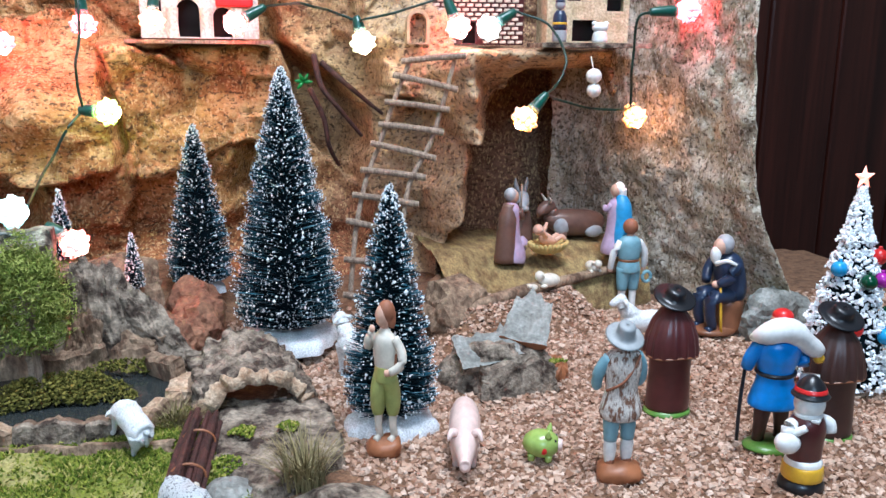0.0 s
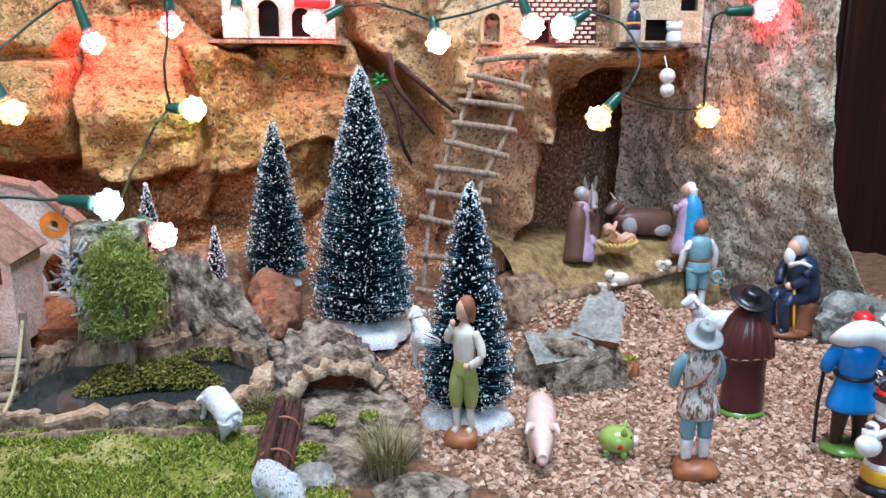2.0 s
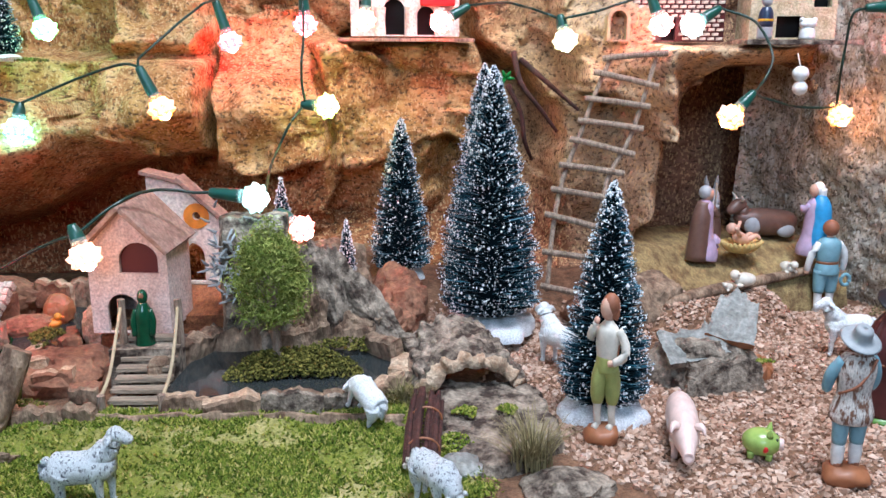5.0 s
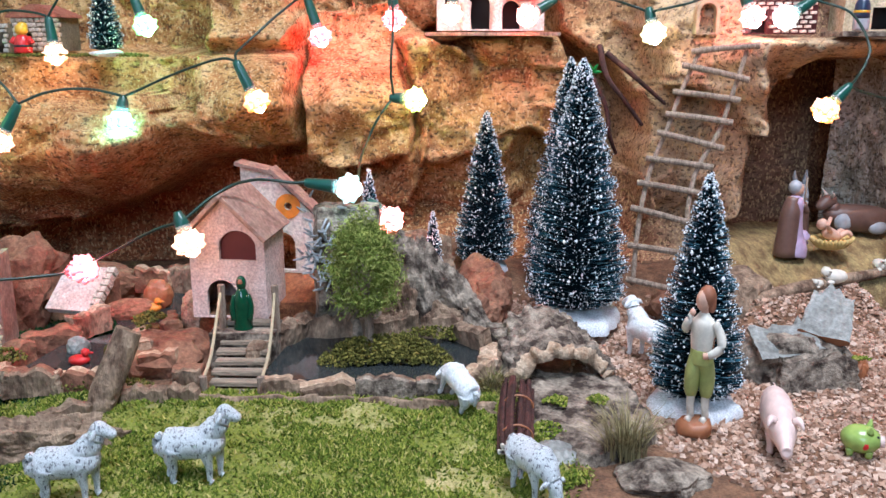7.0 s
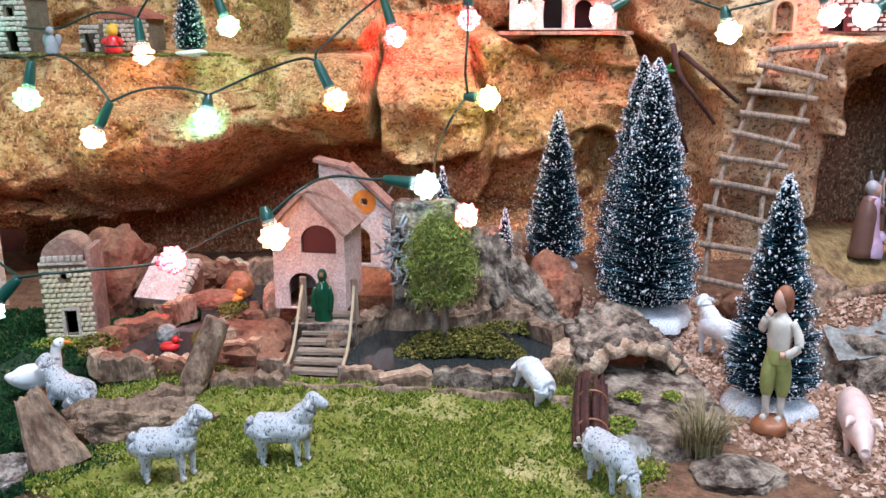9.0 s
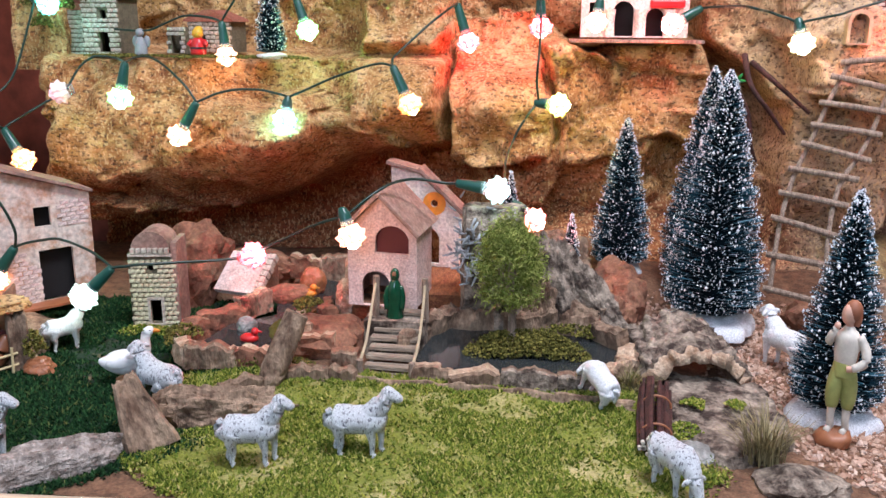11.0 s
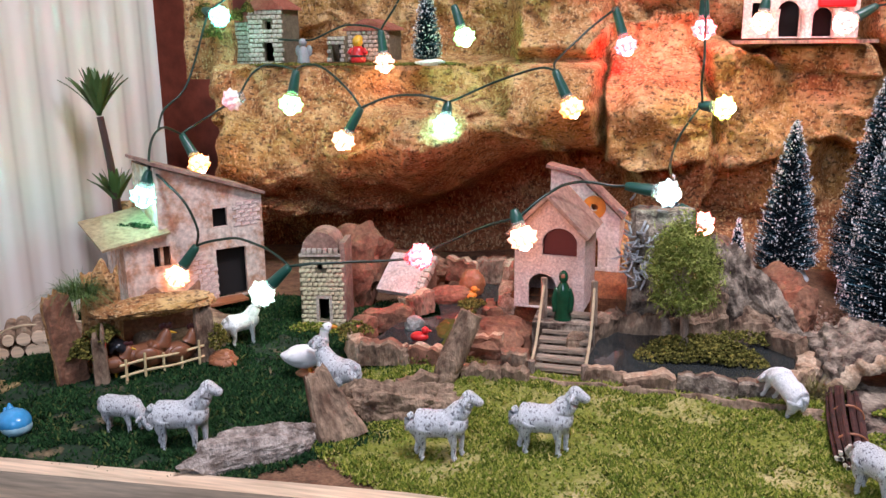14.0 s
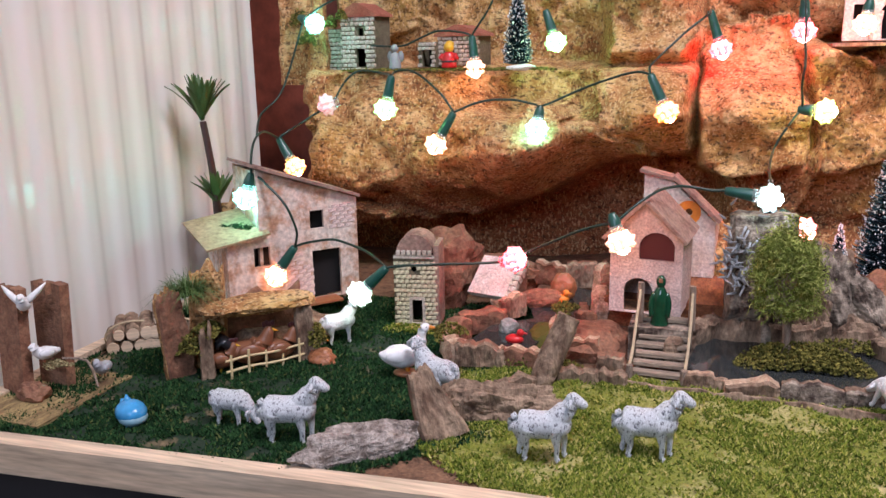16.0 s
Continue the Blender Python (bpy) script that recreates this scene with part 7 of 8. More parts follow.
moss_clump((-0.636, 0.885, 0.002), (0.05, 0.018), 500, "turf", "yellow-green moss round the tower's foot", 15, 0.6)


def brick_house():
    t = thing("model_house", (-0.861, 0.812, 0.03), 49.8, "tall model house of patchy orange plaster with drawn bricks", "model house")
    L = 0.187
    bm = bmesh.new()
    outline_plate(bm, [(0.0, 0), (L, 0), (L, 0.137), (0.045, 0.187), (0.045, 0.104), (0.0, 0.098)], [rect(0.036, 0.058, 0.058, 0.084), rect(0.117, 0.137, 0.100, 0.125), rect(0.118, 0.160, 0.002, 0.069)], 0.005, I4)
    part("front_wall", bm, "orange_wall", t)
    bm = bmesh.new()
    outline_plate(bm, [(0.045, 0), (L, 0), (L, 0.137), (0.045, 0.187)], [], 0.004, pose(0, 0.09, 0))
    part("back_wall", bm, "orange_wall", t)
    for x, h, d in ((0.003, 0.096, 0.085), (L - 0.0025, 0.136, 0.085), (0.048, 0.184, 0.085)):
        bm = bmesh.new()
        box(bm, (x, 0.0475, h / 2), (0.004, d, h))
        part("side_wall", bm, "orange_wall", t)
    bm = bmesh.new()
    a = math.degrees(math.atan2(0.05, L - 0.045))
    box(bm, ((0.04 + L) / 2 + 0.001, 0.045, 0.1665), (0.158, 0.108, 0.004), (0, a, 0))
    part("roof", bm, "roof", t, "thin brown roof board")
    bm = bmesh.new()
    box(bm, (0.012, 0.036, 0.108), (0.086, 0.10, 0.003), (12, -8, 0))
    part("lean_to_roof", bm, "tan_board", t, "tan board roof")
    # added black sheets behind door and windows imitate an interior without light
    bm = bmesh.new()
    box(bm, (0.115, 0.016, 0.068), (0.13, 0.003, 0.134))
    box(bm, (0.030, 0.016, 0.048), (0.044, 0.003, 0.09))
    part("interior_shade", bm, "hole", t, "black sheets painted as the interior's shade")
    bm = bmesh.new()
    box(bm, (0.100, -0.012, 0.001), (0.10, 0.026, 0.003))
    part("door_slab", bm, "terracotta", t, "terracotta doorstep slab")
    rng = np.random.default_rng(7)
    base = bmesh.new()
    box(base, (0, 0, 0), (0.0105, 0.0018, 0.0048), (0, 0, 0), 0.0004)
    me = mesh_of("brick", base, "pink_wall", False)
    spots = [(0.150 + 0.0118 * i + (0.005 if j % 2 else 0), 0.100 + 0.0056 * j) for j in range(6) for i in range(3)]
    spots += [(0.085 + 0.0118 * i + (0.005 if j % 2 else 0), 0.004 + 0.0056 * j) for j in range(9) for i in range(3)]
    spots += [(0.07 + 0.0118 * i + (0.005 if j % 2 else 0), 0.050 + 0.0056 * j) for j in range(4) for i in range(3)]
    for x, z in spots:
        if x > L - 0.006:
            continue
        ob = new("brick", me)
        ob.parent = t
        ob.matrix_local = pose(x, -0.0003, z, 0, float(rng.uniform(-3, 3)), 0)
    return t


brick_house()
ob = moss_clump((-0.872, 0.862, 0.138), (0.034, 0.026), 500, "turf_dark", "green moss strewn on the lean-to roof", 16, 0.12)


# ---- hen house under the terrace ----
rock("ground_bank", (-0.80, 0.80, 0.005), (0.085, 0.075, 0.034), 110, "bark", "earth bank under the brick house", 45, 0.2)
shard("bark_post", (-0.838, 0.668, 0.0), 4, -8, 62, 0.036, 0.108, 0.014, 111, "bark_red", "leaning red-brown bark plank by the hen house", 0.8, "", "cork", 0.5)
shard("bark_post", (-0.824, 0.702, 0.0), -4, 2, 30, 0.046, 0.118, 0.026, 112, "cork", "ochre bark standing by the hen house", 0.85, "", None, 0.6)
rock("hen_house_roof", (-0.772, 0.735, 0.077), (0.062, 0.034, 0.010), 113, "cork", "ragged ochre bark roof of the hen house", 47, 0.3)
shard("bark_post", (-0.726, 0.757, 0.0), 0, 0, 40, 0.022, 0.07, 0.018, 114, "bark", "short brown bark post of the hen house", 0.95)
shard("bark_post", (-0.806, 0.672, 0.0), 0, 0, 30, 0.016, 0.06, 0.012, 115, "bark", "short brown bark post of the hen house", 0.9)
shard("bark_wall", (-0.79, 0.755, 0.0), 0, 0, 47, 0.12, 0.075, 0.012, 116, "bark_red", "dark red bark wall at the back of the hen house", 0.98)
moss_clump((-0.81, 0.685, 0.05), (0.022, 0.02), 500, "moss", "olive moss on the hen house", 17, 0.8)
moss_clump((-0.713, 0.762, 0.02), (0.016, 0.016), 450, "moss", "olive moss beside the hen house", 18, 1.8)
tuft((-0.834, 0.682, 0.098), 0.042, 0.040, 420, "leaf", "drooping green grass on the bark post", 33, "green_grass_tuft", 1.3)
rock("stone", (-0.70, 0.752, 0.008), (0.016, 0.013, 0.011), 117, "terracotta", "small reddish stone on the dark lawn", 0, 0.3)


def hen(at, rz, mats, label, scale=1.0):
    def build(bm):
        tube(bm, [(-0.026, 0, 0.030, 0.002), (-0.02, 0, 0.024, 0.007), (-0.006, 0, 0.018, 0.0125), (0.008, 0, 0.020, 0.0115), (0.015, 0, 0.030, 0.0075), (0.018, 0, 0.038, 0.0055), (0.019, 0, 0.043, 0.002)], 0, 14)
        for k in (-1, 0, 1):
            tube(bm, [(-0.018, k * 0.003, 0.024, 0.005), (-0.030, k * 0.005, 0.034, 0.0045), (-0.034, k * 0.006, 0.026, 0.0015)], 1, 8)
        tube(bm, [(0.022, 0, 0.039, 0.0018), (0.028, 0, 0.037, 0.0006)], 3, 6)
        for k in range(4):
            ball(bm, (0.014 + 0.003 * k, 0, 0.045 + 0.001 * (k % 2)), 0.0024, 2, (1, 0.5, 1.4), 6)
        for s in (-1, 1):
            ball(bm, (-0.002, s * 0.010, 0.021), 0.009, 0, (1.4, 0.5, 0.9), 10)
            tube(bm, [(0.0, s * 0.004, 0.010, 0.0016), (0.0, s * 0.004, 0.0, 0.0014)], 3, 6)
    figurine("hen_figurine", at, rz, build, mats, label, "hen figurine", "hens", scale)


hen((-0.772, 0.712, 0.003), 35, ["brown", "black", "maroon", "yellow"], "red-brown rooster figurine with a dark tail", 1.15)
hen((-0.748, 0.735, 0.003), 50, ["brown", "brown", "maroon", "yellow"], "red-brown hen figurine behind the wicker fence", 1.0)
hen((-0.80, 0.690, 0.003), 20, ["brown", "brown", "maroon", "yellow"], "red-brown hen figurine behind the wicker fence", 0.85)


def wicker_fence():
    t = thing("wicker_fence", (-0.782, 0.672, 0.002), 52, "small pale wicker fence before the hens", "fence")
    for k in range(5):
        bm = bmesh.new()
        tube(bm, [(0.006 + 0.021 * k, 0, 0, 0.0016), (0.007 + 0.021 * k, 0, 0.028 + 0.003 * math.sin(k * 2), 0.0015)], seg=7, sub=1)
        part("stake", bm, "wicker", t)
    for z in (0.009, 0.022):
        bm = bmesh.new()
        tube(bm, [(0.0, 0, z, 0.0015), (0.03, 0.0015, z + 0.001, 0.0016), (0.06, -0.001, z, 0.0015), (0.097, 0.001, z + 0.001, 0.0014)], seg=7)
        part("rail", bm, "wicker", t)


wicker_fence()


# ---- dovecote, logs and palm at the white sheet ----
def dovecote():
    t = thing("dovecote", (-0.958, 0.572, 0.0), 0, "little bark tower with battlements on a straw-covered board", "model tower")
    bm = bmesh.new()
    slab(bm, [(-0.045, -0.06), (0.062, -0.066), (0.066, 0.075), (-0.045, 0.085)], 0.0, 0.005)
    part("base_board", bm, "straw_mat", t, "straw-covered base board")
    for name, x, y, rz, w, h in (("front_slab", -0.026, -0.005, -14, 0.038, 0.125), ("back_slab", -0.004, 0.03, -10, 0.042, 0.122)):
        bm = bmesh.new()
        pts = [(-w / 2 - 0.002, 0.004), (w / 2, 0.004), (w / 2 + 0.003, h), (w / 4, h + 0.002), (w / 4, h - 0.012), (0.0, h - 0.013), (0.0, h), (-w / 4, h), (-w / 4, h - 0.012), (-w / 2 + 0.003, h - 0.012), (-w / 2 + 0.002, h + 0.001), (-w / 2 - 0.003, h)]
        outline_plate(bm, pts, [], 0.012, pose(x, y, 0, -2, 0, rz))
        part(name, bm, "bark_red", t)
    bm = bmesh.new()
    lump(bm, (0.004, -0.008, 0.008), (0.02, 0.014, 0.014), 5, 0.4, 3)
    part("bark_lump", bm, "bark_red", t)
    bm = bmesh.new()
    tube(bm, [(0.022, 0.02, 0.042, 0.0016), (0.046, 0.03, 0.038, 0.0014), (0.066, 0.02, 0.014, 0.0012)], seg=6)
    part("perch", bm, "stick", t)


dovecote()
moss_clump((-0.94, 0.585, 0.035), (0.022, 0.014), 160, "hay", "straw nest on the dovecote", 19, 0.4, "straw_nest")


def dove(at, rz, paint, label, wings=False):
    def build(bm):
        tube(bm, [(-0.018, 0, 0.010, 0.002), (-0.010, 0, 0.010, 0.0055), (0, 0, 0.010, 0.0075), (0.007, 0, 0.015, 0.005), (0.009, 0, 0.020, 0.0042), (0.014, 0, 0.019, 0.001)], 0, 10)
        for s in (-1, 1):
            if wings:
                tube(bm, [(0, s * 0.004, 0.013, 0.004), (-0.004, s * 0.014, 0.022, 0.003), (-0.010, s * 0.022, 0.030, 0.0006)], 0, 8)
            else:
                ball(bm, (-0.003, s * 0.006, 0.011), 0.006, 0, (1.5, 0.5, 0.8), 8)
            tube(bm, [(0, s * 0.003, 0.005, 0.0012), (0, s * 0.003, 0, 0.001)], 1, 6)
    figurine("dove_figurine", at, rz, build, [paint, "terracotta"], label, "dove figurine", "doves")


dove((-0.908, 0.618, 0.014), -80, "greyhair", "pale grey dove figurine beside the dovecote")
dove((-0.955, 0.568, 0.100), -60, "white", "white dove figurine spreading its wings on the dovecote", True)
dove((-0.948, 0.578, 0.042), -120, "white", "white dove figurine sitting in the straw nest")


def log_piles():
    rng = np.random.default_rng(6)
    for x, y, rz, n in ((-0.965, 0.745, 38, 8), (-0.925, 0.772, 30, 6)):
        t = thing("log_pile", (x, y, 0.002), rz, "tied stack of small sawn logs", "log pile", "log piles")
        for k in range(n):
            row, col = (0, k) if k < 4 else (1, k - 4 + 0.5)
            r = 0.0088 * rng.uniform(0.85, 1.1)
            px, pz = (col - 1.5) * 0.0165, 0.009 + row * 0.0155 + (0.015 if k > 6 else 0)
            bm = bmesh.new()
            tube(bm, [(px, -0.03 + rng.uniform(-0.004, 0.004), pz, r), (px + rng.uniform(-0.003, 0.003), 0.03, pz + 0.002, r)], seg=10, sub=2)
            part("log", bm, "bark", t)
            bm = bmesh.new()
            tube(bm, [(px, -0.0355, pz, r * 0.86), (px, -0.028, pz, r * 0.86)], seg=10, sub=1)
            part("cut_face", bm, "wood", t, "pale sawn log end")
        bm = bmesh.new()
        tube(bm, [(0.034 * math.cos(a), -0.012, 0.016 + 0.019 * math.sin(a), 0.0016) for a in [2 * math.pi * k / 20 for k in range(21)]], seg=6, sub=1)
        part("cord", bm, "rope", t, "pale tying cord")


log_piles()


def palm():
    t = thing("model_palm", (-0.958, 0.945, 0.0), 0, "small model palm with a thin dark trunk", "palm tree")
    bm = bmesh.new()
    tube(bm, [(0, 0, 0, 0.009), (0.0, 0, 0.1, 0.007), (-0.003, 0, 0.19, 0.0055), (-0.013, 0, 0.27, 0.0048)], seg=10, sub=5)
    part("trunk", bm, "darkbrown", t)
    for cx, cz, n, L, up in ((-0.014, 0.272, 26, 0.055, 1.35), (0.0, 0.15, 16, 0.05, 1.1)):
        rng = np.random.default_rng(n)
        for k in range(n):
            a = 2.4 * k
            e = rng.uniform(0.2, 0.9)
            bm = bmesh.new()
            pts = [Vector((cx, 0, cz)) + Vector((math.cos(a) * e * u, math.sin(a) * e * u, up * (u - 0.38 * e * u * u))) * L for u in (0, 0.25, 0.5, 0.75, 1.0)]
            w = Vector((-math.sin(a), math.cos(a), 0))
            rows = [(bm.verts.new(p - w * q), bm.verts.new(p + Vector((0, 0, -0.0015))), bm.verts.new(p + w * q)) for p, q in zip(pts, (0.0035, 0.0045, 0.0052, 0.0038, 0.0006))]
            for r0, r1 in zip(rows, rows[1:]):
                bm.faces.new((r0[0], r0[1], r1[1], r1[0]))
                bm.faces.new((r0[1], r0[2], r1[2], r1[1]))
            part("frond", bm, "leaf", t)


palm()
rock("stone", (-0.93, 0.99, 0.07), (0.06, 0.04, 0.11), 120, "cork", "ochre stone beside the palm", 20, 0.25)


def goose_shape(bm):
    tube(bm, [(-0.034, 0, 0.030, 0.002), (-0.026, 0, 0.027, 0.008), (-0.008, 0, 0.024, 0.0145), (0.010, 0, 0.027, 0.0125), (0.018, 0, 0.038, 0.0078), (0.020, 0, 0.052, 0.0056), (0.023, 0, 0.060, 0.0062), (0.028, 0, 0.062, 0.005), (0.030, 0, 0.062, 0.002)], 0, 14)
    tube(bm, [(0.028, 0, 0.0615, 0.0032), (0.034, 0, 0.0605, 0.0022), (0.037, 0, 0.060, 0.001)], 1, 8)
    for s in (-1, 1):
        ball(bm, (-0.008, s * 0.0115, 0.028), 0.011, 0, (1.7, 0.4, 0.8), 12)
        ball(bm, (0.026, s * 0.0048, 0.063), 0.001, 2, seg=6)
        tube(bm, [(0, s * 0.005, 0.014, 0.003), (0.002, s * 0.005, 0.002, 0.0028)], 1, 8)
    lump(bm, (0, 0, 0.003), (0.018, 0.013, 0.005), 3, 0.15, 2, 3)


figurine("goose_figurine", (-0.588, 0.74, 0.004), 25, goose_shape, ["white", "orange", "black", "terracotta"], "white goose figurine with an orange bill", "goose figurine", "", 0.9)


# ---- the ladder ----
def ladder():
    t = thing("twig_ladder", (0, 0, 0), 0, "crooked ladder of peeled twigs against the rock", "ladder")
    ax = Vector((0.039, -0.014, -0.003))
    spine = [Vector(p) for p in ((0.168, 0.985, 0.052), (0.176, 1.02, 0.128), (0.195, 1.05, 0.188), (0.222, 1.065, 0.238), (0.24, 1.08, 0.288), (0.262, 1.09, 0.342))]

    def along(u):
        v = u * 5
        i = min(int(v), 4)
        return spine[i].lerp(spine[i + 1], v - i)

    for s in (-1, 1):
        bm = bmesh.new()
        tube(bm, [(*(along(u) + ax * s * 0.72 + Vector((0.003 * math.sin(u * 9 + s), 0.006, 0))), 0.0032) for u in (0, 0.2, 0.4, 0.6, 0.8, 1.0)], seg=8)
        part("stile", bm, "stick", t)
    for k in range(10):
        c = along(0.01 + 0.11 * k)
        tilt = Vector((0, 0, 0.003 + 0.003 * math.sin(k * 4.1))) if k < 9 else Vector((0, 0, -0.007))
        bm = bmesh.new()
        tube(bm, [(*(c - ax + tilt), 0.0040), (*(c + Vector((0, -0.002, 0.001))), 0.0040), (*(c + ax - tilt), 0.0043)], seg=9)
        part("rung", bm, "stick", t)
        for s in (-1, 1):
            bm = bmesh.new()
            p = c + ax * s - tilt * s
            tube(bm, [(*p, 0.0035), (*(p + ax * 0.012 * s), 0.0035)], seg=8, sub=1)
            part("cut_end", bm, "wood", t, "pale cut rung end")


ladder()


def rock_root(pts, label):
    t = thing("dry_root", pts[0], 0, label, "root", "dry roots")
    bm = bmesh.new()
    o = np.array(pts[0])
    tube(bm, [(*(np.array(p) - o), r) for p, r in zip(pts, (0.0042, 0.0036, 0.0032, 0.0024))], seg=8, sub=4)
    part("wood", bm, "twig_dark", t, smooth=True)


for pts in (((0.118, 1.178, 0.345), (0.124, 1.150, 0.305), (0.150, 1.150, 0.272), (0.178, 1.160, 0.238)), ((0.128, 1.175, 0.335), (0.152, 1.148, 0.312), (0.178, 1.145, 0.290), (0.206, 1.155, 0.268)), ((0.112, 1.185, 0.300), (0.128, 1.165, 0.262), (0.134, 1.165, 0.225), (0.150, 1.190, 0.195))):
    rock_root(pts, "thin dark dry root lying against the rock")


# ---- upper ledges ----
def stone_house(at, rz, w, h, d, label, seed, rows, cols, openings, roof_h=0.02, roofed=True):
    t = thing("model_house", at, rz, label, "model house", "stone houses")
    bm = bmesh.new()
    outline_plate(bm, rect(-w / 2, w / 2, 0, h), [rect(*o) for o in openings], 0.006, I4)
    part("front_wall", bm, "mortar", t)
    for s in (-1, 1):
        bm = bmesh.new()
        box(bm, (s * (w / 2 - 0.0025), d / 2 + 0.0065, h / 2), (0.005, d, h))
        part("side_wall", bm, "mortar", t)
    # near-black back imitates shade seen through the openings
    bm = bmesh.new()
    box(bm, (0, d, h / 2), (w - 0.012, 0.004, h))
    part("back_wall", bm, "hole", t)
    if roofed:
        bm = bmesh.new()
        outline_plate(bm, [(-w / 2 - 0.006, h), (w / 2 + 0.006, h), (w / 2 + 0.004, h + 0.004), (0.004, h + roof_h), (-0.004, h + roof_h), (-w / 2 - 0.004, h + 0.004)], [], d + 0.014, pose(0, -0.005, 0))
        part("roof", bm, "roof_tile", t, "brick-red roof")
    rng = np.random.default_rng(seed)
    base = bmesh.new()
    box(base, (0, 0, 0), (w / cols * 0.9, 0.0052, h / rows * 0.84), (0, 0, 0), 0.001)
    for v in base.verts:
        v.co += 0.0006 * noise.noise_vector(v.co * 300 + Vector((seed, 0, 0)))
    me = mesh_of("stone", base, "white_stone", False)
    for j in range(rows):
        for i in range(cols):
            x, z = -w / 2 + w / cols * (i + 0.5) + (w / cols * 0.18 if j % 2 else -w / cols * 0.1), h / rows * (j + 0.5)
            if any(o[0] - 0.002 < x < o[1] + 0.002 and o[2] - 0.001 < z < o[3] + 0.001 for o in openings):
                continue
            ob = new("stone", me)
            ob.parent = t
            ob.matrix_local = pose(x, -0.001, z, 0, float(rng.uniform(-8, 8)), 0) @ Matrix.Diagonal((*rng.uniform(0.8, 1.1, 3), 1))
    return t


stone_house((-0.838, 1.205, 0.330), -4, 0.062, 0.088, 0.05, "pale stone model house with a brick-red roof and dark door", 5, 12, 7, [(-0.004, 0.013, 0.008, 0.038), (0.0, 0.010, 0.058, 0.070)], 0.022)
stone_house((-0.885, 1.222, 0.330), -4, 0.032, 0.07, 0.03, "low pale stone annex of a model house", 6, 10, 4, [], 0.01)
stone_house((-0.672, 1.225, 0.338), -6, 0.072, 0.046, 0.045, "low pale stone model house with a brick-red roof", 7, 7, 8, [(-0.02, -0.008, 0.006, 0.024)], 0.018)
stone_house((-0.722, 1.215, 0.336), -6, 0.030, 0.040, 0.03, "small stone archway beside a model house", 8, 6, 4, [(-0.008, 0.008, 0.0005, 0.028)], 0.008, False)
for k, (x, y, z, r) in enumerate(((-0.918, 1.18, 0.372, 0.018), (-0.872, 1.175, 0.400, 0.014), (-0.85, 1.17, 0.412, 0.012), (-0.93, 1.18, 0.405, 0.02))):
    moss_clump((x, y, z), (r, r), 260, "moss", "olive bush beside the upper stone house", 40 + k, 1.4, "bush")
shard("leaning_rock", (-0.935, 1.20, 0.31), 0, 0, 4, 0.085, 0.17, 0.03, 130, "cork", "ochre rock behind the upper stone house", 0.9)
for k, (x, y, rx) in enumerate(((-0.925, 1.06, 0.065), (-0.79, 1.19, 0.1), (-0.66, 1.19, 0.09), (-0.56, 1.19, 0.06))):
    if k:
        moss_clump((x, y, 0.331), (rx, 0.03), 700, "moss", "thin olive moss on the upper ledge", 50 + k, 0.12)


def toy_red(bm):
    tube(bm, [(0, 0, 0, 0.012), (0, 0, 0.012, 0.0115), (0, 0, 0.022, 0.008), (0, 0, 0.025, 0.004)], 0, 14)
    tube(bm, [(0, 0, 0.008, 0.0122), (0, 0, 0.011, 0.0121)], 2, 14)
    ball(bm, (0, 0, 0.031), 0.0085, 1)
    ball(bm, (0.001, 0.002, 0.036), 0.007, 3, (1, 1, 0.8))
    for s in (-1, 1):
        tube(bm, [(s * 0.009, 0, 0.02, 0.004), (s * 0.014, -0.003, 0.013, 0.0038)], 0, 8)


def toy_grey(bm):
    tube(bm, [(0, 0, 0, 0.010), (0, 0, 0.012, 0.009), (0, 0, 0.024, 0.0055), (0, 0, 0.027, 0.003)], 0, 14)
    ball(bm, (0, 0, 0.033), 0.0065, 0)
    for s in (-1, 1):
        ball(bm, (s * 0.009, 0.003, 0.020), 0.007, 0, (0.8, 0.3, 1.3), 8)


def toy_dark(bm):
    tube(bm, [(0, 0, 0, 0.0095), (0, 0, 0.012, 0.0098), (0, 0, 0.016, 0.0092)], 1, 14)
    tube(bm, [(0, 0, 0.015, 0.0096), (0, 0, 0.032, 0.0090), (0, 0, 0.040, 0.005)], 0, 14)
    ball(bm, (0, 0, 0.047), 0.0068, 1)
    tube(bm, [(0, 0, 0.050, 0.0068), (0, 0, 0.056, 0.004), (0, 0, 0.057, 0.001)], 0, 12)
    tube(bm, [(0, 0, 0.022, 0.0098), (0, 0, 0.025, 0.0097)], 2, 14)


def toy_white(bm):
    tube(bm, [(0, 0, 0, 0.0105), (0, 0, 0.010, 0.0095), (0, 0, 0.014, 0.0075)], 0, 12)
    ball(bm, (0, 0, 0.019), 0.0095, 0, (1.2, 0.9, 0.75))
    for s in (-1, 1):
        ball(bm, (s * 0.0085, 0, 0.024), 0.0035, 0)


figurine("toy_figure", (-0.676, 1.188, 0.336), 0, toy_red, ["red", "yellow", "black", "yellow"], "small red and yellow toy figure on the upper ledge", "toy")
figurine("toy_figure", (-0.768, 1.19, 0.334), 0, toy_grey, ["grey"], "small grey winged toy figure on the upper ledge", "toy")
figurine("toy_figure", (0.430, 1.085, 0.364), 0, toy_dark, ["navy", "greyhair", "yellow"], "small dark blue and white toy figure on the shelf", "toy")
figurine("toy_figure", (0.486, 1.082, 0.364), 0, toy_white, ["white"], "small white toy figure on the shelf", "toy")
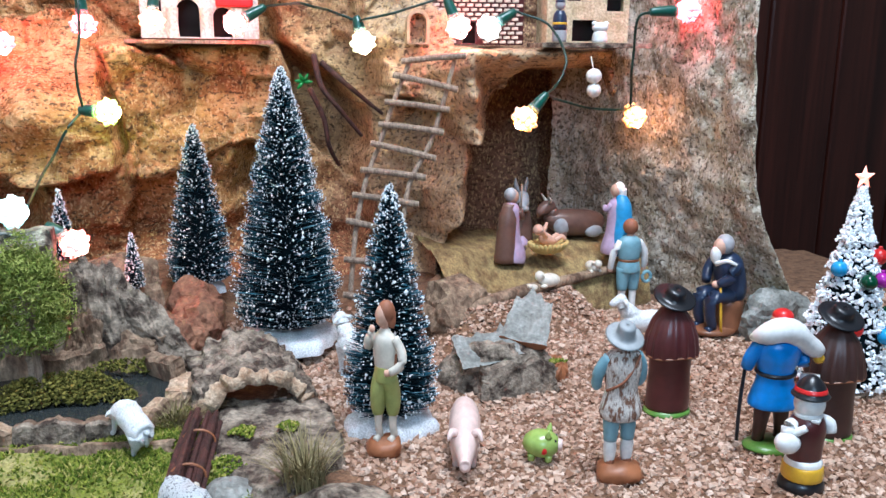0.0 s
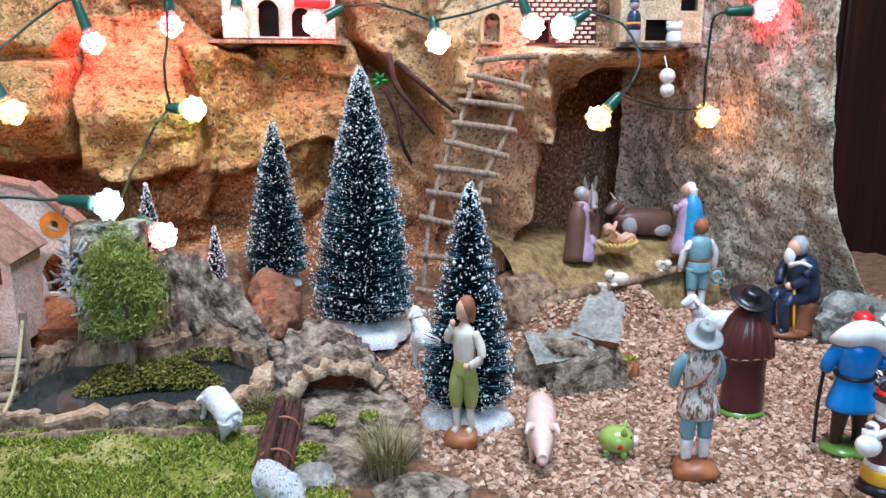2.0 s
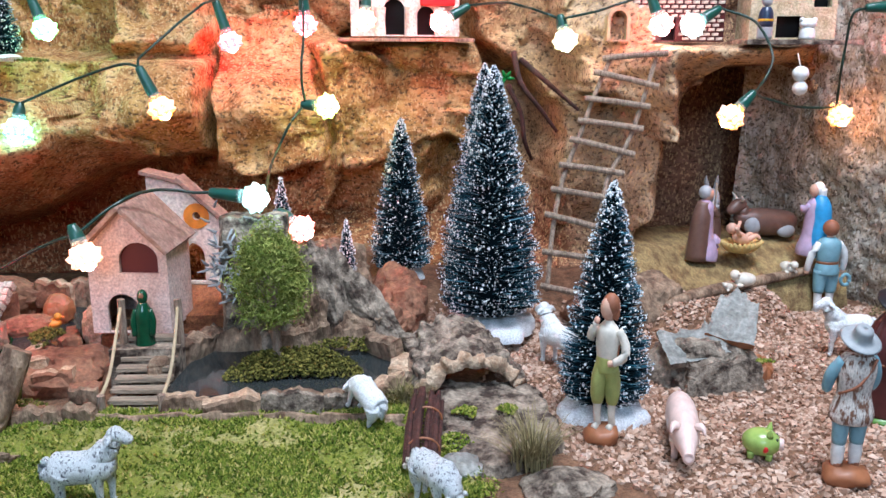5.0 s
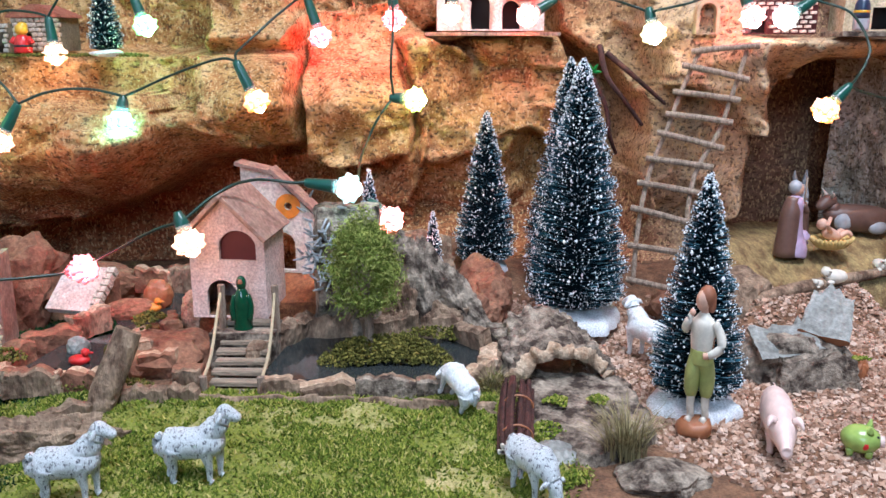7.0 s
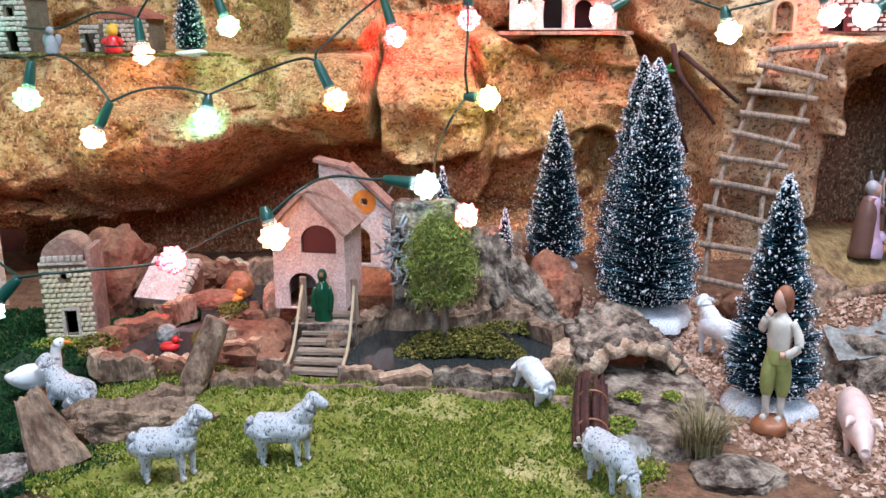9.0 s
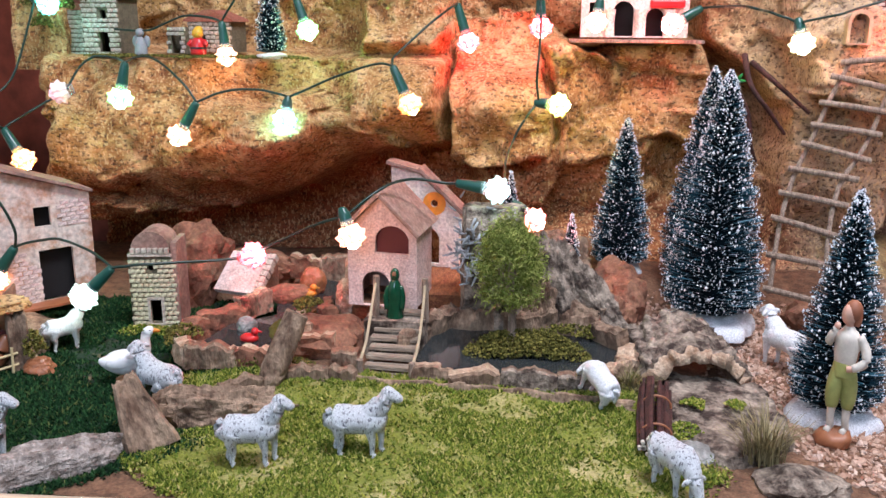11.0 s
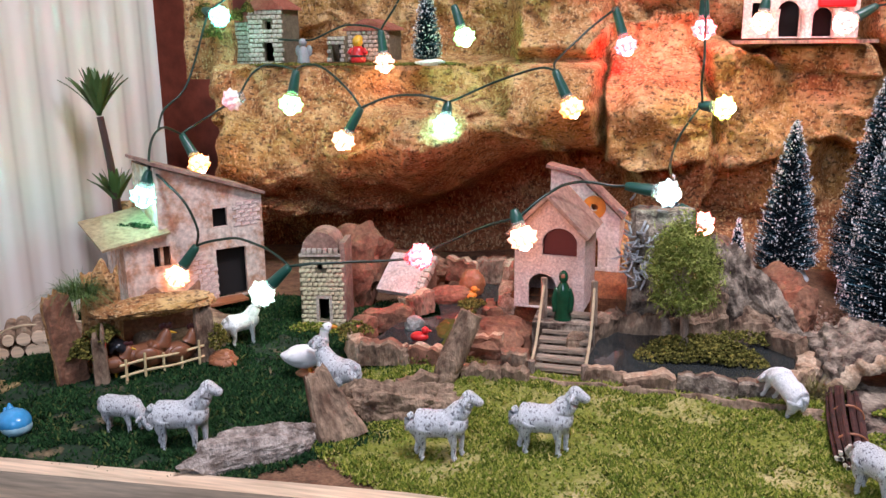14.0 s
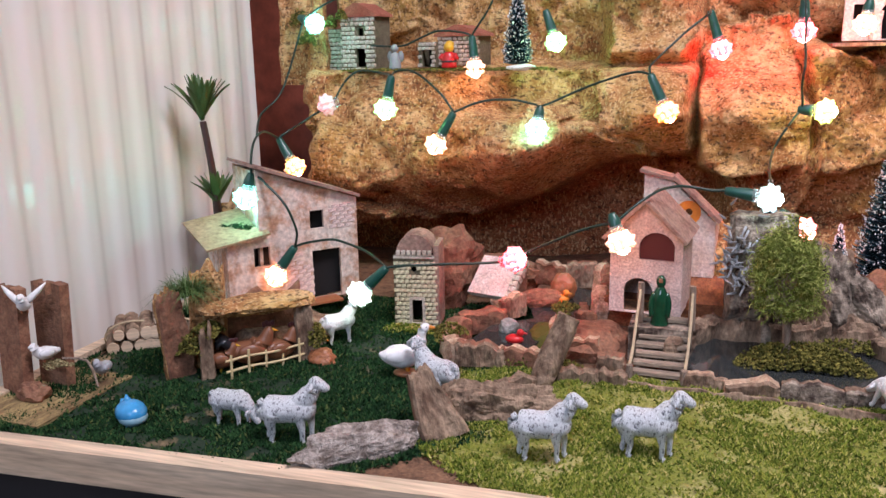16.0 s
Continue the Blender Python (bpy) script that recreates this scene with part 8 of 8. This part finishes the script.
rock("snow_patch", (-0.555, 1.175, 0.336), (0.022, 0.012, 0.005), 131, "snow_cloth", "white snow patch under the small tree", 15, 0.2, cuts=3, category="snow")


def lit_house():
    """White arcade with stout pillars, above a thin shelf."""
    t = thing("model_house", (-0.028, 1.252, 0.366), 0, "white model house with an arcade, lit red and white", "model house")
    bm = bmesh.new()
    outline_plate(bm, rect(-0.078, 0.078, 0, 0.10), [arch(-0.016, 0.002, 0.03, 0.05), arch(0.03, 0.002, 0.026, 0.04), rect(-0.066, -0.05, 0.03, 0.05), arch(0.0, 0.06, 0.02, 0.028)], 0.008, I4)
    part("front_wall", bm, "white_wall", t)
    # shade behind the arcade is painted on this black back
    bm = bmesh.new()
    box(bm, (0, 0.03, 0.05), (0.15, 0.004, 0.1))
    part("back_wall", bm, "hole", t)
    for x in (-0.036, 0.008, 0.05):
        bm = bmesh.new()
        tube(bm, [(x, -0.004, 0, 0.0085), (x, -0.004, 0.02, 0.007), (x, -0.004, 0.04, 0.0085)], seg=12)
        part("pillar", bm, "white_wall", t)
    bm = bmesh.new()
    box(bm, (0.046, -0.006, 0.048), (0.05, 0.012, 0.012), (0, 0, 0), 0.003)
    part("canopy", bm, "red", t, "dark red canopy")
    s = thing("shelf_board", (-0.028, 1.235, 0.358), 0, "thin brown wooden shelf under the lit house", "shelf", "shelves")
    bm = bmesh.new()
    box(bm, (0, 0, 0.003), (0.19, 0.07, 0.005), (0, 0, 0), 0.0006)
    part("board", bm, "stick", s)


lit_house()


def checked_house():
    t = thing("model_house", (0.335, 1.15, 0.36), -4, "model house with dark red and white patterned brick walls", "model house")
    bm = bmesh.new()
    outline_plate(bm, rect(-0.06, 0.066, 0, 0.08), [rect(-0.02, 0.0, 0.002, 0.03)], 0.006, I4)
    part("front_wall", bm, "maroon", t)
    # black back stands for the shaded room behind the door
    bm = bmesh.new()
    box(bm, (0.0, 0.03, 0.04), (0.12, 0.004, 0.08))
    part("back_wall", bm, "hole", t)
    base = bmesh.new()
    box(base, (0, 0, 0), (0.0085, 0.003, 0.0038), (0, 0, 0), 0.0005)
    me = mesh_of("brick", base, "white_stone", False)
    for j in range(13):
        for i in range(11):
            x, z = -0.055 + 0.0115 * i + (0.0055 if j % 2 else 0), 0.004 + 0.006 * j
            if -0.025 < x < 0.005 and z < 0.032 or x > 0.062:
                continue
            ob = new("brick", me)
            ob.parent = t
            ob.matrix_local = pose(x, -0.001, z)
    # the little figure and round arch beside it
    bm = bmesh.new()
    outline_plate(bm, arch(-0.082, 0.0, 0.03, 0.045), [arch(-0.082, 0.002, 0.022, 0.038)], 0.02, pose(0, -0.02, 0))
    part("porch", bm, "rope", t, "tan arched porch")


checked_house()


def ochre_house():
    t = thing("model_house", (0.487, 1.125, 0.364), -5, "ochre model house with dark windows on a grey shelf", "model house")
    bm = bmesh.new()
    outline_plate(bm, rect(-0.058, 0.058, 0, 0.085), [rect(-0.022, 0.012, 0.002, 0.03), rect(0.026, 0.05, 0.042, 0.062), rect(-0.03, -0.01, 0.055, 0.075)], 0.006, I4)
    part("front_wall", bm, "tower_stone", t)
    # back coloured black in place of shade behind the windows
    bm = bmesh.new()
    box(bm, (0, 0.022, 0.042), (0.11, 0.003, 0.084))
    part("back_wall", bm, "hole", t)
    for s in (-1, 1):
        bm = bmesh.new()
        box(bm, (s * 0.0555, 0.03, 0.0425), (0.005, 0.048, 0.085))
        part("side_wall", bm, "tower_stone", t)
    s = thing("shelf_board", (0.478, 1.10, 0.357), -4, "thin grey wooden shelf under the ochre house", "shelf", "shelves")
    bm = bmesh.new()
    box(bm, (0, 0, 0.003), (0.15, 0.075, 0.006), (0, 0, 0), 0.0006)
    part("board", bm, "bark_grey", s)


ochre_house()


def hanging_balls(bm):
    ball(bm, (0, 0, 0.009), 0.0105, 0, (1, 1, 0.95), 14)
    ball(bm, (0.001, 0, -0.009), 0.0095, 0, (1, 1, 1), 14)
    tube(bm, [(0, 0.002, 0.018, 0.0008), (0, 0.012, 0.034, 0.0008)], 0, 6)


figurine("snowman_ornament", (0.466, 1.05, 0.312), 0, hanging_balls, ["white"], "two small white balls hanging at the cave's mouth", "ornament")
bm = bmesh.new()
for a in range(5):
    tube(bm, [(0, 0, 0, 0.0015), (0.006 * math.cos(a), -0.003, 0.006 * math.sin(a), 0.0028), (0.012 * math.cos(a), -0.004, 0.012 * math.sin(a), 0.0005)], seg=6)
tagged(new("green_leaf_sprig", mesh_of("green_leaf_sprig", bm, "greenleaf")), "small glossy green leaf sprig on the rock", "sprig").location = (0.098, 1.12, 0.312)
moss_clump((0.62, 1.02, 0.0), (0.05, 0.04), 200, "hay", "dry grass wisps at the foot of the grey rock", 60, 0.4, "dry_grass_wisps")
